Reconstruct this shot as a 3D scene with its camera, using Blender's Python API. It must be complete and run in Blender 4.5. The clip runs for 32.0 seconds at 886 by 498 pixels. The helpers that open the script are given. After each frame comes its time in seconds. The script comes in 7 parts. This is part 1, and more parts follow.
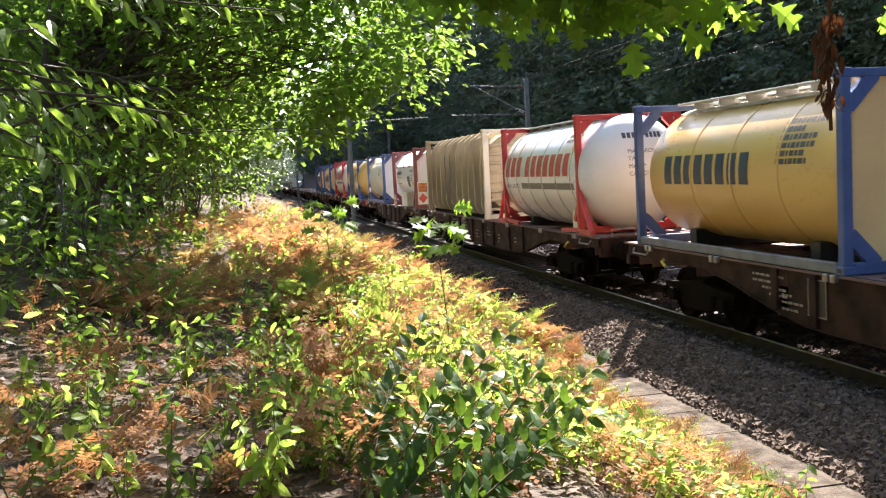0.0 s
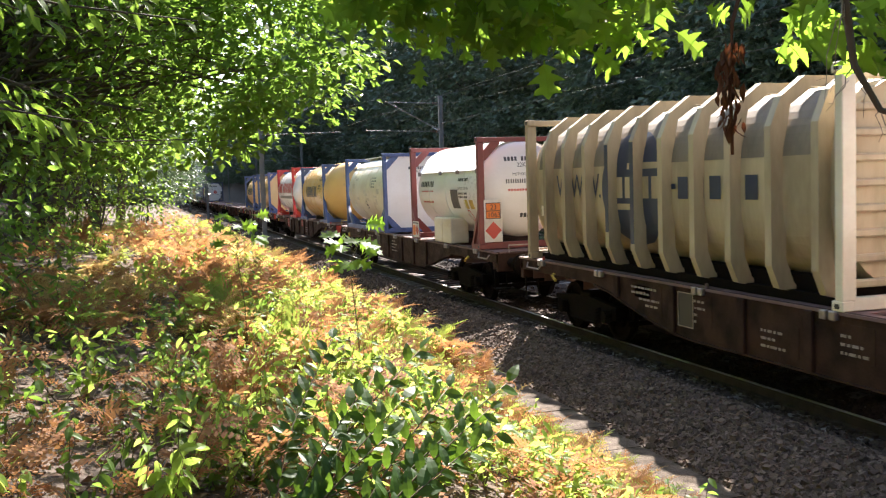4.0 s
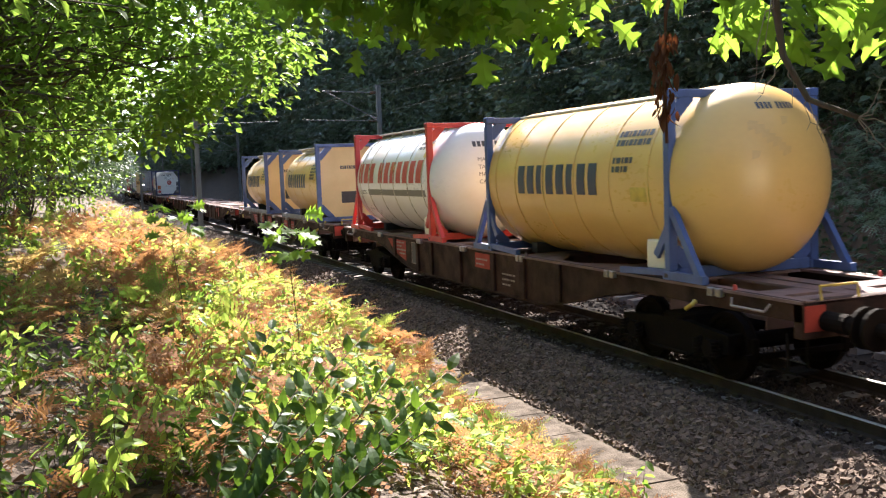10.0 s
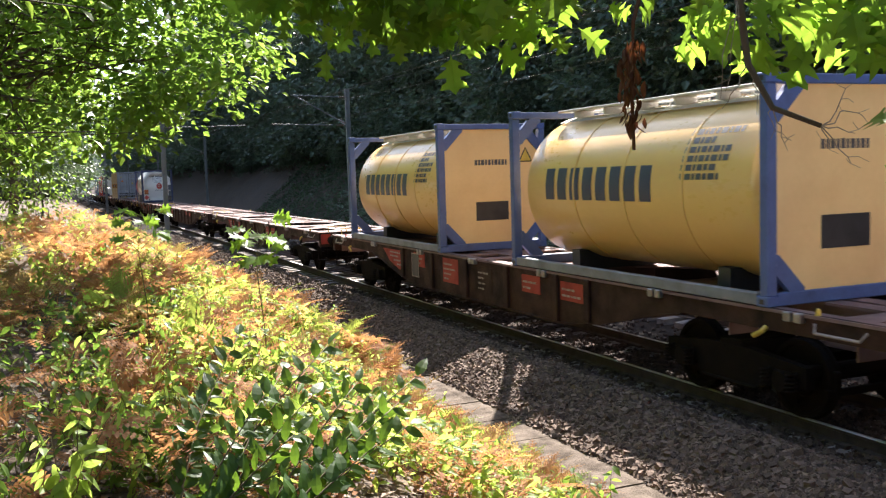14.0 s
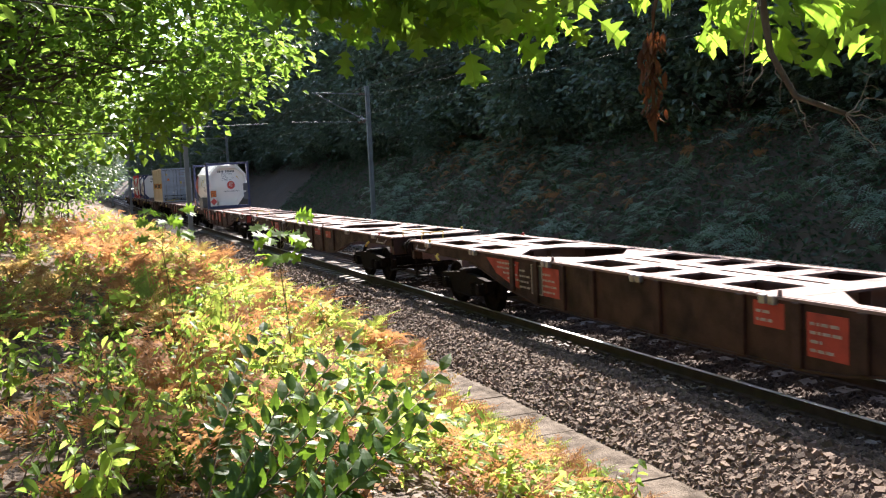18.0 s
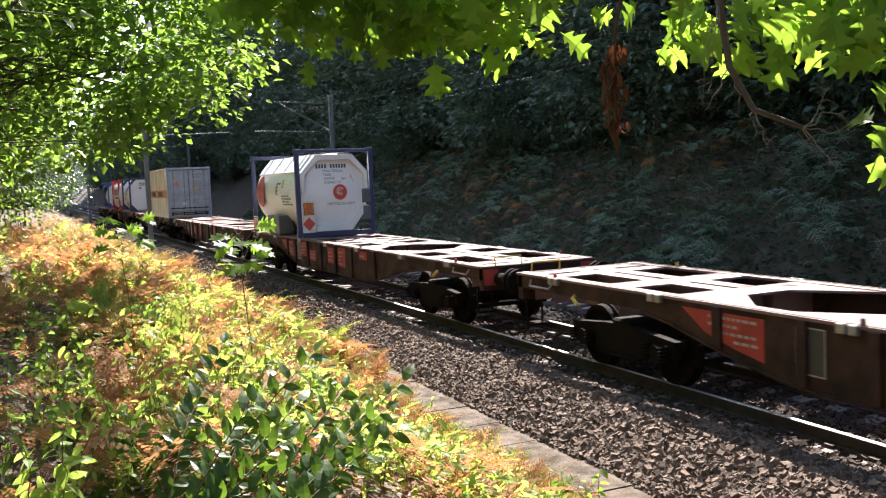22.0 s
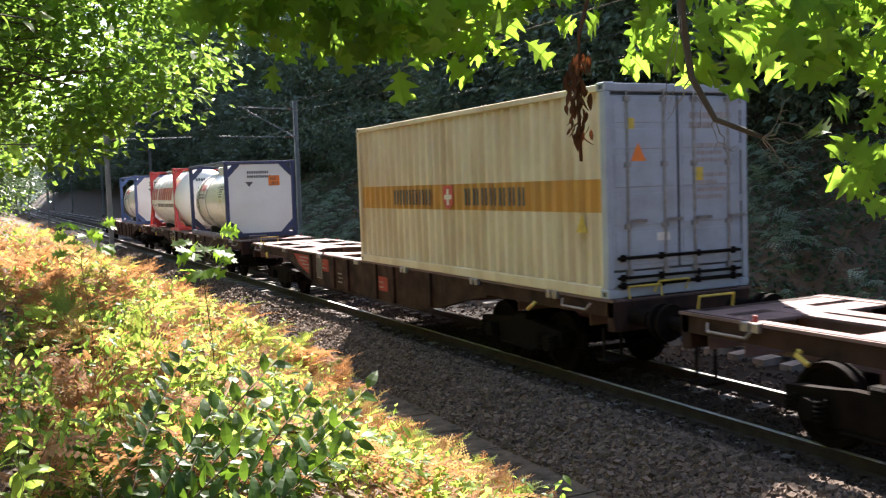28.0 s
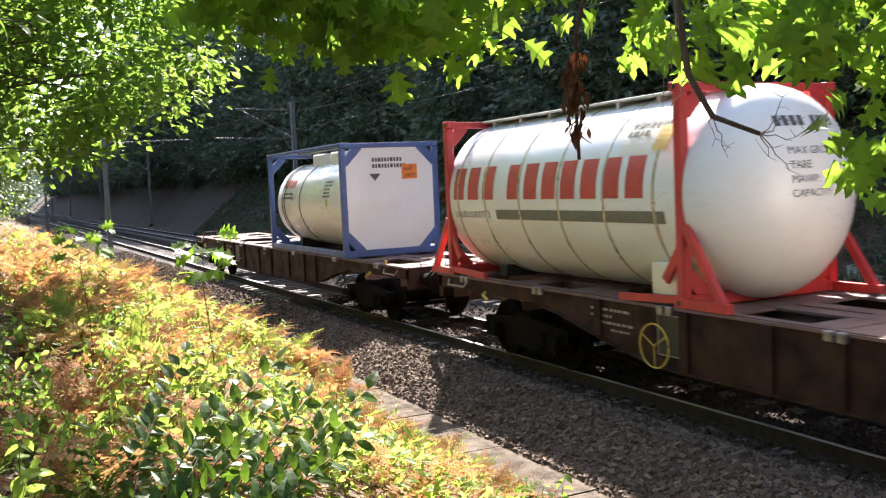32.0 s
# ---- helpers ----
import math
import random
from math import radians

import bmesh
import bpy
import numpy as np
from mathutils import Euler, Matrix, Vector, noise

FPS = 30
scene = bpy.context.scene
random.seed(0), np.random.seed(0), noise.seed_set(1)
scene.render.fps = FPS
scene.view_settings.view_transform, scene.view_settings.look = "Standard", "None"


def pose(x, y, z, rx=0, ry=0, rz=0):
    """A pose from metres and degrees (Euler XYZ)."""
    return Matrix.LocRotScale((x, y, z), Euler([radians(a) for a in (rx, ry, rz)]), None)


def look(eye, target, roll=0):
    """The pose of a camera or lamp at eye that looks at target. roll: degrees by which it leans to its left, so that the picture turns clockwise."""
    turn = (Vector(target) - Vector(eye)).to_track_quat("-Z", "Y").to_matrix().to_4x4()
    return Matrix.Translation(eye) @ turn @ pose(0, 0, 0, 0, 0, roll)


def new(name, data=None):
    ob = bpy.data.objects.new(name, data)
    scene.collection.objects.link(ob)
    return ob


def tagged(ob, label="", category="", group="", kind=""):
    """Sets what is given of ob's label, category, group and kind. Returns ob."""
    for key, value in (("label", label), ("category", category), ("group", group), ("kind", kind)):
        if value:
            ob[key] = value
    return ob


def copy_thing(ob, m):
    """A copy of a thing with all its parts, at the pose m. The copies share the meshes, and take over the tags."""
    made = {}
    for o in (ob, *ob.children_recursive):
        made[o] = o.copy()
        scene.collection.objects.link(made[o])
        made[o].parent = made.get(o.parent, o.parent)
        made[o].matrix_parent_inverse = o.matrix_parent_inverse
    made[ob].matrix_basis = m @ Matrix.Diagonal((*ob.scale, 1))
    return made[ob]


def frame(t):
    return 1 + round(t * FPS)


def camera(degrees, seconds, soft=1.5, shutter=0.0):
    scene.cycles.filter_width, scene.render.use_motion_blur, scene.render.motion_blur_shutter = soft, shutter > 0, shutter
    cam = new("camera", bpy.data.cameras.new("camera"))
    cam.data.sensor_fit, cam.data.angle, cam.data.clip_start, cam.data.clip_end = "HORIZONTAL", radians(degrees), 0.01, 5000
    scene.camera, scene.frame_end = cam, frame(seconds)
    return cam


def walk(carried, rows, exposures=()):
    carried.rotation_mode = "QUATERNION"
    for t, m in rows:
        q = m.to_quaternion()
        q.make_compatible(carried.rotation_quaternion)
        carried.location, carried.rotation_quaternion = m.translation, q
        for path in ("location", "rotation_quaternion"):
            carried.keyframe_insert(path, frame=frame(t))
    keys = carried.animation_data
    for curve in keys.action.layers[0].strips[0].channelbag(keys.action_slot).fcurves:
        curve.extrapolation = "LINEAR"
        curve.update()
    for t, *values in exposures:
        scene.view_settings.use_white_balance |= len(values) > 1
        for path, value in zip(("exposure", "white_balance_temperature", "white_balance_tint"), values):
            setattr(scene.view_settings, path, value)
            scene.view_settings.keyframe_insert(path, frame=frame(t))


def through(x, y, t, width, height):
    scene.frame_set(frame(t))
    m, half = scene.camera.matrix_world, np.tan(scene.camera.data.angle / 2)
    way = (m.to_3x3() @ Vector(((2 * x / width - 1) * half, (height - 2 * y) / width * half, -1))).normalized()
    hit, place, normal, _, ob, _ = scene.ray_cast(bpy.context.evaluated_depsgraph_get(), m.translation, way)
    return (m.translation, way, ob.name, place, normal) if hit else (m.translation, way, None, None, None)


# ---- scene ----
cam = camera(50.7, 32.0, soft=1.2, shutter=0.2)
EYE = (0.0, 0.0, 2.94)
LOOKS = [  # seconds, yaw, pitch, roll
    (0, -12.11, -4.81, 3.04), (0.5, -12.19, -4.96, 3.05), (1, -13.35, -5.00, 2.87), (1.5, -14.69, -5.05, 2.56),
    (2, -15.69, -4.88, 2.25), (2.5, -15.62, -4.21, 2.04), (4.5, -18.70, -4.06, 1.80), (5, -20.34, -4.02, 1.75),
    (5.5, -22.20, -4.13, 1.86), (6, -23.47, -4.20, 1.99), (6.5, -24.05, -4.05, 1.93), (7, -24.41, -3.86, 1.63),
    (7.5, -24.63, -3.89, 1.55), (8, -24.77, -3.94, 1.60), (8.5, -24.65, -4.14, 1.70), (9, -23.91, -4.51, 1.88),
    (9.5, -22.51, -4.78, 2.07), (10, -21.15, -4.84, 2.13), (10.5, -20.89, -4.73, 2.03), (11, -20.98, -4.72, 1.89),
    (11.5, -21.04, -4.72, 1.79), (12, -21.43, -4.65, 1.75), (12.5, -22.57, -4.83, 1.61), (13, -23.82, -4.85, 1.48),
    (13.5, -23.65, -4.58, 1.56), (14, -23.06, -4.59, 1.76), (14.5, -22.59, -4.96, 2.00), (15, -21.87, -5.27, 2.14),
    (15.5, -20.87, -5.30, 2.13), (17.5, -21.28, -4.91, 2.82), (18, -21.77, -4.83, 2.75), (18.5, -22.41, -4.99, 2.56),
    (19, -22.88, -4.96, 2.26), (19.5, -22.38, -4.42, 2.04), (20, -22.07, -4.25, 2.02), (20.5, -22.29, -4.25, 2.06),
    (21, -22.60, -4.14, 2.08), (21.5, -23.11, -4.14, 2.21), (22, -24.01, -4.31, 2.39), (22.5, -25.07, -4.37, 2.46),
    (23, -26.26, -4.42, 2.44), (23.5, -26.92, -4.39, 2.38), (24, -27.07, -4.27, 2.33), (24.5, -27.26, -4.31, 2.28),
    (25, -27.28, -4.20, 2.21), (25.5, -27.01, -4.04, 2.19), (27.5, -26.72, -3.80, 1.82), (28, -26.17, -3.98, 1.99),
    (28.5, -24.68, -4.17, 2.19), (29, -24.41, -4.06, 2.25), (29.5, -24.94, -4.00, 2.19), (30, -25.14, -3.94, 2.16),
    (30.5, -25.41, -3.92, 2.14), (31, -25.59, -4.03, 2.18), (31.5, -25.76, -3.99, 2.34), (32, -26.28, -4.00, 2.56),
]
TRAIN = [  # seconds, metres gone towards the camera
    (0, 0.00), (1, 5.04), (2, 10.03), (3, 15.00), (4, 19.96), (5, 25.01), (6, 30.01), (7, 35.03), (8, 40.17),
    (9, 45.53), (10, 51.06), (11, 56.65), (12, 62.33), (13, 68.09), (14, 74.01), (15, 80.10), (16, 86.53), (17, 93.04),
    (18, 99.67), (19, 106.59), (20, 113.60), (21, 120.73), (22, 128.02), (23, 135.46), (24, 142.96), (25, 150.50), (26, 158.24),
    (27, 166.03), (28, 173.87), (29, 181.90), (30, 190.07), (31, 198.43), (32, 206.97),
]
EXPOSURES = [(t, stops, 6450, 15) for t, stops in ((0, 2.28), (20, 2.20), (25, 2.22), (29, 2.34), (32, 2.36))]
walk(cam, [(t, pose(*EYE, 90 + p, r, y)) for t, y, p, r in LOOKS], EXPOSURES)

# ---- world and sun ----
SUN_WAY = Vector((0.524, 0.852, 0.0)).normalized() * math.cos(radians(43.6)) + Vector((0, 0, math.sin(radians(43.6))))
world = bpy.data.worlds.new("sky")
scene.world = world
world.use_nodes = True
wn = world.node_tree
sky = wn.nodes.new("ShaderNodeTexSky")
sky.sky_type, sky.sun_disc = "NISHITA", False
sky.sun_elevation, sky.sun_rotation = radians(43.6), radians(31.6)
sky.air_density, sky.dust_density = 1.0, 1.2
wn.links.new(sky.outputs[0], wn.nodes["Background"].inputs[0])
wn.nodes["Background"].inputs[1].default_value = 0.09
sun = new("sun", bpy.data.lights.new("sun", "SUN"))
sun.data.energy, sun.data.angle, sun.data.color = 4.9, radians(0.55), (1.0, 0.94, 0.85)
sun.matrix_world = look(SUN_WAY * 300, (0, 0, 0))


# ---- materials ----
def mix_rgb(nt, a, b, fac):
    n = nt.nodes.new("ShaderNodeMix")
    n.data_type = "RGBA"
    for socket, v in ((n.inputs[0], fac), (n.inputs[6], a), (n.inputs[7], b)):
        if isinstance(v, bpy.types.NodeSocket):
            nt.links.new(v, socket)
        else:
            socket.default_value = v if isinstance(v, (int, float)) else (*v, 1)
    return n.outputs[2]


def noise_fac(nt, scale, detail=4, lo=0.35, hi=0.65, stretch=(1, 1, 1), coord="Object"):
    co = nt.nodes.new("ShaderNodeTexCoord")
    mp = nt.nodes.new("ShaderNodeMapping")
    mp.inputs["Scale"].default_value = stretch
    nz = nt.nodes.new("ShaderNodeTexNoise")
    nz.inputs["Scale"].default_value, nz.inputs["Detail"].default_value = scale, detail
    ramp = nt.nodes.new("ShaderNodeMapRange")
    ramp.inputs[1].default_value, ramp.inputs[2].default_value = lo, hi
    nt.links.new(co.outputs[coord], mp.inputs[0])
    nt.links.new(mp.outputs[0], nz.inputs[0])
    nt.links.new(nz.outputs[0], ramp.inputs[0])
    return ramp.outputs[0]


def surface(name, base, worn=None, rough=0.6, metal=0.0, grain=40.0, stain=3.0, bump=0.1, bump_scale=60.0, stretch=(1, 1, 1), amount=0.7, vary=0.0, coat=0.0, coord="Object", spec=0.5):
    """Base colour, a second colour in stains and fine grain, and a fine relief."""
    m = bpy.data.materials.new(name)
    m.use_nodes = True
    nt = m.node_tree
    b = nt.nodes["Principled BSDF"]
    worn = worn or tuple(c * 0.7 for c in base)
    f1 = noise_fac(nt, stain, 6, 0.4, 0.75, stretch, coord)
    f2 = noise_fac(nt, grain, 3, 0.3, 0.8, stretch, coord)
    mul = nt.nodes.new("ShaderNodeMath")
    mul.operation = "MULTIPLY_ADD"
    nt.links.new(f2, mul.inputs[0])
    mul.inputs[1].default_value = 0.3
    nt.links.new(f1, mul.inputs[2])
    sc = nt.nodes.new("ShaderNodeMath")
    sc.operation, sc.use_clamp = "MULTIPLY", True
    nt.links.new(mul.outputs[0], sc.inputs[0])
    sc.inputs[1].default_value = amount
    col = mix_rgb(nt, base, worn, sc.outputs[0])
    if vary:
        oi = nt.nodes.new("ShaderNodeObjectInfo")
        gi = nt.nodes.new("ShaderNodeNewGeometry")
        add = nt.nodes.new("ShaderNodeMath")
        nt.links.new(oi.outputs["Random"], add.inputs[0])
        nt.links.new(gi.outputs["Random Per Island"], add.inputs[1])
        fr = nt.nodes.new("ShaderNodeMath")
        fr.operation = "FRACT"
        nt.links.new(add.outputs[0], fr.inputs[0])
        mr = nt.nodes.new("ShaderNodeMapRange")
        mr.inputs[3].default_value, mr.inputs[4].default_value = 1 - vary, 1 + vary
        nt.links.new(fr.outputs[0], mr.inputs[0])
        hs = nt.nodes.new("ShaderNodeHueSaturation")
        nt.links.new(mr.outputs[0], hs.inputs["Value"])
        nt.links.new(col, hs.inputs["Color"])
        col = hs.outputs[0]
    nt.links.new(col, b.inputs["Base Color"])
    b.inputs["Metallic"].default_value = metal
    b.inputs["Specular IOR Level"].default_value = spec
    rr = nt.nodes.new("ShaderNodeMapRange")
    rr.inputs[3].default_value, rr.inputs[4].default_value = max(0.05, rough - 0.12), min(1, rough + 0.15)
    nt.links.new(sc.outputs[0], rr.inputs[0])
    nt.links.new(rr.outputs[0], b.inputs["Roughness"])
    b.inputs["Coat Weight"].default_value = coat
    if bump:
        bp = nt.nodes.new("ShaderNodeBump")
        bp.inputs["Strength"].default_value, bp.inputs["Distance"].default_value = bump, 0.02
        nt.links.new(noise_fac(nt, bump_scale, 5, 0.2, 0.8, stretch, coord), bp.inputs["Height"])
        nt.links.new(bp.outputs[0], b.inputs["Normal"])
    return m


def leaf_material(name, base, other, glow, rough=0.45, through=0.5, gloss=0.22):
    """Leaves: each its own shade between two colours, with light coming through."""
    m = bpy.data.materials.new(name)
    m.use_nodes = True
    nt = m.node_tree
    b, out = nt.nodes["Principled BSDF"], nt.nodes["Material Output"]
    gi = nt.nodes.new("ShaderNodeNewGeometry")
    col = mix_rgb(nt, base, other, gi.outputs["Random Per Island"])
    grain = noise_fac(nt, 25, 3, 0.3, 0.8)
    hs = nt.nodes.new("ShaderNodeHueSaturation")
    mr = nt.nodes.new("ShaderNodeMapRange")
    mr.inputs[3].default_value, mr.inputs[4].default_value = 0.75, 1.2
    nt.links.new(grain, mr.inputs[0])
    nt.links.new(mr.outputs[0], hs.inputs["Value"])
    nt.links.new(col, hs.inputs["Color"])
    nt.links.new(hs.outputs[0], b.inputs["Base Color"])
    b.inputs["Roughness"].default_value = rough
    b.inputs["Specular IOR Level"].default_value = gloss
    tr = nt.nodes.new("ShaderNodeBsdfTranslucent")
    tcol = mix_rgb(nt, glow, tuple(g * 0.6 for g in glow), gi.outputs["Random Per Island"])
    nt.links.new(tcol, tr.inputs[0])
    mx = nt.nodes.new("ShaderNodeMixShader")
    mx.inputs[0].default_value = through
    nt.links.new(b.outputs[0], mx.inputs[1])
    nt.links.new(tr.outputs[0], mx.inputs[2])
    nt.links.new(mx.outputs[0], out.inputs[0])
    return m


M = {
    "soil": surface("soil", (0.055, 0.036, 0.022), (0.12, 0.08, 0.05), 0.95, grain=30, stain=1.2, bump=0.8, bump_scale=25, amount=0.8),
    # bed near black: the shade between stones is in its colour
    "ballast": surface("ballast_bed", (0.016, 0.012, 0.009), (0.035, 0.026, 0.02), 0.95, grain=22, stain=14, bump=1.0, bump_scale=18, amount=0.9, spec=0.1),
    "stone": surface("ballast_stone", (0.134, 0.095, 0.070), (0.075, 0.053, 0.04), 0.9, grain=90, stain=55, bump=0.4, vary=0.5, amount=0.6, spec=0.15),
    # track stones carry oil stain and the shade under wagons in their colour
    "track_stone": surface("oily_shaded_track_stone", (0.075, 0.052, 0.04), (0.035, 0.025, 0.019), 0.9, grain=90, stain=55, bump=0.4, vary=0.5, amount=0.6, spec=0.15),
    "concrete": surface("weathered_concrete", (0.125, 0.095, 0.068), (0.035, 0.026, 0.018), 0.9, grain=45, stain=4.5, amount=0.95, bump=0.7, bump_scale=40, spec=0.15),
    "sleeper": surface("sleeper_concrete", (0.22, 0.19, 0.17), (0.08, 0.065, 0.055), 0.9, grain=25, stain=4, bump=0.4),
    "rail_side": surface("rusty_rail", (0.045, 0.027, 0.02), (0.025, 0.018, 0.015), 0.85, grain=50, stain=6),
    "rail_top": surface("polished_rail", (0.75, 0.73, 0.70), (0.60, 0.57, 0.54), 0.45, metal=0.7, stretch=(6, 0.2, 1), bump=0.05),
    "mast": surface("grey_mast_paint", (0.20, 0.21, 0.20), (0.13, 0.125, 0.12), 0.7, grain=30, stain=2),
    "wire": surface("copper_wire", (0.06, 0.06, 0.055), (0.035, 0.035, 0.035), 0.7, metal=0.0, bump=0),
    "insulator": surface("brown_insulator", (0.16, 0.08, 0.05), None, 0.25, bump=0),
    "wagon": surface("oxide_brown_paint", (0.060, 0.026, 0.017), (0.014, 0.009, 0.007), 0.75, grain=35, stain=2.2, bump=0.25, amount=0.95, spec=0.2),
    # deck tops lighter than the side beams: sunlight put into the colour
    "deck": surface("sunlit_oxide_deck", (0.22, 0.135, 0.118), (0.11, 0.065, 0.055), 0.75, grain=30, stain=2.0, bump=0.25, spec=0.3),
    "panel": surface("red_oxide_panel", (0.40, 0.052, 0.034), (0.20, 0.04, 0.028), 0.65, grain=30, stain=4, spec=0.2),
    # grimy steel taken near black, the shade under the wagons in its colour
    "bogie": surface("grimy_shaded_bogie_steel", (0.007, 0.005, 0.004), (0.020, 0.013, 0.009), 0.9, grain=30, stain=5, bump=0.4, spec=0.08),
    "steel": surface("worn_steel", (0.35, 0.33, 0.31), (0.16, 0.12, 0.10), 0.45, metal=0.6, grain=30, stain=8),
    "yellow": surface("yellow_paint", (0.72, 0.50, 0.07), (0.40, 0.26, 0.06), 0.55, grain=30, stain=6),
    "red_knob": surface("red_paint_small", (0.55, 0.06, 0.04), (0.30, 0.05, 0.04), 0.5, stain=8),
    "white_mark": surface("white_lettering", (0.38, 0.31, 0.27), (0.22, 0.16, 0.14), 0.7, stain=9, bump=0),
    "navy_mark": surface("navy_lettering", (0.03, 0.042, 0.078), (0.06, 0.075, 0.11), 0.5, stain=9, bump=0),
    "dark_mark": surface("dark_lettering", (0.06, 0.06, 0.06), (0.13, 0.12, 0.11), 0.6, stain=9, bump=0),
    "grey_mark": surface("grey_green_stripe", (0.16, 0.155, 0.12), (0.24, 0.22, 0.18), 0.6, stain=6, bump=0),
    "red_mark": surface("red_lettering", (0.62, 0.07, 0.05), (0.45, 0.08, 0.06), 0.5, stain=9, bump=0),
    "orange_mark": surface("orange_placard", (0.85, 0.22, 0.03), (0.62, 0.17, 0.04), 0.55, stain=6, bump=0),
    "placard": surface("white_placard", (0.80, 0.76, 0.68), (0.55, 0.47, 0.38), 0.6, stain=4, bump=0),
    "black_plate": surface("black_plate", (0.02, 0.02, 0.02), (0.05, 0.05, 0.05), 0.5, stain=4, bump=0),
    "tank_yellow": surface("yellow_tank_paint", (0.80, 0.50, 0.15), (0.70, 0.42, 0.13), 0.38, grain=12, stain=0.9, bump=0.03, stretch=(1, 0.6, 1.4), amount=0.8, coat=0.15),
    "tank_buff": surface("buff_end_paint", (0.82, 0.58, 0.26), (0.70, 0.46, 0.20), 0.45, grain=14, stain=1.0, bump=0.03, amount=0.8),
    "tank_white": surface("white_tank_paint", (0.86, 0.84, 0.80), (0.74, 0.70, 0.62), 0.38, grain=10, stain=0.8, bump=0.03, stretch=(1, 0.6, 1.4), amount=0.7, coat=0.15),
    "tank_cream": surface("cream_tank_paint", (0.84, 0.76, 0.58), (0.66, 0.56, 0.38), 0.42, grain=12, stain=0.9, bump=0.04, stretch=(1, 0.7, 1.5), amount=0.85),
    "tank_ivory": surface("ivory_tank_paint", (0.85, 0.81, 0.70), (0.70, 0.62, 0.47), 0.34, grain=12, stain=0.9, bump=0.03, stretch=(1, 0.7, 1.5), amount=0.75, coat=0.2),
    "cream_ghost": surface("faded_sticker_paint", (0.70, 0.63, 0.49), (0.50, 0.43, 0.31), 0.5, grain=25, stain=6, bump=0),
    "ochre_smear": surface("ochre_smear", (0.66, 0.40, 0.13), (0.74, 0.47, 0.17), 0.5, grain=25, stain=9, bump=0),
    "rail_grey": surface("grey_blue_rail_paint", (0.19, 0.20, 0.225), (0.12, 0.12, 0.12), 0.55, grain=20, stain=3, bump=0.1),
    "alu": surface("aluminium_walkway", (0.72, 0.70, 0.66), (0.48, 0.43, 0.37), 0.5, metal=0.35, grain=40, stain=4),
    "top_cover": surface("pale_top_cover", (0.70, 0.68, 0.62), (0.45, 0.40, 0.33), 0.55, grain=30, stain=1.5),
    "band": surface("steel_band", (0.62, 0.58, 0.46), (0.35, 0.28, 0.18), 0.35, metal=0.6, stain=6, bump=0),
    "blue_frame": surface("blue_frame_paint", (0.075, 0.125, 0.30), (0.05, 0.075, 0.16), 0.5, grain=20, stain=2.5, bump=0.1),
    "navy_frame": surface("navy_frame_paint", (0.035, 0.045, 0.12), (0.05, 0.05, 0.08), 0.5, grain=20, stain=2.5, bump=0.1),
    "red_frame": surface("red_frame_paint", (0.60, 0.045, 0.04), (0.36, 0.04, 0.035), 0.5, grain=20, stain=2.5, bump=0.1),
    "maroon_frame": surface("maroon_frame_paint", (0.24, 0.055, 0.05), (0.14, 0.045, 0.04), 0.55, grain=20, stain=2.5, bump=0.1),
    "grey_box": surface("grey_locker_paint", (0.12, 0.125, 0.135), (0.08, 0.08, 0.08), 0.55, stain=3),
    "box_cream": surface("cream_container_paint", (0.78, 0.66, 0.45), (0.56, 0.40, 0.22), 0.5, grain=16, stain=1.3, bump=0.08, stretch=(1, 1, 0.35), amount=0.85),
    "box_orange": surface("ochre_stripe_paint", (0.62, 0.30, 0.055), (0.46, 0.24, 0.07), 0.5, grain=16, stain=2, stretch=(1, 1, 0.4), bump=0.05),
    "box_grey": surface("grey_door_paint", (0.40, 0.42, 0.46), (0.27, 0.26, 0.26), 0.5, grain=18, stain=2.0, bump=0.08),
    "bulk_cream": surface("dirty_cream_bulk_paint", (0.56, 0.45, 0.28), (0.33, 0.25, 0.15), 0.6, grain=14, stain=1.4, bump=0.1, stretch=(1, 1, 0.3), amount=0.95),
    "bulk_grey": surface("grey_brown_bulk_paint", (0.26, 0.215, 0.155), (0.15, 0.12, 0.085), 0.7, grain=14, stain=1.6, bump=0.1, stretch=(1, 1, 0.4), amount=0.9),
    "bark": surface("grey_brown_bark", (0.11, 0.085, 0.065), (0.05, 0.04, 0.03), 0.95, grain=20, stain=5, bump=0.9, bump_scale=30, stretch=(1, 1, 0.25)),
    "dry_twig": surface("bleached_twig", (0.30, 0.25, 0.20), (0.16, 0.12, 0.09), 0.9, stain=8),
}


# ---- building helpers ----
def part(name, bm, mat, parent=None, label="", smooth=False):
    me = bpy.data.meshes.new(name)
    bm.normal_update()
    bm.to_mesh(me)
    bm.free()
    me.materials.append(M[mat] if isinstance(mat, str) else mat)
    if smooth:
        for p in me.polygons:
            p.use_smooth = True
    ob = new(name, me)
    ob.parent = parent
    if name in ("small_writing", "writing", "scuff", "code", "trade_name", "name_bars", "disc_bars", "hazard_stripe", "insulator", "droppers", "brake_gear", "branchwork", "bare_twig", "stemwork", "walkway_bracket"):
        tagged(ob, kind="stuff")
    return tagged(ob, label=label)


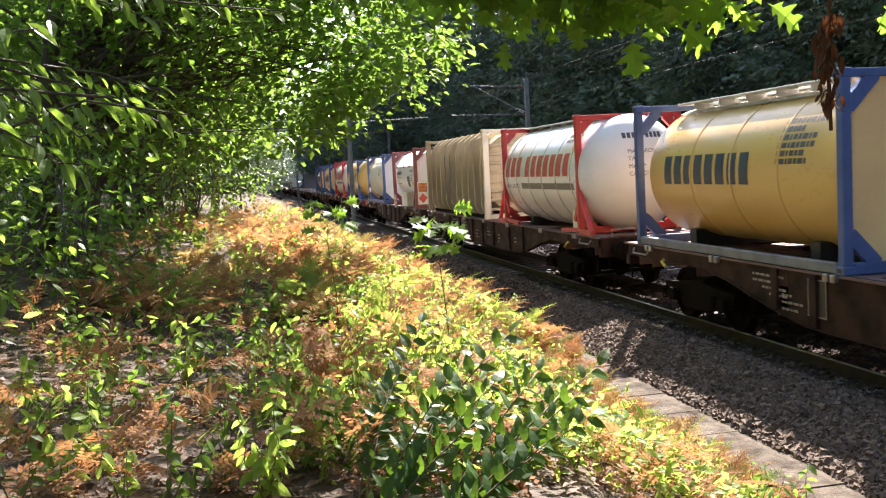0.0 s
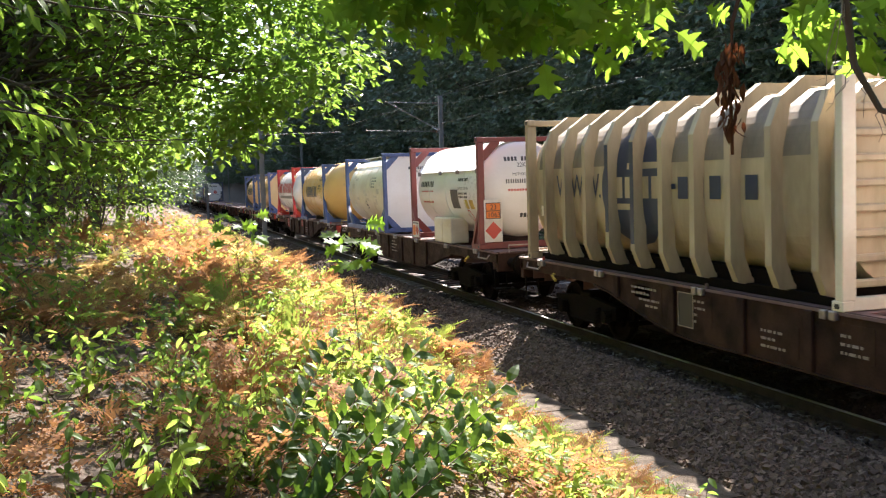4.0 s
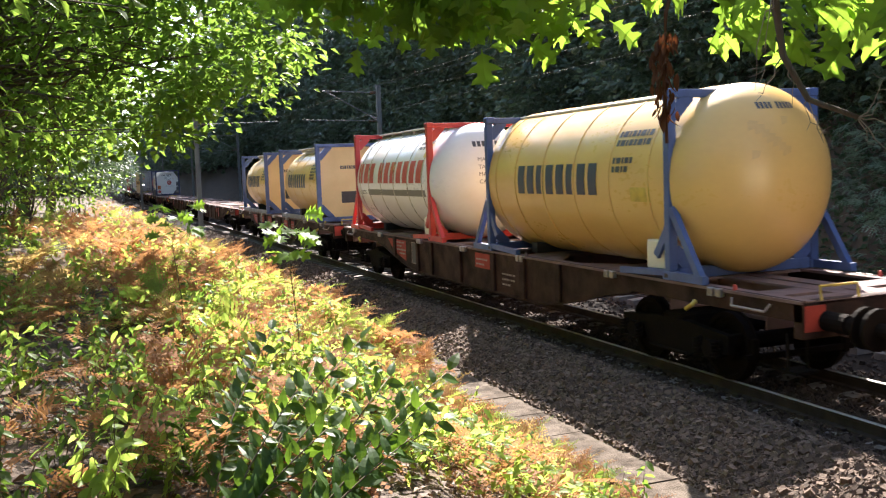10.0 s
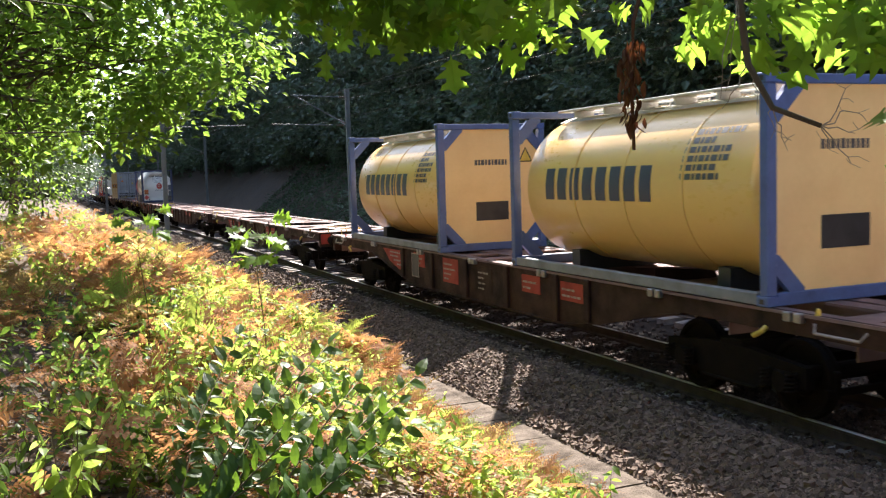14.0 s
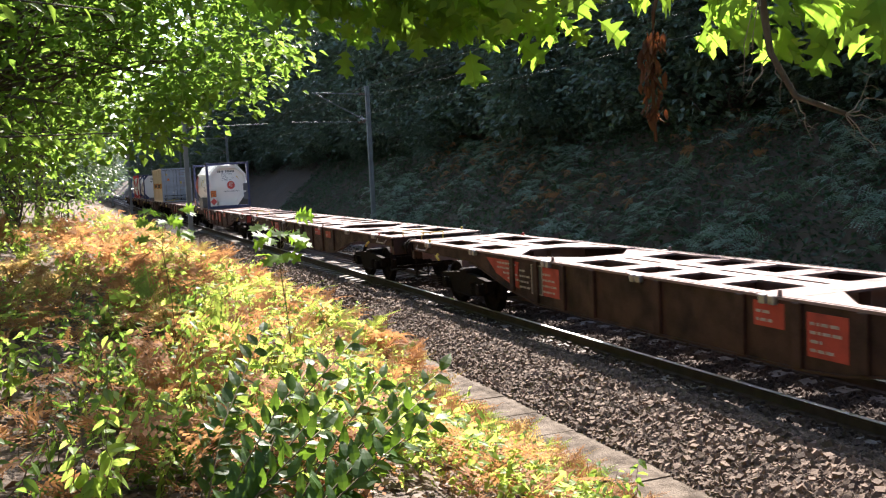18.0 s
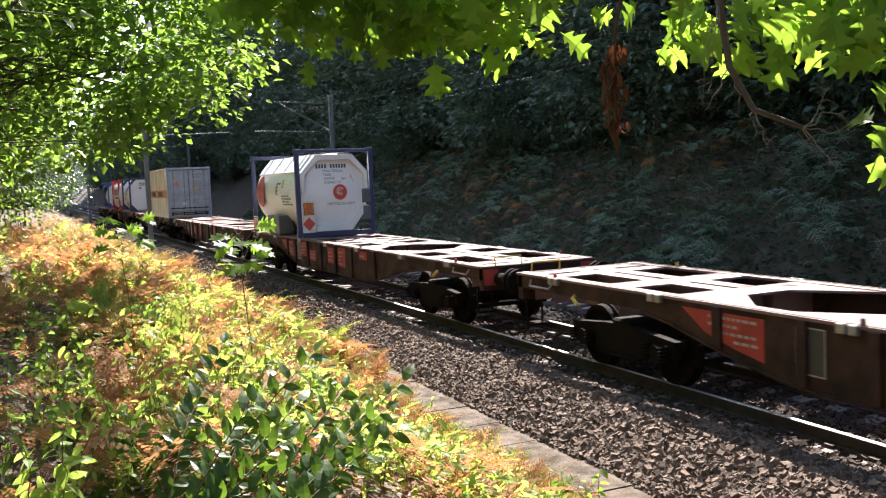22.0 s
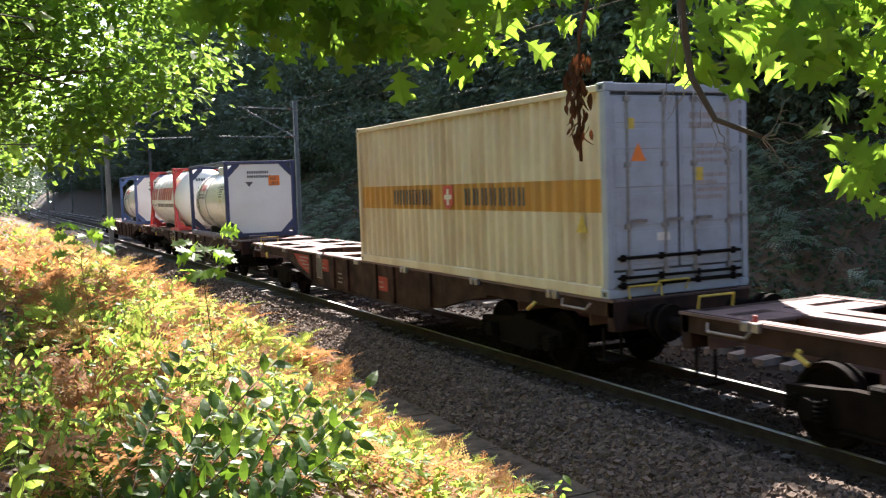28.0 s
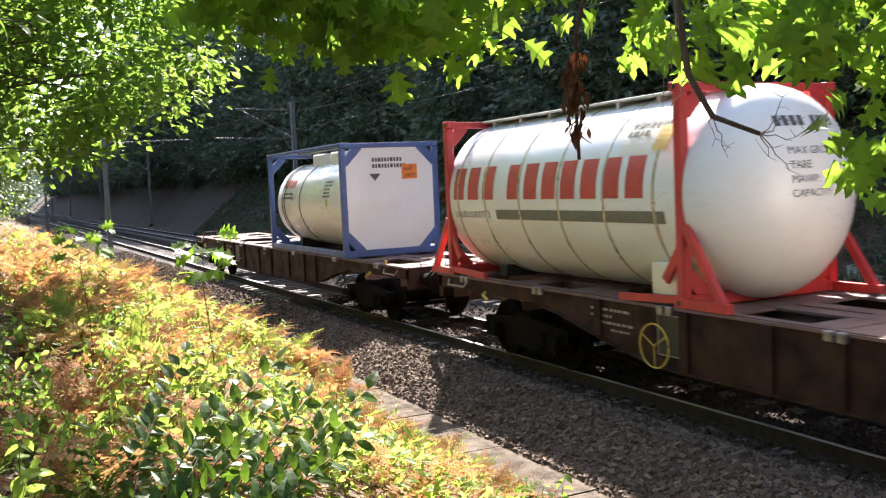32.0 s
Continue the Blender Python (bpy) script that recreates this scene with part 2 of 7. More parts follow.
def raw_part(name, verts, faces, mat, parent=None, label="", smooth=False):
    """A mesh from numpy arrays: faces all of one size."""
    verts, faces = np.asarray(verts, dtype=np.float32), np.asarray(faces, dtype=np.int32)
    me = bpy.data.meshes.new(name)
    k = faces.shape[1]
    me.vertices.add(len(verts))
    me.loops.add(faces.size)
    me.polygons.add(len(faces))
    me.vertices.foreach_set("co", verts.ravel())
    me.loops.foreach_set("vertex_index", faces.ravel())
    me.polygons.foreach_set("loop_start", np.arange(0, faces.size, k, dtype=np.int32))
    me.polygons.foreach_set("use_smooth", np.full(len(faces), smooth))
    me.update(calc_edges=True)
    me.validate()
    me.materials.append(M[mat] if isinstance(mat, str) else mat)
    ob = new(name, me)
    ob.parent = parent
    return tagged(ob, label=label)


def joined(parts):
    """Several (verts, faces) with faces of one size as one."""
    vs, fs, n = [], [], 0
    for v, f in parts:
        vs.append(v)
        fs.append(f + n)
        n += len(v)
    return np.concatenate(vs), np.concatenate(fs)


def bx(bm, x0, x1, y0, y1, z0, z1, bevel=0.0):
    vs = [bm.verts.new((x, y, z)) for x in (x0, x1) for y in (y0, y1) for z in (z0, z1)]
    fs = [bm.faces.new([vs[i] for i in f]) for f in ((0, 1, 3, 2), (4, 6, 7, 5), (0, 4, 5, 1), (2, 3, 7, 6), (0, 2, 6, 4), (1, 5, 7, 3))]
    if bevel:
        bmesh.ops.bevel(bm, geom=list({e for f in fs for e in f.edges}), offset=bevel, segments=1, affect="EDGES")
    return bm


def beam(bm, a, b, w, h, up=(0, 0, 1)):
    a, b = Vector(a), Vector(b)
    d = (b - a).normalized()
    s = d.cross(Vector(up))
    if s.length < 1e-3:
        s = d.cross(Vector((0, 1, 0)))
    s.normalize()
    u = s.cross(d)
    vs = [bm.verts.new(p + s * (i * w / 2) + u * (j * h / 2)) for p in (a, b) for i, j in ((-1, -1), (1, -1), (1, 1), (-1, 1))]
    for f in ((3, 2, 1, 0), (4, 5, 6, 7), (0, 1, 5, 4), (1, 2, 6, 5), (2, 3, 7, 6), (3, 0, 4, 7)):
        bm.faces.new([vs[i] for i in f])
    return bm


def tube(bm, pts, r, n=8, r1=None):
    """A round bar along points, tapering to r1."""
    pts = [Vector(p) for p in pts]
    rings = []
    for i, p in enumerate(pts):
        d = (pts[min(i + 1, len(pts) - 1)] - pts[max(i - 1, 0)]).normalized()
        s = d.cross(Vector((0, 0, 1)))
        if s.length < 1e-3:
            s = Vector((1, 0, 0))
        s.normalize()
        u = s.cross(d)
        rr = r if r1 is None else r + (r1 - r) * i / (len(pts) - 1)
        rings.append([bm.verts.new(p + (s * math.cos(2 * math.pi * k / n) + u * math.sin(2 * math.pi * k / n)) * rr) for k in range(n)])
    for a, b in zip(rings, rings[1:]):
        for k in range(n):
            bm.faces.new((a[k], a[(k + 1) % n], b[(k + 1) % n], b[k]))
    bm.faces.new(rings[0][::-1])
    bm.faces.new(rings[-1])
    return bm


def prism(bm, outline, axis, lo, hi):
    """A flat outline pulled along axis x or y."""
    def at(p, t):
        return (t, p[0], p[1]) if axis == "x" else (p[0], t, p[1]) if axis == "y" else (p[0], p[1], t)
    a, b = [bm.verts.new(at(p, lo)) for p in outline], [bm.verts.new(at(p, hi)) for p in outline]
    n = len(outline)
    for k in range(n):
        bm.faces.new((a[k], a[(k + 1) % n], b[(k + 1) % n], b[k]))
    bm.faces.new(a[::-1])
    bm.faces.new(b)
    return bm


def turned(bm, profile, cx, cz, n=56):
    """A body turned round the line along y at (cx, cz): profile of (y, radius)."""
    rings = []
    for y, r in profile:
        if r < 1e-4:
            rings.append([bm.verts.new((cx, y, cz))])
        else:
            rings.append([bm.verts.new((cx - r * math.cos(2 * math.pi * k / n), y, cz + r * math.sin(2 * math.pi * k / n))) for k in range(n)])
    for a, b in zip(rings, rings[1:]):
        for k in range(n):
            quad = [a[k % len(a)], b[k % len(b)], b[(k + 1) % len(b)], a[(k + 1) % len(a)]]
            quad = list(dict.fromkeys(quad))
            if len(quad) > 2:
                bm.faces.new(quad)
    return bm


def words(text, size, place):
    """The triangles of a text in the built-in font, each point put where place(right, up) says."""
    cu = bpy.data.curves.new("words", "FONT")
    cu.body, cu.size, cu.align_x, cu.resolution_u = text, size, "LEFT", 2
    ob = new("words", cu)
    me = bpy.data.meshes.new_from_object(ob.evaluated_get(bpy.context.evaluated_depsgraph_get()))
    bm = bmesh.new()
    bm.from_mesh(me)
    bmesh.ops.triangulate(bm, faces=bm.faces)
    for v in bm.verts:
        v.co = place(v.co.x, v.co.y)
    bpy.data.objects.remove(ob)
    bpy.data.curves.remove(cu)
    bpy.data.meshes.remove(me)
    return bm


def thing(name, label, category, at, group="", kind=""):
    e = new(name)
    e.matrix_basis = pose(*at)
    return tagged(e, label=label, category=category, group=group, kind=kind)


# ---- ground, track, masts ----
SIDE = 7.475            # near side of the loads
TRACKS = (8.694, 12.8)  # centre lines of the two tracks
BANK_X = np.array([-400, -60, -20, -8, -3, 0, 1, 2, 3, 4, 4.55, 4.83, 4.95, 5.50, 5.62, 6.1, 6.6, 6.9, 7.12, 7.4, 7.6, 10.2, 10.75, 14.4, 15.3, 15.9, 19, 21, 23, 30, 60, 400])
BANK_Z = np.array([5.5, 5.0, 3.2, 2.2, 1.70, 1.42, 1.38, 1.22, 0.86, 0.36, -0.16, -0.50, -0.52, -0.52, -0.36, -0.23, -0.10, -0.06, -0.08, -0.19, -0.21, -0.23, -0.32, -0.26, -0.62, -0.45, 2.3, 4.0, 4.9, 6.2, 9.0, 12.0])


def wobble(x, y):
    return 0.5 * np.sin(0.9 * x + 1.3 * np.sin(0.31 * y)) * np.sin(0.7 * y + 0.4 * x) + 0.3 * np.sin(2.1 * x + 0.5) * np.sin(1.7 * y + 1.1)


def ground_z(x, y):
    x, y = np.asarray(x, float), np.asarray(y, float)
    rough = np.where(x < 4.6, 0.10, np.where(x > 16, 0.28, 0.0)) * np.clip(np.abs(x - 4.6), 0, 1)
    crest = 0.45 * np.clip((y - 6) / 10, 0, 1) * np.clip((2.6 - x) / 2.5, 0, 1)
    dip = 0.40 * np.clip((13.5 - y) / 3.5, 0, 1) * np.clip((x - 1.6) / 1.4, 0, 1) * np.clip((4.83 - x) / 0.4, 0, 1)
    return np.interp(x, BANK_X, BANK_Z) + crest - dip + rough * wobble(x, y)


def room(x, y):
    """How tall a plant on the bank may grow without leaning over the kerb."""
    free = 2.94 - 0.642 * np.asarray(x, float) - ground_z(x, y)
    return np.where((np.asarray(y, float) < 12.5) & (np.asarray(x, float) > 0.8), free, 9.0)


def make_ground():
    xs = np.concatenate([[-2000, -800, -400, -200, -100, -60], np.arange(-40, -8, 4), np.arange(-8, 4.7, 0.4), [4.83, 4.95, 5.1], [5.5, 5.62, 5.85, 6.1, 6.35, 6.6, 6.75, 6.9, 7.0, 7.12, 7.26, 7.4, 7.6, 8, 9, 10.2, 10.75, 12, 13.5, 14.4, 14.9, 15.3, 15.6, 15.9], np.arange(16.4, 30, 0.6), np.arange(31, 60, 4), [80, 120, 200, 400, 800, 2000]])
    ys = np.concatenate([[-2000, -800, -300, -120, -60, -30, -15], np.arange(-8, 40, 0.5), np.arange(40, 120, 2), np.arange(120, 320, 10), [400, 600, 1000, 2000]])
    gx, gy = np.meshgrid(xs, ys, indexing="ij")
    gz = ground_z(gx, gy)
    v = np.stack([gx, gy, gz], -1).reshape(-1, 3)
    i, j = np.meshgrid(np.arange(len(xs) - 1), np.arange(len(ys) - 1), indexing="ij")
    a = (i * len(ys) + j).ravel()
    f = np.stack([a, a + len(ys), a + len(ys) + 1, a + 1], 1)
    ob = raw_part("ground", v, f, "soil", smooth=True)
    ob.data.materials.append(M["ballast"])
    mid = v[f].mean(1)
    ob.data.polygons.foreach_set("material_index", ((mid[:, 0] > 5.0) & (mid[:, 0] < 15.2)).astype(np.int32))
    tagged(ob, label="leaf-littered bank with a bed of grey-brown ballast", category="ground", kind="structure")


def sleeper_mesh():
    bm = bmesh.new()
    prism(bm, [(-1.25, -0.30), (1.25, -0.30), (1.25, -0.19), (0.95, -0.17), (0.52, -0.17), (0.25, -0.205), (-0.25, -0.205), (-0.52, -0.17), (-0.95, -0.17), (-1.25, -0.19)], "y", -0.13, 0.13)
    return bm


def make_track(name, xc, y0, y1, near):
    """Two rails, sleepers and fastenings of one track."""
    track = thing(name, "railway track of steel rails on concrete sleepers", "track", (xc, 0, 0), kind="structure")
    for side in (-0.7525, 0.7525):
        bm = bmesh.new()
        prism(bm, [(side - 0.075, -0.17), (side + 0.075, -0.17), (side + 0.07, -0.15), (side + 0.012, -0.135), (side + 0.012, -0.045), (side + 0.034, -0.035), (side + 0.034, -0.006), (side - 0.034, -0.006), (side - 0.034, -0.035), (side - 0.012, -0.045), (side - 0.012, -0.135), (side - 0.07, -0.15)], "y", y0, y1)
        rail = part("rail", bm, "rail_side", track, "rusty steel rail")
        bm = bmesh.new()
        prism(bm, [(side - 0.033, -0.006), (side + 0.033, -0.006), (side + 0.026, 0.0), (side - 0.026, 0.0)], "y", y0, y1)
        part("running_surface", bm, "rail_top", rail, "polished running surface")
    first = part("sleeper", sleeper_mesh(), "sleeper", track)
    first.location.y = y0 + 0.3
    clip = bmesh.new()
    for s in (-0.7525, 0.7525):
        for o in (-0.1, 0.1):
            bx(clip, s + o - 0.035, s + o + 0.035, -0.06, 0.06, -0.172, -0.13)
    clips = part("rail_clip", clip, "rail_side", first)
    n = min(200, int((y1 - y0) / 0.6))
    for k in range(1, n):
        s = new("sleeper", first.data)
        s.parent, s.location.y = track, y0 + 0.3 + 0.6 * k
        if near and 30 < k < 75:
            c = new("rail_clip", clips.data)
            c.parent = s
    rest = []
    v0 = np.array([(x, y, z) for x in (-1.25, 1.25) for y in (-0.13, 0.13) for z in (-0.30, -0.18)])
    f0 = np.array([(0, 1, 3, 2), (4, 6, 7, 5), (0, 4, 5, 1), (2, 3, 7, 6), (1, 5, 7, 3)])
    for y in np.arange(y0 + 0.3 + 0.6 * n, y1, 0.6):
        rest.append((v0 + (0, y, 0), f0))
    if rest:
        ob = raw_part("far_sleepers", *joined(rest), "sleeper", track)
        tagged(ob, kind="stuff")
    return track


def stones(n, x0, x1, y0, y1, rng, lift=0.0, size=(0.02, 0.04)):
    """Angular ballast stones lying on the bed."""
    base = np.array([(x, y, z) for x in (-1, 1) for y in (-1, 1) for z in (-1, 1)], float)
    faces = np.array([(0, 1, 3, 2), (4, 6, 7, 5), (0, 4, 5, 1), (2, 3, 7, 6), (0, 2, 6, 4), (1, 5, 7, 3)])
    tri = np.concatenate([faces[:, [0, 1, 2]], faces[:, [0, 2, 3]]])
    x, y = rng.uniform(x0, x1, n), y0 + (y1 - y0) * rng.uniform(0, 1, n) ** 1.35
    s = rng.uniform(*size, n)
    jit = base[None] * rng.uniform(0.7, 1.0, (n, 8, 3)) * np.stack([rng.uniform(0.8, 1.3, n), rng.uniform(0.8, 1.3, n), rng.uniform(0.8, 1.1, n)], 1)[:, None]
    q = rng.normal(size=(n, 4))
    q /= np.linalg.norm(q, axis=1, keepdims=True)
    w, a, b, c = q.T
    R = np.stack([1 - 2 * (b * b + c * c), 2 * (a * b - w * c), 2 * (a * c + w * b), 2 * (a * b + w * c), 1 - 2 * (a * a + c * c), 2 * (b * c - w * a), 2 * (a * c - w * b), 2 * (b * c + w * a), 1 - 2 * (a * a + b * b)], 1).reshape(n, 3, 3)
    v = np.einsum("nij,nkj->nki", R, jit) * s[:, None, None]
    z = ground_z(x, y) + lift + rng.uniform(0.0, 0.03, n)
    v += np.stack([x, y, z], 1)[:, None]
    f = tri[None] + (np.arange(n) * 8)[:, None, None]
    return v, tri, f.reshape(-1, 3)


def make_ballast():
    rng = np.random.default_rng(3)
    bed = thing("ballast", "angular grey-brown ballast stones beside the sleepers", "ballast", (0, 0, 0), kind="structure")
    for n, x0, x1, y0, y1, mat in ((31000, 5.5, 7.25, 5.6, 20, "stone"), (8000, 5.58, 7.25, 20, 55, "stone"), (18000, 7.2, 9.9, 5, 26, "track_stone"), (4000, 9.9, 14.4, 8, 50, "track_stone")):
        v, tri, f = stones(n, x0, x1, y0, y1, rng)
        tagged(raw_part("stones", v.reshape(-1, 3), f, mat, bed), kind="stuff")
    v, tri, f = stones(280, 5.7, 7.0, 5.5, 12, rng, 0.03, (0.03, 0.044))
    for k in range(280):
        c = v[k].mean(0)
        ob = raw_part("stone", v[k] - c, tri, "stone", bed)
        ob.location = c


def make_kerb():
    kerb = thing("kerb", "weathered concrete cable-trough lids along the ballast", "kerb", (0, 0, 0), kind="structure")
    rng = random.Random(5)
    for k in range(64):
        y = -4 + k * 1.0
        bm = bmesh.new()
        o, w = rng.uniform(-0.02, 0.02), rng.uniform(-0.02, 0.015)
        z = -0.335 + rng.uniform(-0.016, 0.008)
        n = 7
        left = [(4.94 + o + rng.uniform(-0.014, 0.02), y + 0.004 + 0.992 * i / n) for i in range(n + 1)]
        right = [(5.645 + o + w + rng.uniform(-0.02, 0.012), y + 0.004 + 0.992 * i / n) for i in range(n, -1, -1)]
        prism(bm, left[::-1] + right[::-1], "z", z - 0.105, z)
        part("slab", bm, "concrete", kerb)
    bm = bmesh.new()
    bx(bm, 4.975, 5.055, -4, 60, -0.85, -0.445)
    bx(bm, 5.52, 5.60, -4, 60, -0.85, -0.445)
    part("trough_wall", bm, "concrete", kerb, "damp concrete trough wall")
    bm = bmesh.new()
    bx(bm, 4.95, 5.64, 60, 260, -0.85, -0.34)
    part("far_slabs", bm, "concrete", kerb)


def make_mast(x, y, inward, height):
    """A steel line mast with its bracket; inward is the way to the track."""
    z0 = float(ground_z(x, y))
    mast = thing("catenary_mast", "grey steel overhead-line mast with a bracket arm", "mast", (x, y, z0 - 0.3), "line masts")
    top = height - z0 + 0.3
    bm = bmesh.new()
    prism(bm, [(-0.12, -0.11), (-0.095, -0.11), (-0.095, -0.01), (0.095, -0.01), (0.095, -0.11), (0.12, -0.11), (0.12, 0.11), (0.095, 0.11), (0.095, 0.01), (-0.095, 0.01), (-0.095, 0.11), (-0.12, 0.11)], "z", 0, top)
    part("post", bm, "mast", mast)
    bm = bmesh.new()
    bx(bm, -0.28, 0.28, -0.28, 0.28, 0.0, 0.45, 0.03)
    part("footing", bm, "concrete", mast, "concrete footing")
    a, b = height - z0 - 0.15, height - z0 - 1.75
    reach = inward * 3.3
    for name, p, q, r in (("top_tube", (0, 0, a), (reach, 0, a + 0.1), 0.03), ("stay_tube", (0, 0, b), (reach * 0.93, 0, a + 0.06), 0.035), ("registration_arm", (0, 0, b), (inward * 4.5, 0, b + 0.1), 0.022)):
        bm = bmesh.new()
        tube(bm, [p, q], r, 8)
        arm = part(name, bm, "mast", mast)
        ins = bmesh.new()
        v = Vector(q) - Vector(p)
        turned_at = [Vector(p) + v * t for t in (0.06, 0.08, 0.10, 0.12, 0.14)]
        for c in turned_at:
            tube(ins, [c - v.normalized() * 0.015, c + v.normalized() * 0.015], 0.075, 10)
        part("insulator", ins, "insulator", arm, "ribbed brown insulator")
    return mast


def make_wires():
    poles = [-10, 52, 104, 150, 205, 260, 330]
    for xc in TRACKS:
        run = thing("overhead_line", "contact wire and carrier cable on thin droppers", "overhead line", (xc, 0, 0), kind="structure")
        bm, bd, bc = bmesh.new(), bmesh.new(), bmesh.new()
        tube(bc, [(0.2 * (-1) ** k, y, 5.6) for k, y in enumerate(poles)], 0.007, 5)
        carrier = []
        for a, b in zip(poles, poles[1:]):
            for t in np.linspace(0, 1, 9)[:-1]:
                y = a + (b - a) * t
                z = 6.95 - 0.85 * 4 * t * (1 - t)
                carrier.append((0, y, z))
                if 0 < t < 1:
                    tube(bd, [(0, y, z), (0, y, 5.6)], 0.003, 4)
        tube(bm, carrier, 0.006, 5)
        part("carrier_cable", bm, "wire", run)
        part("contact_wire", bc, "wire", run)
        part("droppers", bd, "wire", run)
    bm = bmesh.new()
    tube(bm, [(0, y, 7.9 - (0.0 if k % 2 == 0 else 0.6)) for k, y in enumerate([-10, 21, 52, 78, 104, 127, 150, 205, 260])], 0.011, 5)
    feeder = part("feeder_cable", bm, "wire")
    feeder.location.x = 16.2
    tagged(feeder, "thin grey feeder cable strung between the masts", "cable", kind="structure")


make_ground()
make_track("track_near", TRACKS[0], -30, 300, True)
make_track("track_far", TRACKS[1], -30, 300, False)
make_kerb()
make_wires()
for my in (52, 104, 150, 205, 260):
    make_mast(5.95, my, 1, 7.9)
    make_mast(16.3, my, -1, 7.95)
# glowing sheet at the line's end, distance haze painted into its colour
haze = bpy.data.materials.new("glowing_haze_backdrop")
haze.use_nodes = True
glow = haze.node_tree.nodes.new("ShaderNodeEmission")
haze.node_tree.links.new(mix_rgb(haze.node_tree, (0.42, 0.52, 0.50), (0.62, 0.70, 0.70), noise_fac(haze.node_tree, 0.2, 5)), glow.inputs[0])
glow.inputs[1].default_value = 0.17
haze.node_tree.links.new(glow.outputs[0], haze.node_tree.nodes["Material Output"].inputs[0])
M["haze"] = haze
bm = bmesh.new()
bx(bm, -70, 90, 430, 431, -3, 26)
tagged(part("backdrop", bm, "haze"), "glowing backdrop sheet painted as pale hazy woods", "backdrop", kind="structure")


# ---- the train ----
DECK = 1.308
TALL = 1.04
MOVERS = []  # things that go with the train, and where they stand at the start
WHEELS = []  # wheelsets that roll


def on_train(ob, u):
    ob.matrix_basis = pose(SIDE, u, 0)
    MOVERS.append((ob, u))
    return ob


def wheel_mesh():
    bm = bmesh.new()
    n = 28
    for s, inner in ((-0.7525, 1), (0.7525, -1)):
        prof = [(s - 0.065 * inner, 0.0), (s - 0.065 * inner, 0.20), (s - 0.02 * inner, 0.22), (s - 0.02 * inner, 0.38), (s - 0.065 * inner, 0.40), (s - 0.065 * inner, 0.455), (s + 0.04 * inner, 0.46), (s + 0.045 * inner, 0.488), (s + 0.07 * inner, 0.488), (s + 0.07 * inner, 0.38), (s + 0.02 * inner, 0.36), (s + 0.02 * inner, 0.12), (s + 0.02 * inner, 0.0)]
        rings = []
        for x, r in prof:
            rings.append([bm.verts.new((x, 0, 0))] if r == 0 else [bm.verts.new((x, r * math.cos(2 * math.pi * k / n), r * math.sin(2 * math.pi * k / n))) for k in range(n)])
        for a, b in zip(rings, rings[1:]):
            for k in range(n):
                quad = list(dict.fromkeys([a[k % len(a)], b[k % len(b)], b[(k + 1) % len(b)], a[(k + 1) % len(a)]]))
                bm.faces.new(quad)
    tube(bm, [(-1.0, 0, 0), (1.0, 0, 0)], 0.085, 12)
    for k in range(3):
        t = 2 * math.pi * k / 3
        bx(bm, -0.845, -0.82, 0.28 * math.cos(t) - 0.03, 0.28 * math.cos(t) + 0.03, 0.28 * math.sin(t) - 0.03, 0.28 * math.sin(t) + 0.03)
    return bm


SHARED = {}


def shared(name, make, mat, parent, label="", smooth=False):
    """One mesh, used again for every part that is alike."""
    if name not in SHARED:
        ob = part(name, make(), mat, parent, label, smooth)
        SHARED[name] = ob.data
        return ob
    ob = new(name, SHARED[name])
    ob.parent = parent
    return tagged(ob, label=label)


def side_frame(s):
    def make():
        bm = bmesh.new()
        x0, x1 = (s * 1.0 - 0.06, s * 1.0 + 0.06)
        prism(bm, [(-1.25, 0.42), (-1.25, 0.66), (-0.55, 0.72), (-0.4, 0.74), (0.4, 0.74), (0.55, 0.72), (1.25, 0.66), (1.25, 0.42), (1.05, 0.40), (1.05, 0.56), (0.75, 0.56), (0.6, 0.34), (0.3, 0.26), (-0.3, 0.26), (-0.6, 0.34), (-0.75, 0.56), (-1.05, 0.56), (-1.05, 0.40)], "x", x0, x1)
        for y in (-0.9, 0.9):
            bx(bm, s * 1.0 - 0.1, s * 1.0 + 0.1, y - 0.14, y + 0.14, 0.34, 0.58, 0.02)
            tube(bm, [(s * 1.02, y, 0.46), (s * 1.14, y, 0.46)], 0.12, 14)
        return bm
    return make


def coil_spring():
    bm = bmesh.new()
    n = 40
    tube(bm, [(0.055 * math.cos(2 * math.pi * 5 * k / n), 0.055 * math.sin(2 * math.pi * 5 * k / n), 0.36 + 0.24 * k / n) for k in range(n + 1)], 0.014, 5)
    return bm


def brake_gear():
    bm = bmesh.new()
    for y in (-0.42, 0.42, -1.38, 1.38):
        for s in (-0.75, 0.75):
            bx(bm, s - 0.05, s + 0.05, y - 0.04, y + 0.04, 0.3, 0.62, 0.015)
        beam(bm, (-0.9, y, 0.38), (0.9, y, 0.38), 0.06, 0.08)
    tube(bm, [(-1.09, -0.5, 0.30), (-1.09, 0.5, 0.30)], 0.02, 6)
    return bm


def bolster():
    bm = bmesh.new()
    bx(bm, -1.05, 1.05, -0.22, 0.22, 0.52, 0.82, 0.03)
    bx(bm, -0.3, 0.3, -0.3, 0.3, 0.82, 1.02, 0.03)
    for y in (-1.15, 1.15):
        bx(bm, -1.0, 1.0, y - 0.06, y + 0.06, 0.5, 0.66, 0.02)
    return bm


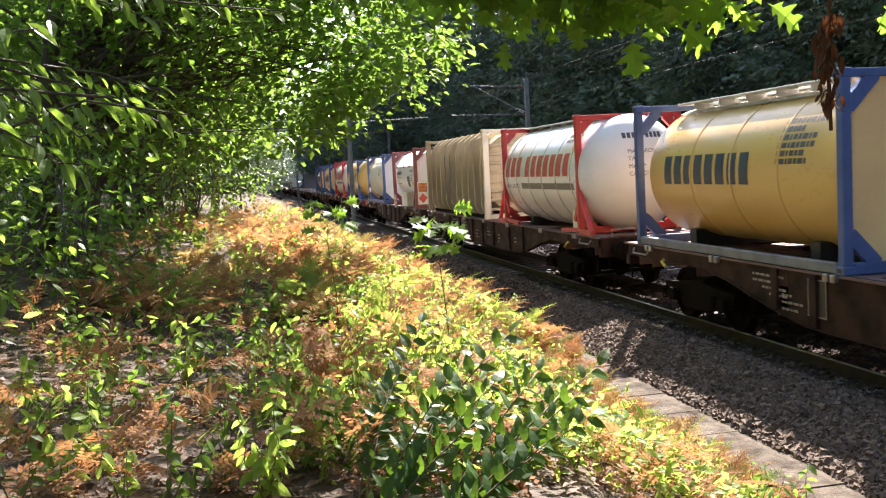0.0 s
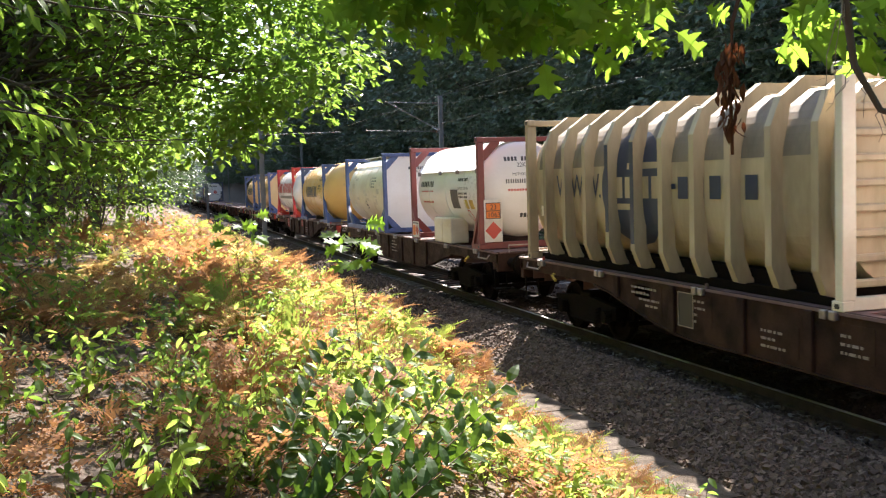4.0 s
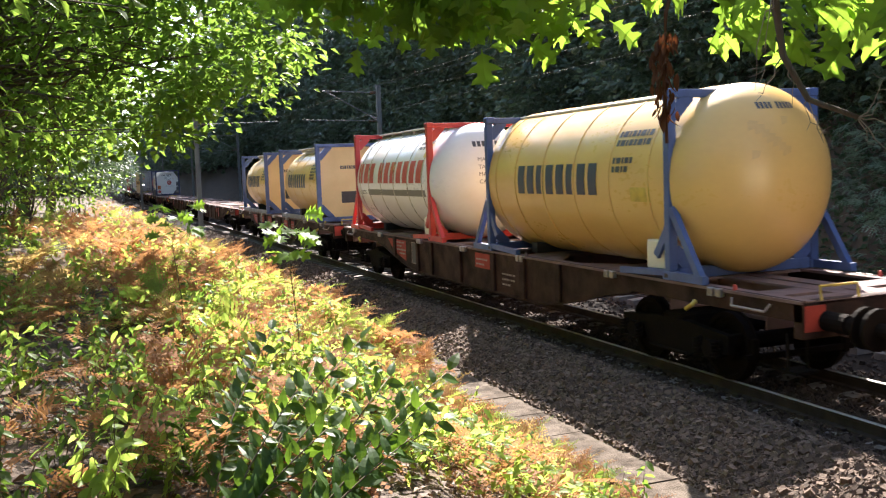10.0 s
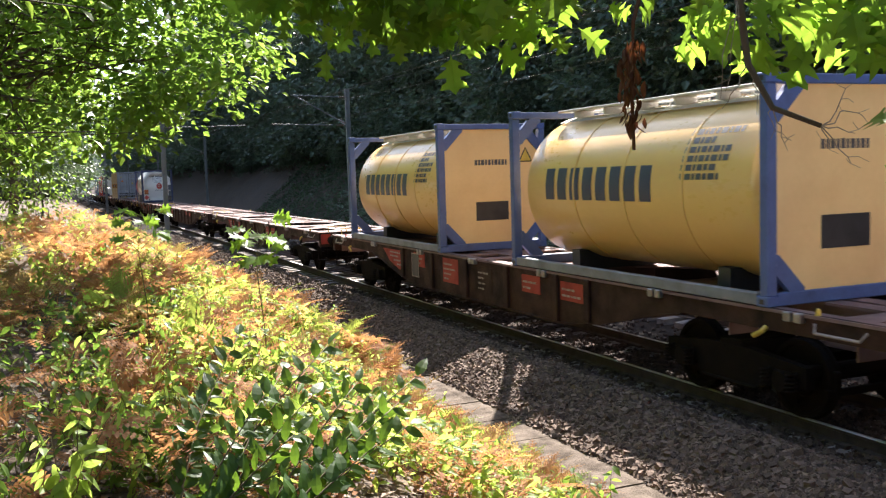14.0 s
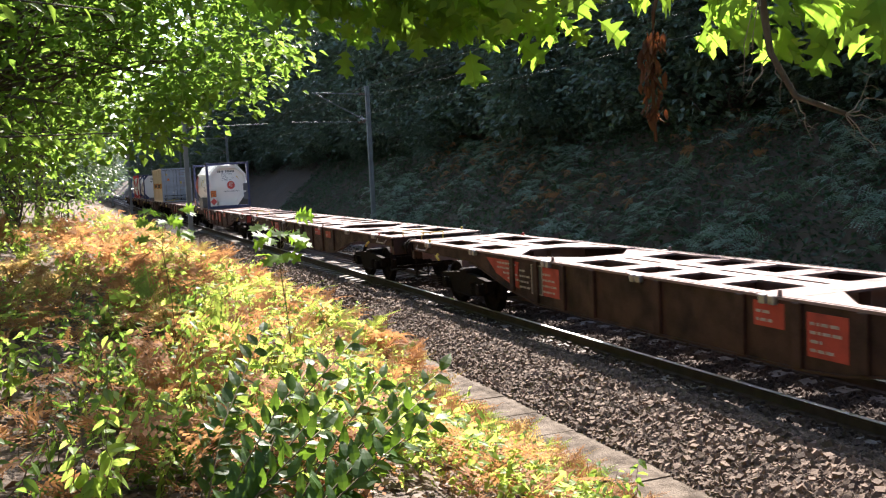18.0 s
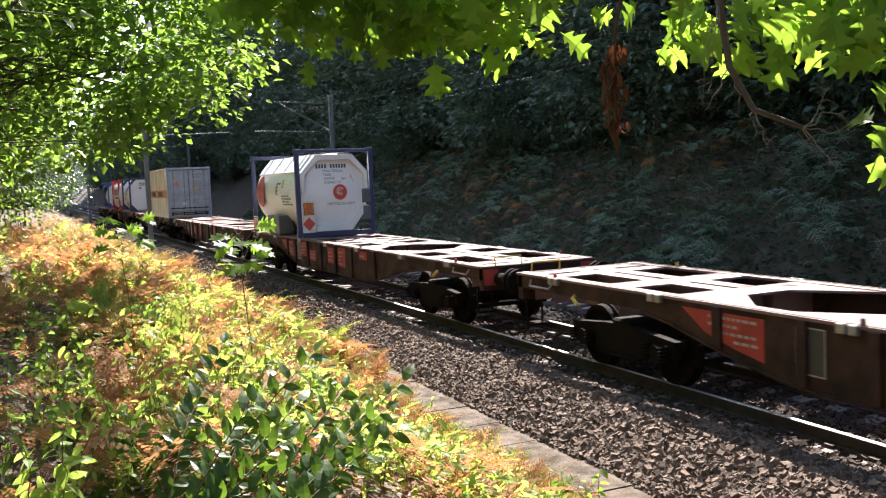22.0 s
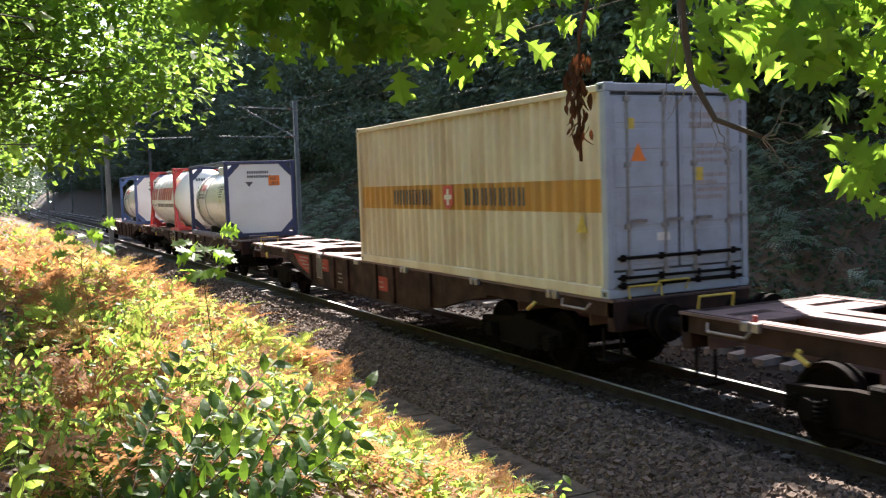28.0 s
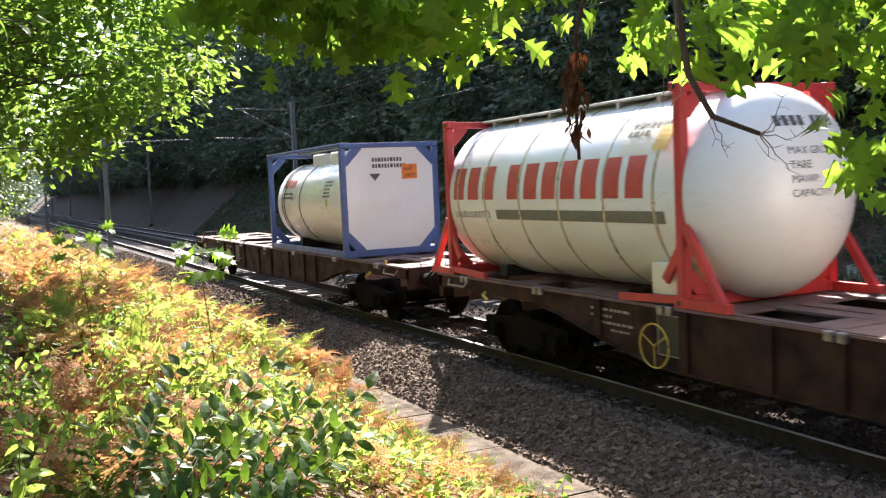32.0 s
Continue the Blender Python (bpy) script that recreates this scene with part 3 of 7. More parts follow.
def make_wagon(b0, b1, tone, seed, ring=False):
    """A flat container wagon between the couplings at b0 and b1, measured along the train."""
    rng = random.Random(seed)
    L = b1 - b0 - 1.34
    wagon = thing("flat_wagon", {"brown": "grimy brown skeletal container wagon on two bogies", "red": "brown container wagon with red-oxide marking panels", "pale": "brown container wagon with skeletal deck in a sunlit tone"}[tone], "wagon", (0, 0, 0), "wagons of the train")
    on_train(wagon, b0 + 0.67)
    W = 2.47
    # side beams with a deep belly between the bogies
    a, b = 6.6, L - 6.6
    belly = [(3.5, 1.05), (4.1, 0.96), (4.8, 0.80), (5.5, 0.65), (6.1, 0.56), (a, 0.52)]
    low = belly + [(L - y, z) for y, z in belly[::-1]]
    prof = [(0.0, 1.31), (L, 1.31), (L, 1.06)] + low[::-1] + [(0.0, 1.06)]
    for x0 in (0.03, W - 0.07):
        bm = bmesh.new()
        prism(bm, prof, "x", x0, x0 + 0.04)
        sb = part("side_beam", bm, "wagon", wagon, "dirty brown fish-bellied side beam")
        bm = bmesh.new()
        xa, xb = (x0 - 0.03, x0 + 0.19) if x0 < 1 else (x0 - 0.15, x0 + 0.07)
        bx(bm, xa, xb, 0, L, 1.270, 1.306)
        part("top_flange", bm, "deck", sb, "oxide-red top flange with sunlight in its colour")
        bm = bmesh.new()
        xa, xb = (x0 - 0.03, x0 + 0.14) if x0 < 1 else (x0 - 0.10, x0 + 0.07)
        prism(bm, [(y, z - 0.028) for y, z in low] + low[::-1], "x", xa, xb)
        part("bottom_flange", bm, "wagon", sb)
        if x0 < 1:
            ribs = [a - 0.9]
            while ribs[-1] < b + 0.6:
                ribs.append(ribs[-1] + rng.choice((0.95, 1.35, 1.75)))
            for y in ribs:
                z = max(np.interp(y, [p for p, q in low], [q for p, q in low]), np.interp(y + 0.15, [p for p, q in low], [q for p, q in low]))
                bm = bmesh.new()
                bx(bm, x0 - 0.055, x0 - 0.001, y, y + 0.15, z, 1.27, 0.01)
                part("stiffener", bm, "wagon", sb)

            def marking(outline, rows, mat="panel"):
                bm = bmesh.new()
                prism(bm, outline, "x", x0 - 0.006, x0 - 0.001)
                pl = part("marking_panel", bm, mat, sb, "red-oxide marking panel" if mat == "panel" else "")
                bm = bmesh.new()
                for y_left, z, width in rows:
                    yy = y_left
                    while yy > y_left - width:
                        k = rng.uniform(0.03, 0.13)
                        bx(bm, x0 - 0.010, x0 - 0.007, yy - k, yy, z, z + 0.035)
                        yy -= k + 0.03
                part("writing", bm, "white_mark", pl, "worn white writing")

            # the large panel where the belly begins, then smaller ones between the ribs
            red = "panel" if tone != "brown" else "wagon"
            e = L - 4.35
            marking([(e, 1.20), (e - 1.45, 1.20), (e - 1.45, 0.70), (e - 1.0, 0.78), (e - 0.45, 0.92)], [(e - 0.5, 1.12, 0.8), (e - 0.5, 1.03, 0.5), (e - 0.75, 0.94, 0.6), (e - 0.95, 0.85, 0.4)], red)
            for y, y2 in zip(ribs, ribs[1:]):
                room_here = y2 - y - 0.15
                if rng.random() < (0.62 if tone != "brown" else 0.45):
                    w = room_here - rng.uniform(0.06, 0.3)
                    h = rng.choice((0.2, 0.3, 0.42, 0.5))
                    if w > 0.9:
                        w = rng.uniform(0.45, 0.85)
                    z1 = rng.choice((1.22, 1.18, 1.02))
                    z = max(0.62, z1 - h)
                    y0 = y + 0.15 + (room_here - w) * rng.uniform(0.1, 0.9)
                    marking([(y0, z), (y0 + w, z), (y0 + w, z1), (y0, z1)], [(y0 + w - 0.05, q, rng.uniform(0.4, 0.8) * w - 0.08) for q in np.arange(z + 0.06, z1 - 0.06, 0.1)], red if rng.random() < 0.8 else "wagon")
            # framed black plate
            yc = e - 2.35
            bm = bmesh.new()
            bx(bm, x0 - 0.012, x0 - 0.002, yc, yc + 0.42, 0.68, 1.2)
            plate = part("data_plate", bm, "black_plate", sb, "black plate with a thin pale border")
            bm = bmesh.new()
            for q in ((yc, yc + 0.42, 1.185, 1.2), (yc, yc + 0.42, 0.68, 0.695), (yc, yc + 0.015, 0.695, 1.185), (yc + 0.405, yc + 0.42, 0.695, 1.185)):
                bx(bm, x0 - 0.018, x0 - 0.013, *q)
            part("plate_frame", bm, "white_mark", plate, "thin pale outline of a plate")
        # folding supports for the loads
        for y in [L * t for t in (0.07, 0.2, 0.36, 0.5, 0.64, 0.8, 0.93)]:
            bm = bmesh.new()
            sx = x0 - 0.06 if x0 < 1 else x0 + 0.04
            for o in (0, 0.16):
                bx(bm, sx - 0.02, sx + 0.06, y + o, y + o + 0.11, 1.20, 1.312, 0.012)
            part("load_support", bm, "steel", sb, "worn steel folding support")
        for y in (1.2, L * 0.36, L * 0.64, L - 1.2):
            bm = bmesh.new()
            cx = x0 + 0.02
            tube(bm, [(cx, y, 1.30), (cx, y, 1.36), (cx, y, 1.38)], 0.032, 10, 0.02)
            if y == 1.2 or y == L - 1.2:
                part("spigot", bm, rng.choice(("red_knob", "yellow")), sb, "small painted spigot")
            else:
                part("spigot", bm, "deck", sb)
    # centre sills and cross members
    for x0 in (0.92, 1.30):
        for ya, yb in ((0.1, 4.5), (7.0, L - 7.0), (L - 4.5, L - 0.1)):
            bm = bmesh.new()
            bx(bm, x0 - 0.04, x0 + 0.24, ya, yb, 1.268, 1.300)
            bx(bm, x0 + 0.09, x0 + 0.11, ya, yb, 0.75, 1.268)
            part("centre_sill", bm, "deck", wagon, "oxide-red centre sill with sunlight in its colour")
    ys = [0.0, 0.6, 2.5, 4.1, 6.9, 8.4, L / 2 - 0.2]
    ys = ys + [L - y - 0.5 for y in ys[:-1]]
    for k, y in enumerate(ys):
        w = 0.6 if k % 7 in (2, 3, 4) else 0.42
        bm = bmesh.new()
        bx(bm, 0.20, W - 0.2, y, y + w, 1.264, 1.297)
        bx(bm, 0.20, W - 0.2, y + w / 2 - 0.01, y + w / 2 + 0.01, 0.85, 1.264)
        part("cross_member", bm, "deck", wagon, "oxide-red cross member with sunlight in its colour")
    for y, s in ((4.65, 1), (6.95, -1), (L - 4.55, -1), (L - 6.85, 1)):
        for x, e in ((0.2, 1), (W - 0.2, -1)):
            bm = bmesh.new()
            tri = [(x, y), (x + e * 0.70, y), (x, y + s * 0.95)]
            prism(bm, tri if s * e > 0 else tri[::-1], "z", 1.262, 1.294)
            part("gusset_plate", bm, "deck", wagon)
    # ends: headstock, buffers, hook, rails, steps
    for y, s in ((0.0, -1), (L, 1)):
        bm = bmesh.new()
        bx(bm, 0.03, W - 0.03, min(y, y - s * 0.16), max(y, y - s * 0.16), 0.86, 1.302, 0.015)
        hs = part("headstock", bm, "wagon", wagon, "grimy brown headstock")
        if tone == "red":
            for x in (0.05, W - 0.35):
                bm = bmesh.new()
                yy = y + s * 0.004
                bx(bm, x, x + 0.3, min(yy, yy + s * 0.006), max(yy, yy + s * 0.006), 0.95, 1.25)
                part("end_panel", bm, "panel", hs, "red-oxide end panel")
        for x in (W / 2 - 0.875, W / 2 + 0.875):
            bm = bmesh.new()
            tube(bm, [(x, y, 1.06), (x, y + s * 0.36, 1.06)], 0.115, 14)
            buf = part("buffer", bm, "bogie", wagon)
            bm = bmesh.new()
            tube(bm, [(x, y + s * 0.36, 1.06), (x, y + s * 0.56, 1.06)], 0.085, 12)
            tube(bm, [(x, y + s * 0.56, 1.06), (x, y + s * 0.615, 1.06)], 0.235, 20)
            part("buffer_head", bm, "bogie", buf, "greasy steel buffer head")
        bm = bmesh.new()
        bx(bm, W / 2 - 0.05, W / 2 + 0.05, min(y, y + s * 0.5), max(y, y + s * 0.5), 1.0, 1.1)
        tube(bm, [(W / 2, y + s * 0.45, 1.05), (W / 2, y + s * 0.55, 0.86), (W / 2, y + s * 0.64, 0.92)], 0.04, 8)
        part("draw_hook", bm, "bogie", wagon)
        bm = bmesh.new()
        tube(bm, [(W / 2 - 0.3, y + s * 0.05, 1.0), (W / 2 - 0.34, y + s * 0.35, 0.72), (W / 2 - 0.3, y + s * 0.64, 0.9)], 0.028, 8)
        part("brake_hose", bm, "black_plate", wagon, "black rubber brake hose")
        bm = bmesh.new()
        tube(bm, [(0.30, y, 1.30), (0.30, y - s * 0.03, 1.46), (0.85, y - s * 0.03, 1.46), (0.85, y, 1.30)], 0.017, 6)
        part("hand_rail", bm, "yellow" if tone != "brown" else "white_mark", wagon, "bent tube hand rail")
        bm = bmesh.new()
        tube(bm, [(0.0, y - s * 0.5, 1.22), (-0.05, y - s * 0.55, 1.13), (-0.05, y - s * 1.15, 1.13), (0.0, y - s * 1.2, 1.22)], 0.017, 6)
        part("side_grip", bm, "white_mark", wagon, "pale side hand grip")
        bm = bmesh.new()
        bx(bm, 0.02, 0.36, min(y - s * 0.1, y - s * 0.4), max(y - s * 0.1, y - s * 0.4), 0.44, 0.47)
        for xx in (0.04, 0.33):
            bx(bm, xx - 0.012, xx + 0.012, y - s * 0.26 - 0.02, y - s * 0.26 + 0.02, 0.47, 0.90)
        part("shunter_step", bm, "bogie", wagon, "bent steel shunter step")
        bm = bmesh.new()
        tube(bm, [(-0.03, y - s * 1.9, 1.10), (-0.08, y - s * 1.9, 1.06), (-0.08, y - s * 2.05, 0.98)], 0.03, 6)
        part("lashing_hook", bm, "yellow", wagon, "small yellow lashing hook")
    # bogies
    for y in (2.75, L - 2.75):
        bogie = new("bogie")
        bogie.parent = wagon
        bogie.location = (W / 2, y, 0)
        tagged(bogie, label="grimy cast-steel two-axle bogie")
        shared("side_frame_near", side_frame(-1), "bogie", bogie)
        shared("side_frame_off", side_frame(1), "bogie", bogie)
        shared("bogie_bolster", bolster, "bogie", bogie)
        for sx in (-1.14, 1.14):
            for sy in (-1.1, -0.7, 0.7, 1.1):
                coil = shared("coil_spring", coil_spring, "bogie", bogie)
                coil.location = (sx, sy, 0)
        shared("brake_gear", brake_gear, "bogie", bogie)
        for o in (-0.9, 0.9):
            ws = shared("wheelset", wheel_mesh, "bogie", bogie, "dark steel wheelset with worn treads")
            ws.location = (0, o, 0.463)
            WHEELS.append((ws, o))
    if ring:
        bm = bmesh.new()
        n = 28
        pts = [(-0.03, 12.1 + 0.28 * math.cos(2 * math.pi * k / n), 0.79 + 0.28 * math.sin(2 * math.pi * k / n)) for k in range(n + 1)]
        tube(bm, pts, 0.012, 6)
        for k in range(3):
            t = 2 * math.pi * k / 3 + 0.5
            beam(bm, (-0.03, 12.1, 0.79), (-0.03, 12.1 + 0.28 * math.cos(t), 0.79 + 0.28 * math.sin(t)), 0.012, 0.012, (1, 0, 0))
        part("brake_wheel", bm, "yellow", wagon, "yellow brake hand wheel")
    return wagon


W2 = 2.5


def castings(parent, y, H, mat):
    for x in (0, W2 - 0.162):
        for z in (0.0, H - 0.118):
            bm = bmesh.new()
            yy = y if y < 1 else y - 0.178
            bx(bm, x - 0.004, x + 0.166, yy - 0.004, yy + 0.182, z, z + 0.118, 0.012)
            c = part("corner_casting", bm, mat, parent)
            # black plate on the face, painted shade of the casting's hole
            bm = bmesh.new()
            bx(bm, x - 0.006 if x == 0 else x + 0.160, x - 0.0045 if x == 0 else x + 0.168, yy + 0.05, yy + 0.13, z + 0.03, z + 0.085)
            part("casting_hole_shade", bm, "black_plate", c)


def end_frame(parent, y, H, mat, post=0.15, chamfer=0.0, splay=0.0, top=True, label=""):
    """A welded end frame round the tank; splay: the length of the sloping feet towards the tank."""
    fr = new("end_frame")
    fr.parent = parent
    tagged(fr, label=label)
    y0, y1 = (y, y + 0.13) if y < 1 else (y - 0.13, y)
    s = 1 if y < 1 else -1
    for x in (0.0, W2 - post):
        bm = bmesh.new()
        bx(bm, x, x + post, y0, y1, 0.118, H - 0.118, 0.012)
        part("post", bm, mat, fr)
    if top:
        bm = bmesh.new()
        bx(bm, 0.162, W2 - 0.162, y0 + 0.01, y1 - 0.01, H - 0.12, H - 0.01, 0.01)
        part("top_beam", bm, mat, fr)
    bm = bmesh.new()
    bx(bm, 0.162, W2 - 0.162, y0 + 0.01, y1 - 0.01, 0.0, 0.15, 0.01)
    part("bottom_beam", bm, mat, fr)
    if chamfer:
        for x, e in ((post, 1), (W2 - post, -1)):
            for z, g in ((0.15, 1), (H - 0.12, -1)):
                bm = bmesh.new()
                c, d = chamfer, max(0.0, chamfer - 0.2)
                o = [(x - e * 0.02, z + g * d), (x + e * d, z - g * 0.02), (x + e * c, z - g * 0.02), (x + e * c, z + g * 0.04), (x + e * 0.04, z + g * c), (x - e * 0.02, z + g * c)]
                prism(bm, o, "y", y0 + 0.02, y1 - 0.02)
                part("corner_brace", bm, mat, fr)
    if splay:
        for x in (0.0, W2 - 0.09):
            bm = bmesh.new()
            ym = y + s * 0.1
            beam(bm, (x + 0.045, ym, 0.85), (x + 0.045, y + s * splay, 0.07), 0.09, 0.10)
            beam(bm, (x + 0.045, ym, 0.06), (x + 0.045, y + s * (splay + 0.05), 0.06), 0.10, 0.11)
            beam(bm, (x + 0.045, ym, 0.45), (x + 0.045, y + s * splay * 0.55, 0.08), 0.05, 0.08)
            part("sloping_foot", bm, mat, fr)
    castings(fr, y, H, mat)
    return fr


def tank(parent, y0, y1, r, cz, mat, depth, label, bands=(), band_mat="band", saddle="black_plate"):
    """A tank barrel with dished ends between y0 and y1."""
    cx = W2 / 2
    prof = [(y0 + depth * (1 - math.cos(t)), r * math.sin(t)) for t in np.linspace(0, math.pi / 2, 12)]
    back = [(y1 - min(depth, 0.5) * (1 - math.cos(t)), r * math.sin(t)) for t in np.linspace(math.pi / 2, 0, 12)]
    bm = bmesh.new()
    turned(bm, prof + back, cx, cz)
    body = part("tank_barrel", bm, mat, parent, label, smooth=True)
    for y in bands:
        bm = bmesh.new()
        turned(bm, [(y - 0.022, r + 0.001), (y - 0.022, r + 0.010), (y + 0.022, r + 0.010), (y + 0.022, r + 0.001)], cx, cz)
        part("band", bm, band_mat, body, "steel strap round the barrel", smooth=False)
    for y in (y0 + (y1 - y0) * 0.2, y0 + (y1 - y0) * 0.8):
        bm = bmesh.new()
        bx(bm, 0.5, W2 - 0.5, y - 0.12, y + 0.12, 0.0, cz - r + 0.16)
        part("saddle", bm, saddle, parent)
    return body


def on_barrel(r, cz):
    """Puts (along the barrel from the far end, height) onto the near flank."""
    def place(y, z):
        q = max(-0.999, min(0.999, (z - cz) / r))
        return (W2 / 2 - r * math.sqrt(1 - q * q), y, z)
    return place


def flank_patch(bm, y0, y1, z0, z1, r, cz, lift=0.006, steps=None):
    steps = steps or max(1, int((z1 - z0) / 0.06))
    at = on_barrel(r + lift, cz)
    rows = [[bm.verts.new(at(y, z0 + (z1 - z0) * k / steps)) for y in (y0, y1)] for k in range(steps + 1)]
    for a, b in zip(rows, rows[1:]):
        bm.faces.new((a[0], b[0], b[1], a[1]))
    return bm


def flank_bars(parent, name, mat, y_left, z, width, h, n, r, cz, label):
    """A trade name shown as plain upright bars: n groups, starting at the far end y_left."""
    bm = bmesh.new()
    step = width / n
    for k in range(n):
        y = y_left - k * step
        w = step * 0.78
        flank_patch(bm, y - w * 0.92, y, z, z + h, r, cz)
    return part(name, bm, mat, parent, label)


def flank_words(parent, text, size, y_left, z, r, cz, mat, label):
    at = on_barrel(r + 0.006, cz)
    return part("writing", words(text, size, lambda a, b: at(y_left - a, z + b)), mat, parent, label)


def flank_lines(parent, y_left, z_top, widths, h, gap, r, cz, mat="dark_mark"):
    bm = bmesh.new()
    for k, w in enumerate(widths):
        z = z_top - k * (h + gap)
        y = y_left
        q = 0
        while y > y_left - w:
            c = (0.07, 0.12, 0.05, 0.1)[q % 4]
            flank_patch(bm, y - c, y, z - h, z, r, cz, steps=2)
            y -= c + 0.03
            q += 1
    return part("small_writing", bm, mat, parent, "small dark stencilled writing")


def end_bars(parent, x_left, z_top, widths, h, gap, y, mat="dark_mark"):
    bm = bmesh.new()
    for k, w in enumerate(widths):
        z = z_top - k * (h + gap)
        x, q = x_left, 0
        while x < x_left + w:
            c = (0.06, 0.045, 0.07, 0.05)[q % 4]
            bx(bm, x, x + c, y - 0.003, y, z - h, z)
            x += c + 0.022
            q += 1
    return part("small_writing", bm, mat, parent, "small dark stencilled writing")


def end_words(parent, text, size, x, z, y, mat="dark_mark", label="stencilled black words"):
    ys = y if callable(y) else (lambda a, b: y)
    return part("writing", words(text, size, lambda a, b: (x + a, ys(x + a, z + b), z + b)), mat, parent, label)


def diamond(parent, cx, cz, s, y, mat, label):
    bm = bmesh.new()
    prism(bm, [(cx - s, cz), (cx, cz - s), (cx + s, cz), (cx, cz + s)], "y", y - 0.004, y)
    return part("hazard_diamond", bm, mat, parent, label)


def hazard_board(parent, x0, z0, y, codes, w=0.42, h=0.84):
    """A white board with an orange two-line code plate above a red diamond, facing down the train."""
    bm = bmesh.new()
    bx(bm, x0, x0 + w, y - 0.012, y, z0, z0 + h, 0.004)
    board = part("hazard_board", bm, "placard", parent, "white hazard board with orange code plate")
    k = h / 0.84
    bm = bmesh.new()
    bx(bm, x0 + 0.05, x0 + w - 0.05, y - 0.016, y - 0.0125, z0 + 0.47 * k, z0 + 0.77 * k)
    part("code_plate", bm, "orange_mark", board, "orange code plate")
    bm = bmesh.new()
    for q in ((x0 + 0.04, x0 + w - 0.04, 0.61, 0.625), (x0 + 0.04, x0 + w - 0.04, 0.46, 0.475), (x0 + 0.04, x0 + w - 0.04, 0.765, 0.78), (x0 + 0.04, x0 + 0.055, 0.46, 0.78), (x0 + w - 0.055, x0 + w - 0.04, 0.46, 0.78)):
        bx(bm, q[0], q[1], y - 0.020, y - 0.0165, z0 + q[2] * k, z0 + q[3] * k)
    part("code_border", bm, "black_plate", board)
    for text, z in ((codes[0], 0.645), (codes[1], 0.49)):
        wd = 0.075 * len(text)
        part("code", words(text, 0.145 * k, lambda a, b, z=z, wd=wd: (x0 + w / 2 - wd / 2 + a, y - 0.0205, z0 + z * k + b)), "black_plate", board, "black code digits")
    diamond(board, x0 + w / 2, z0 + 0.23 * k, 0.18 * k, y - 0.0125, "red_mark", "red hazard diamond")
    return board


def side_board(parent, y0, z0, x):
    """A small hazard board on the flank."""
    bm = bmesh.new()
    bx(bm, x - 0.012, x, y0, y0 + 0.62, z0, z0 + 0.45, 0.004)
    board = part("hazard_board", bm, "placard", parent, "small white hazard board")
    bm = bmesh.new()
    bx(bm, x - 0.016, x - 0.0125, y0 + 0.34, y0 + 0.59, z0 + 0.06, z0 + 0.34)
    part("code_plate", bm, "orange_mark", board, "orange code plate")
    bm = bmesh.new()
    cy, cz, s = y0 + 0.17, z0 + 0.2, 0.15
    prism(bm, [(cy - s, cz), (cy, cz - s), (cy + s, cz), (cy, cz + s)], "x", x - 0.016, x - 0.0125)
    part("hazard_diamond", bm, "red_mark", board, "red hazard diamond")
    bm = bmesh.new()
    for k in range(5):
        bx(bm, x - 0.016, x - 0.0125, y0 + 0.06 + k * 0.11, y0 + 0.14 + k * 0.11, z0 + 0.38, z0 + 0.42)
    part("small_writing", bm, "dark_mark", board)


def walkway(parent, y0, y1, z, mat="alu", x0=0.75, x1=1.7):
    for k, (a, b) in enumerate(((x0, x0 + 0.42), (x1 - 0.42, x1))):
        bm = bmesh.new()
        bx(bm, a, b, y0, y1, z - 0.035, z, 0.006)
        w = part("walkway", bm, mat, parent, "pale metal walkway along the top")
        bm = bmesh.new()
        y = y0 + 0.3
        while y < y1 - 0.2:
            bx(bm, a + 0.03, b - 0.03, y, y + 0.05, z - 0.14, z - 0.036)
            y += 0.9
        part("walkway_bracket", bm, mat, w)


def octagon_plate(parent, y, H, mat, inset=0.155, ch=0.46, name="end_plate", label="", th=0.02):
    x0, x1, z0, z1 = inset, W2 - inset, 0.14, H - 0.11
    o = [(x0 + ch, z0), (x1 - ch, z0), (x1, z0 + ch), (x1, z1 - ch), (x1 - ch, z1), (x0 + ch, z1), (x0, z1 - ch), (x0, z0 + ch)]
    bm = bmesh.new()
    prism(bm, o, "y", min(y, y + th), max(y, y + th))
    return part(name, bm, mat, parent, label)


def load(name, label, u, group="loads of the train", category="tank container"):
    t = thing(name, label, category, (0, 0, 0), group)
    t.matrix_basis = pose(SIDE, u, DECK)
    MOVERS.append((t, u))
    return t


def side_rails(parent, L, mat, top=False, H=2.591, z=0.0, h=0.15):
    for x in (0.0, W2 - 0.1):
        bm = bmesh.new()
        bx(bm, x, x + 0.1, 0.17, L - 0.17, z + 0.01, z + h, 0.012)
        part("bottom_rail", bm, mat, parent, "")
        if top:
            bm = bmesh.new()
            bx(bm, x, x + 0.07, 0.17, L - 0.17, H - 0.075, H - 0.005, 0.008)
            part("top_rail", bm, mat, parent, "")


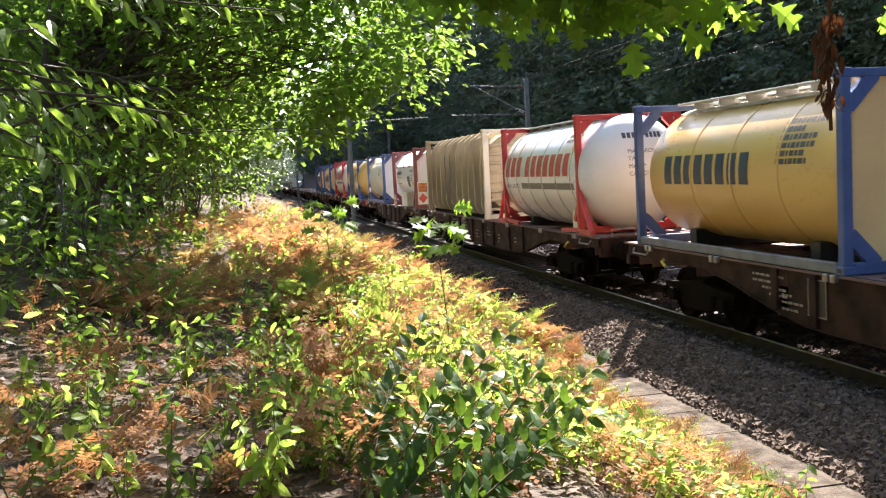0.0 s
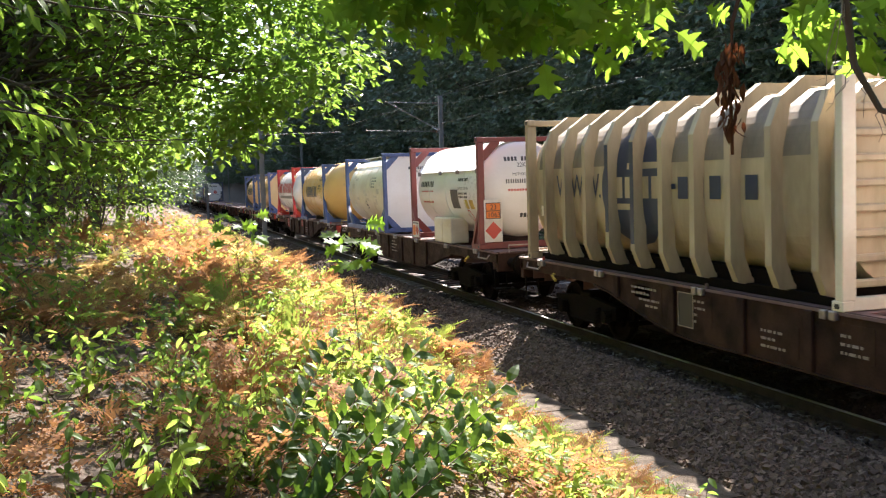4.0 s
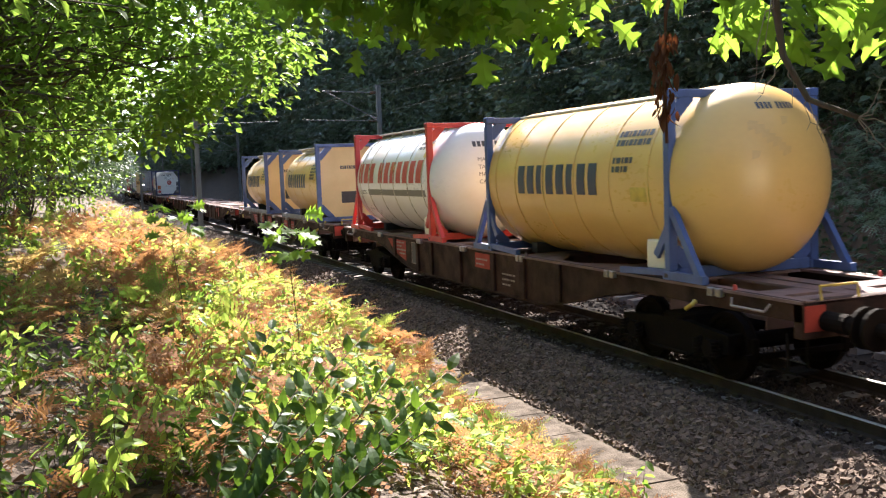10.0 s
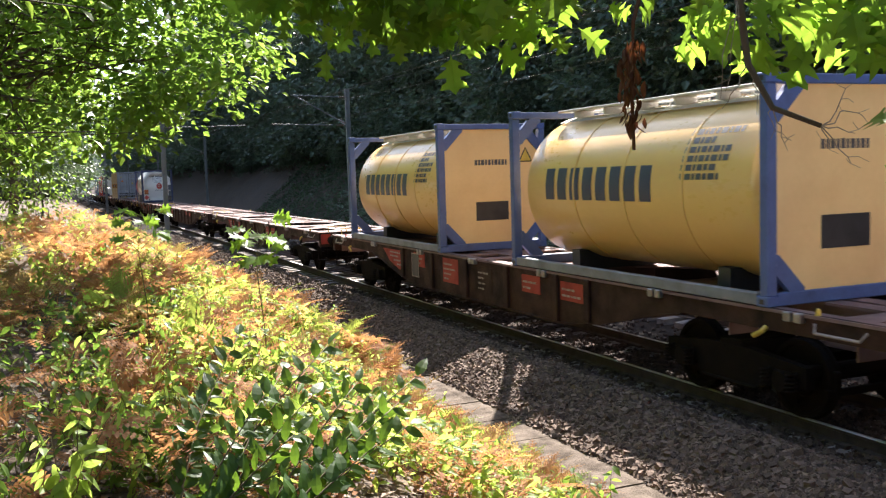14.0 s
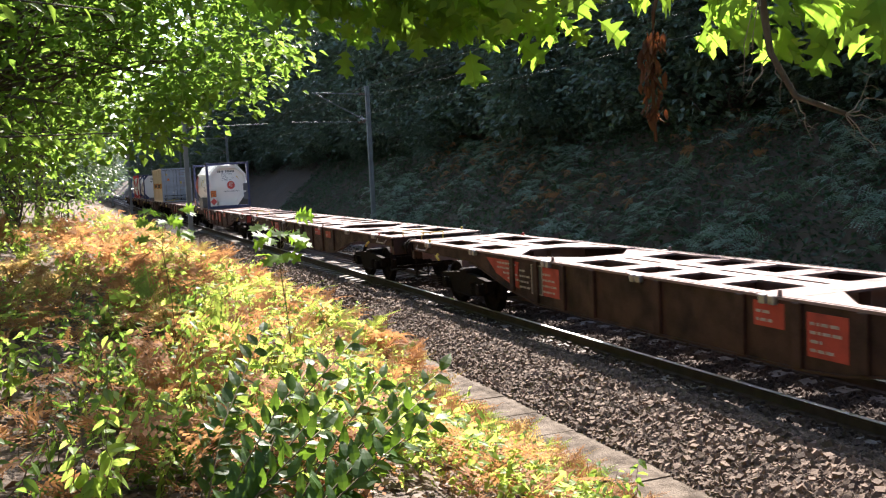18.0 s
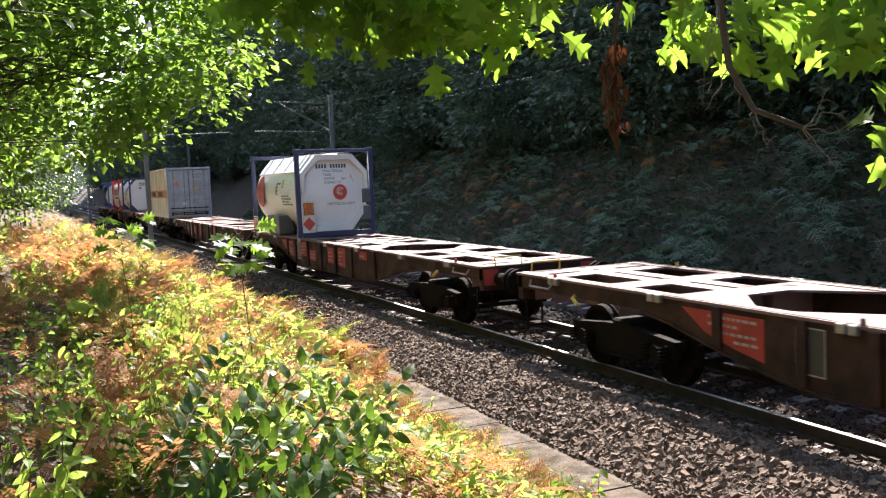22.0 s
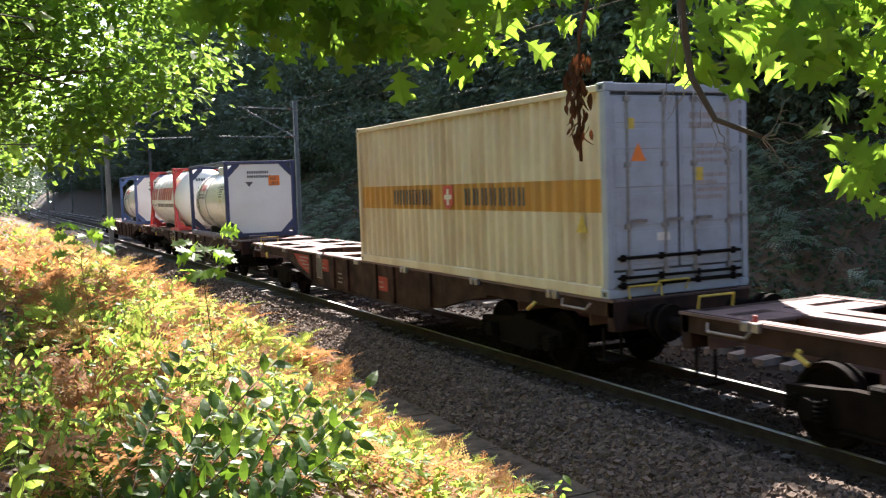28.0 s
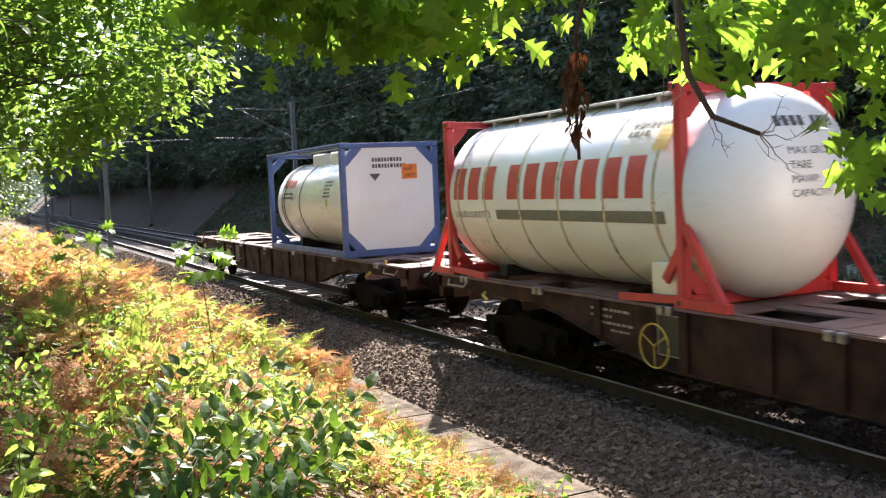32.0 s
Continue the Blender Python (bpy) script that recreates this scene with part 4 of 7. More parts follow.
def yellow_tank(u, L):
    H = 2.56
    t = load("tank_container", "yellow tank container in a blue steel frame", u)
    r, cz = 1.13, 1.28
    body = tank(t, 0.12, L - 0.12, r, cz, "tank_yellow", 0.32, "yellow painted tank barrel", (1.7, 3.05, 4.4), "tank_yellow")
    for y in (0.0, L):
        end_frame(t, y, H, "blue_frame", 0.15, 0.42, label="blue steel end frame")
    side_rails(t, L, "rail_grey")
    pl = octagon_plate(t, 0.06, H, "tank_buff", label="flat buff end plate with cut corners")
    bm = bmesh.new()
    bx(bm, 0.86, 1.62, 0.052, 0.059, 0.60, 0.98)
    part("number_panel", bm, "black_plate", pl, "black blank panel")
    end_bars(pl, 0.85, 1.83, (0.75,), 0.11, 0.05, 0.058)
    bm = bmesh.new()
    prism(bm, [(1.9, 1.78), (2.2, 1.78), (2.05, 2.06)], "y", 0.054, 0.058)
    tri = part("warning_sign", bm, "yellow", pl, "small yellow warning triangle")
    bm = bmesh.new()
    for p, q in (((1.9, 1.78), (2.2, 1.78)), ((2.2, 1.78), (2.05, 2.06)), ((2.05, 2.06), (1.9, 1.78))):
        beam(bm, (p[0], 0.052, p[1]), (q[0], 0.052, q[1]), 0.022, 0.006, (0, 1, 0))
    part("sign_border", bm, "black_plate", tri)
    flank_bars(body, "trade_name", "navy_mark", L - 1.05, cz - 0.16, 3.0, 0.48, 8, r, cz, "dark navy trade name as plain bars")
    flank_lines(body, 1.75, cz + 0.75, (0.95, 0.55, 0.9, 0.8, 0.7, 0.75), 0.075, 0.035, r, cz)
    bm = bmesh.new()
    n = 9
    for s0, s1 in ((-0.42, 0.42),):
        rows = []
        for k in range(n + 1):
            q = math.pi / 2 + s0 + (s1 - s0) * k / n
            rows.append([bm.verts.new((W2 / 2 - (r + 0.035) * math.cos(q), y, cz + (r + 0.035) * math.sin(q))) for y in (0.45, L - 0.45)])
        for a, b in zip(rows, rows[1:]):
            bm.faces.new((a[0], a[1], b[1], b[0]))
    bmesh.ops.solidify(bm, geom=bm.faces[:], thickness=0.03)
    part("top_shield", bm, "top_cover", t, "pale sun shield over the top")
    walkway(t, 0.5, L - 0.5, H - 0.02, "alu", 0.7, 1.72)
    return t


def swap_tank(u, L, paint, frame, trade, mat_trade, name_word, marks, nose=0.9, H=2.62):
    """A long swap tank whose dished ends stand out past its two welded frames."""
    global W2
    W2 = 2.6
    colour = {"tank_white": "white", "tank_yellow": "yellow"}[paint]
    fcol = {"red_frame": "red", "blue_frame": "blue"}[frame]
    t = load("swap_tank", f"{colour} swap-body tank with dished ends in {fcol} end frames", u)
    r, cz = 1.285, 1.305
    body = tank(t, -nose, L + 0.42, r, cz, paint, nose, f"{colour} painted tank barrel", (0.55, 1.6, 2.7, 3.8, 4.9, L - 0.45), "band" if colour == "white" else paint)
    for y in (0.0, L):
        end_frame(t, y, H, frame, 0.14, 0.30, 0.0, label=f"{fcol} steel end frame")
    for y, s in ((0.0, -1), (L, 1)):
        for x in (0.0, W2 - 0.1):
            bm = bmesh.new()
            beam(bm, (x + 0.05, y, 0.95), (x + 0.05, y + s * 0.62, 0.08), 0.09, 0.10)
            beam(bm, (x + 0.05, y, 0.06), (x + 0.05, y + s * 0.72, 0.06), 0.10, 0.11)
            part("sloping_foot", bm, frame, t, f"{fcol} sloping foot")
            bm = bmesh.new()
            beam(bm, (x + 0.05, y, 0.10), (x + 0.05, y - s * 1.3, 0.04), 0.08, 0.09)
            beam(bm, (x + 0.05, y - s * 0.05, 0.75), (x + 0.05, y - s * 0.38, 0.3), 0.05, 0.12)
            part("lower_brace", bm, frame, t, f"{fcol} lower brace")
    walkway(t, 0.1, L - 0.1, H - 0.01, "alu")
    bm = bmesh.new()
    bx(bm, 0.12, 0.45, 0.25, 0.75, 0.1, 0.5, 0.02)
    part("valve_box", bm, "tank_cream", t, "cream valve box")
    if trade == 10:
        flank_bars(body, "trade_name", mat_trade, L - 0.3, cz - 0.02, 1.55, 0.52, 3, r, cz, "red trade name as plain bars")
        flank_bars(body, "trade_name", mat_trade, L - 2.15, cz - 0.02, 3.55, 0.52, 7, r, cz, "red trade name as plain bars")
        flank_words(body, name_word, 0.15, L - 0.3, cz - 0.31, r, cz, "dark_mark", "small black words")
        bm = bmesh.new()
        flank_patch(bm, 0.35, L - (1.75 if len(name_word) > 10 else 1.15), cz - 0.33, cz - 0.18, r, cz)
        part("stripe", bm, "grey_mark", body, "grey-green stripe")
        bm = bmesh.new()
        flank_patch(bm, 0.3, 1.35, cz + 0.52, cz + 0.98, r, cz, 0.004)
        pn = part("data_panel", bm, "tank_cream", body, "pale data panel")
        flank_lines(pn, 1.3, cz + 0.93, (0.85, 0.4), 0.07, 0.05, r + 0.006, cz)
        bm = bmesh.new()
        flank_patch(bm, 0.4, 0.68, cz + 0.56, cz + 0.86, r, cz, 0.012)
        part("warning_sign", bm, "yellow", body, "yellow warning sticker")
    else:
        flank_bars(body, "trade_name", mat_trade, L - 1.45, cz - 0.2, 2.9, 0.48, 8, r, cz, "dark navy trade name as plain bars")
        flank_lines(body, 1.5, cz + 0.72, (0.9, 0.85, 0.0, 0.5, 0.4), 0.085, 0.04, r, cz)
        bm = bmesh.new()
        flank_patch(bm, 0.5, 1.0, cz - 0.28, cz - 0.08, r, cz)
        part("sticker", bm, "yellow", body, "worn yellow sticker")

    def nose_y(x, z):
        q = ((x - W2 / 2) ** 2 + (z - cz) ** 2) / r ** 2
        return -nose + nose * (1 - math.sqrt(max(0.0, 1 - q))) - 0.006

    if marks:
        x, z = 0.85, cz + 0.74
        bm = bmesh.new()
        for k in range(9):
            c = x + k * 0.105
            if k == 4:
                continue
            vs = [bm.verts.new((a, nose_y(a, b), b)) for a, b in ((c, z), (c + 0.075, z), (c + 0.075, z + 0.12), (c, z + 0.12))]
            bm.faces.new(vs)
        part("small_writing", bm, "dark_mark", body, "small dark stencilled number as bars")
        for k, w in enumerate(("MAX GROSS", "TARE", "MAWP:", "CAPACITY:")):
            end_words(body, w, 0.125, x + 0.05, cz + 0.42 - k * 0.16, nose_y)
    else:
        bm = bmesh.new()
        for k in range(10):
            c = 1.0 + k * 0.06
            if k == 4:
                continue
            vs = [bm.verts.new((a, nose_y(a, b), b)) for a, b in ((c, 2.2), (c + 0.042, 2.2), (c + 0.042, 2.29), (c, 2.29))]
            bm.faces.new(vs)
        part("small_writing", bm, "dark_mark", body, "small dark stencilled number as bars")
        bm = bmesh.new()
        for k in range(14):
            a0, b0 = 0.75 + 0.55 * ((k * 0.618) % 1), 1.55 + 0.45 * ((k * 0.37) % 1)
            vs = [bm.verts.new((a, nose_y(a, b) + 0.003, b)) for a, b in ((a0, b0), (a0 + 0.1, b0 + 0.03), (a0 + 0.13, b0 + 0.11), (a0 + 0.02, b0 + 0.12))]
            bm.faces.new(vs)
        part("scuff", bm, "ochre_smear", body, "scuffed patch on the dished end")
    W2 = 2.5
    return t


def frame_tank(u, L, paint, plate, frame, H=2.57, top=False, hooded=False, bands=(), splay=False):
    """A tank in a full box frame with a flat eight-sided end plate."""
    fcol = {"blue_frame": "blue", "navy_frame": "dark navy"}[frame]
    t = load("tank_container", f"ivory tank container with white end plate in {fcol} frame", u)
    r, cz = (1.19, 1.32) if not hooded else (1.08, 1.20)
    body = tank(t, 0.10, L - 0.06, r, cz, paint, 0.22, "ivory painted tank barrel", bands, "black_plate" if hooded else paint)
    for y in (0.0, L):
        end_frame(t, y, H, frame, 0.13, 0.40, label=f"{fcol} steel end frame")
    side_rails(t, L, frame, top, H)
    pl = octagon_plate(t, 0.05, H, plate, 0.14, 0.44, label="white end plate with cut corners")
    bm = bmesh.new()
    o = [(0.55, 0.55), (1.9, 0.55), (1.98, 0.65), (1.98, 1.75), (1.9, 1.85), (0.55, 1.85), (0.47, 1.75), (0.47, 0.65)]
    prism(bm, o, "y", 0.044, 0.05)
    part("raised_panel", bm, plate, pl)
    if splay:
        for y, s in ((0.0, 1), (L, -1)):
            bm = bmesh.new()
            beam(bm, (0.06, y + s * 0.12, 0.75), (0.06, y + s * 0.95, 0.1), 0.10, 0.14)
            part("sloping_brace", bm, frame, t, f"{fcol} sloping brace")
    if hooded:
        for y in (1.9, 3.3):
            bm = bmesh.new()
            bx(bm, 0.75, 1.7, y, y + 0.9, cz + r - 0.15, H - 0.10, 0.03)
            part("valve_housing", bm, paint, t, "pale valve housing on the top")
        end_bars(pl, 0.8, 2.22, (0.75, 0.8), 0.09, 0.05, 0.048)
        bm = bmesh.new()
        bx(bm, 1.55, 1.95, 0.040, 0.049, 1.72, 2.06)
        cp = part("code_plate", bm, "orange_mark", pl, "orange two-line code plate")
        for text, z in (("668", 1.91), ("1809", 1.75)):
            end_words(cp, text, 0.15, 1.60, z, 0.038, "black_plate", "black code digits")
        bm = bmesh.new()
        prism(bm, [(0.72, 1.86), (0.86, 1.70), (1.0, 1.86)], "y", 0.042, 0.048)
        part("hazard_mark", bm, "dark_mark", pl, "dark hazard mark")
        walkway(t, 0.15, L - 0.15, H - 0.005, "grey_box", 0.9, 1.9)
        flank_bars(body, "trade_name", "red_mark", L - 0.75, cz + 0.42, 1.0, 0.22, 5, r, cz, "small red trade name as plain bars")
        flank_lines(body, L - 0.8, cz + 0.3, (0.9, 0.8), 0.05, 0.06, r, cz)
        flank_lines(body, 1.9, cz + 0.55, (0.5, 0.5, 0.35, 0.45, 0.5), 0.045, 0.04, r, cz)
        bm = bmesh.new()
        flank_patch(bm, 1.55, 1.68, cz - 0.05, cz + 0.12, r, cz)
        part("sticker", bm, "yellow", body, "small yellow sticker")
    else:
        bm = bmesh.new()
        n = 10
        rows = []
        for k in range(n + 1):
            q = math.pi / 2 - 0.75 + 1.5 * k / n
            rows.append([bm.verts.new((W2 / 2 - (r + 0.03) * math.cos(q), y, cz + (r + 0.03) * math.sin(q))) for y in (0.4, L - 0.4)])
        for a, b in zip(rows, rows[1:]):
            bm.faces.new((a[0], a[1], b[1], b[0]))
        bmesh.ops.solidify(bm, geom=bm.faces[:], thickness=0.025)
        part("top_shield", bm, "top_cover", t, "pale sun shield over the top")
        walkway(t, 0.3, L - 0.3, H - 0.01, "alu")
        bm = bmesh.new()
        rng = random.Random(4)
        for k in range(16):
            y, z = rng.uniform(0.6, L - 0.9), cz + rng.uniform(-0.55, 0.65)
            flank_patch(bm, y, y + rng.uniform(0.12, 0.5), z, z + rng.uniform(0.06, 0.2), r, cz, 0.003)
        part("scuff", bm, "cream_ghost", body, "pale patches where stickers were")
        flank_lines(body, 2.2, cz + 0.5, (0.5, 0.6, 0.4, 0.55), 0.05, 0.05, r, cz, "grey_mark")
        bm = bmesh.new()
        at = on_barrel(r + 0.008, cz)
        n = 22
        for k in range(n):
            p0, p1 = 2 * math.pi * k / n, 2 * math.pi * (k + 1) / n
            vs = [bm.verts.new(at(3.1 + q * math.cos(p), cz - 0.45 + q * math.sin(p))) for q, p in ((0.13, p0), (0.155, p0), (0.155, p1), (0.13, p1))]
            bm.faces.new(vs)
        flank_patch(bm, 2.98, 3.22, cz - 0.47, cz - 0.43, r, cz, 0.009)
        part("lifting_sign", bm, "dark_mark", body, "round black handling sign")
        end_bars(pl, 0.9, 2.12, (0.75,), 0.09, 0.05, 0.048)
        end_words(pl, "22K2", 0.12, 1.05, 1.93, 0.047)
    return t


def gas_tank_maroon(u, L):
    H = 2.58
    t = load("gas_tank_container", "white gas tank with dished end in maroon end frames", u)
    r, cz = 1.13, 1.36
    body = tank(t, 0.06, L - 0.06, r, cz, "tank_white", 0.42, "white painted tank barrel", (1.5, 3.0, 4.5), "tank_white")
    for y in (0.0, L):
        end_frame(t, y, H, "maroon_frame", 0.16, 0.42, 0.55, label="maroon steel end frame")
    bm = bmesh.new()
    n, rows = 12, []
    for k in range(n + 1):
        q = math.pi / 2 - 1.15 + 2.3 * k / n
        rows.append([bm.verts.new((W2 / 2 - (r + 0.06) * math.cos(q), y, cz + (r + 0.045) * math.sin(q))) for y in (0.42, L - 0.42)])
    for a, b in zip(rows, rows[1:]):
        bm.faces.new((a[0], a[1], b[1], b[0]))
    bmesh.ops.solidify(bm, geom=bm.faces[:], thickness=0.02)
    shield = part("sun_shield", bm, "tank_white", t, "white sun shield over the upper half", smooth=True)
    for y in (0.5, 2.0, 3.5, L - 0.5):
        bm = bmesh.new()
        bx(bm, W2 / 2 - (r + 0.06) * math.sin(1.15) - 0.05, W2 / 2 - (r + 0.06) * math.sin(1.15) + 0.02, y - 0.04, y + 0.04, cz + r * math.cos(1.15) - 0.06, cz + r * math.cos(1.15) + 0.05)
        part("shield_lug", bm, "steel", shield)
    flank_bars(body, "trade_name", "dark_mark", L - 0.75, cz + 0.10, 1.25, 0.15, 8, r, cz, "dark trade name as plain bars")
    flank_lines(body, L - 0.8, cz + 0.0, (1.1,), 0.035, 0.04, r, cz, "red_mark")
    flank_lines(body, L - 0.85, cz - 0.28, (1.0,), 0.05, 0.04, r, cz, "red_mark")
    bm = bmesh.new()
    flank_patch(bm, 1.95, 2.55, cz - 0.45, cz + 0.02, r, cz)
    part("data_plate", bm, "black_plate", body, "black data plate")
    flank_lines(body, 1.95, cz + 0.30, (0.75,), 0.075, 0.04, r, cz)
    flank_words(body, "UN PORTABLE TANK", 0.09, 1.95, cz + 0.02, r, cz, "dark_mark", "small black words")
    flank_lines(body, 1.9, cz - 0.05, (0.7, 0.6), 0.05, 0.04, r, cz)
    for y0 in (1.25, 0.85):
        bm = bmesh.new()
        flank_patch(bm, y0, y0 + 0.3, cz - 0.45, cz - 0.23, r, cz)
        part("sticker", bm, "yellow", body, "yellow and red sticker")
    bm = bmesh.new()
    at = on_barrel(r + 0.008, cz)
    for k in range(22):
        p0, p1 = 2 * math.pi * k / 22, 2 * math.pi * (k + 1) / 22
        vs = [bm.verts.new(at(1.4 + q * math.cos(p), cz - 0.62 + q * math.sin(p))) for q, p in ((0.12, p0), (0.15, p0), (0.15, p1), (0.12, p1))]
        bm.faces.new(vs)
    part("handling_sign", bm, "red_mark", body, "round red-rimmed handling sign")
    for y0 in (2.3, 3.05):
        bm = bmesh.new()
        bx(bm, 0.02, 0.52, y0, y0 + 0.74, 0.02, 0.66, 0.025)
        part("valve_locker", bm, "tank_cream", t, "cream valve locker")

    def nose_y(x, z):
        q = ((x - W2 / 2) ** 2 + (z - cz) ** 2) / r ** 2
        return 0.06 + 0.42 * (1 - math.sqrt(max(0.0, 1 - q))) - 0.006

    bm = bmesh.new()
    for z, w, h in ((2.02, 0.085, 0.1),):
        for k in range(10):
            c = 0.75 + k * w
            if k in (4,):
                continue
            bm.faces.new([bm.verts.new((a, nose_y(a, b), b)) for a, b in ((c, z), (c + w * 0.7, z), (c + w * 0.7, z + h), (c, z + h))])
    part("small_writing", bm, "dark_mark", body, "dark stencilled number as bars")
    end_words(body, "22K8", 0.14, 1.05, 1.88, nose_y)
    end_words(body, "METHYLCHLORIDE", 0.095, 0.92, 1.68, nose_y)
    bm = bmesh.new()
    for k in range(8):
        c = 0.75 + k * 0.115
        for a0, a1 in ((c, c + 0.03), (c + 0.055, c + 0.085)):
            bm.faces.new([bm.verts.new((a, nose_y(a, b), b)) for a, b in ((a0, 1.50), (a1, 1.50), (a1, 1.60), (a0, 1.60))])
    part("trade_name", bm, "dark_mark", body, "dark trade name as plain bars")
    bm = bmesh.new()
    for k in range(12):
        c = 0.8 + k * 0.07
        bm.faces.new([bm.verts.new((a, nose_y(a, b), b)) for a, b in ((c, 1.32), (c + 0.05, 1.32), (c + 0.05, 1.37), (c, 1.37))])
    part("small_writing", bm, "red_mark", body)
    bm = bmesh.new()
    for k in range(5):
        c = 1.1 + k * 0.09
        bm.faces.new([bm.verts.new((a, nose_y(a, b), b)) for a, b in ((c, 0.70), (c + 0.07, 0.70), (c + 0.07, 0.80), (c, 0.80))])
    part("maker_mark", bm, "dark_mark", body)
    hazard_board(t, 0.12, 0.16, -0.012, ("23", "1063"), 0.46, 0.98)
    side_board(t, L - 0.85, 0.05, -0.02)
    return t


def gas_tank_navy(u, L):
    H = 2.59
    t = load("gas_tank_container", "white gas tank with faceted hood in thin navy frames", u)
    r, cz = 1.16, 1.30
    body = tank(t, 0.10, L - 0.1, r, cz, "tank_white", 0.26, "off-white tank barrel", ())

    def dome(x, z):
        q = min(0.999, ((x - W2 / 2) ** 2 + (z - cz) ** 2) / r ** 2)
        return 0.10 + 0.26 * (1 - math.sqrt(1 - q)) - 0.006

    for y in (0.0, L):
        end_frame(t, y, H, "navy_frame", 0.14, 0.0, label="thin navy steel end frame")
    # hood of flat sheets over the upper half
    bm = bmesh.new()
    o = [(0.20, 1.95), (0.62, 2.44), (1.88, 2.44), (2.30, 1.95)]
    prism(bm, o + [(p[0] + (0.03 if p[0] < 1.2 else -0.03), p[1] - 0.03) for p in o[::-1]], "y", 0.45, L - 0.45)
    hood = part("hood", bm, "tank_white", t, "white faceted sheet-metal hood")
    for y in (0.8, 2.2, 3.6, 5.0):
        bm = bmesh.new()
        beam(bm, (0.19, y, 1.95), (0.61, y, 2.45), 0.04, 0.02)
        part("hood_seam", bm, "tank_white", hood)
    # faceted collar over the upper half of the dished end, tray below it
    bm = bmesh.new()
    ring = [(2.31, 1.30), (2.31, 1.90), (1.84, 2.42), (0.66, 2.42), (0.19, 1.90), (0.19, 1.30)]
    inner = [(2.23, 1.30), (2.21, 1.84), (1.76, 2.26), (0.74, 2.26), (0.29, 1.84), (0.27, 1.30)]
    va = [[bm.verts.new((x, y, z)) for x, z in ring] for y in (0.05, 0.46)]
    vb = [[bm.verts.new((x, y, z)) for x, z in inner] for y in (0.05, 0.40)]
    for k in range(5):
        bm.faces.new((va[0][k], va[0][k + 1], va[1][k + 1], va[1][k]))
        bm.faces.new((va[0][k + 1], va[0][k], vb[0][k], vb[0][k + 1]))
        bm.faces.new((vb[0][k + 1], vb[0][k], vb[1][k], vb[1][k + 1]))
    end = part("end_collar", bm, "tank_white", t, "white faceted collar round the dished end")
    bm = bmesh.new()
    prism(bm, [(0.62, 0.16), (1.75, 0.16), (2.28, 0.82), (2.16, 0.90), (1.70, 0.34), (0.66, 0.34)], "y", 0.03, 0.34)
    part("drip_tray", bm, "tank_white", t, "white bent drip tray under the dished end")
    bm = bmesh.new()
    x = 0.70
    for k in range(11):
        if k != 4:
            vs = [bm.verts.new((a, dome(a, b), b)) for a, b in ((x, 2.02), (x + 0.062, 2.02), (x + 0.062, 2.14), (x, 2.14))]
            bm.faces.new(vs)
        x += 0.09
    part("small_writing", bm, "dark_mark", body, "dark stencilled number as bars")
    for k, w in enumerate(("MAX GROSS", "TARE", "MAWP:      bar", "CAPACITY:")):
        end_words(body, w, 0.115, 0.90 + 0.02 * (k > 1), 1.90 - k * 0.115, dome)
    end_words(body, "METHYLCHLORIDE", 0.105, 1.0, 0.92, dome)
    bm = bmesh.new()
    disc_rings = [[bm.verts.new((1.42 + q * math.cos(2 * math.pi * k / 28), dome(1.42 + q * math.cos(2 * math.pi * k / 28), 1.30 + q * math.sin(2 * math.pi * k / 28)), 1.30 + q * math.sin(2 * math.pi * k / 28))) for k in range(28)] for q in (0.01, 0.12, 0.23)]
    for a, b in zip(disc_rings, disc_rings[1:]):
        for k in range(28):
            bm.faces.new((a[k], a[(k + 1) % 28], b[(k + 1) % 28], b[k]))
    disc = part("round_mark", bm, "red_mark", body, "plain red disc")
    bm = bmesh.new()
    for k in range(16):
        p0, p1 = 0.5 + 5.0 * k / 16, 0.5 + 5.0 * (k + 1) / 16
        for lo, hi in ((0.09, 0.115), (0.04, 0.06)):
            bm.faces.new([bm.verts.new((1.42 + q * math.cos(p), dome(1.42, 1.33) - 0.008, 1.33 + q * math.sin(p))) for q, p in ((lo, p0), (hi, p0), (hi, p1), (lo, p1))])
    part("round_mark_ring", bm, "placard", disc)
    bm = bmesh.new()
    prism(bm, [(1.70, 1.62), (1.90, 1.62), (1.80, 1.82)], "y", dome(1.9, 1.8) - 0.012, dome(1.8, 1.7) + 0.01)
    part("warning_sign", bm, "yellow", body, "yellow warning triangle")
    for z in (0.45, 0.95):
        bm = bmesh.new()
        bx(bm, 2.13, 2.39, 0.0, 0.12, z, z + 0.42, 0.015)
        part("small_locker", bm, "grey_box", t, "small grey locker")
    hazard_board(t, 0.15, 0.14, -0.012, ("23", "1063"), 0.40, 0.95)
    side_board(t, L - 0.80, 0.10, -0.02)
    for y0 in (2.35, 3.1):
        bm = bmesh.new()
        bx(bm, 0.0, 0.5, y0, y0 + 0.72, 0.02, 0.62, 0.02)
        part("valve_locker", bm, "grey_box", t, "dark grey valve locker")
    # large red disc on the flank
    at = on_barrel(r + 0.05, cz)
    bm = bmesh.new()
    rings = [[bm.verts.new(at(4.95 + q * math.cos(2 * math.pi * k / 32), 1.38 + q * math.sin(2 * math.pi * k / 32))) for k in range(32)] for q in (0.01, 0.2, 0.4, 0.52)]
    for a, b in zip(rings, rings[1:]):
        for k in range(32):
            bm.faces.new((a[k], a[(k + 1) % 32], b[(k + 1) % 32], b[k]))
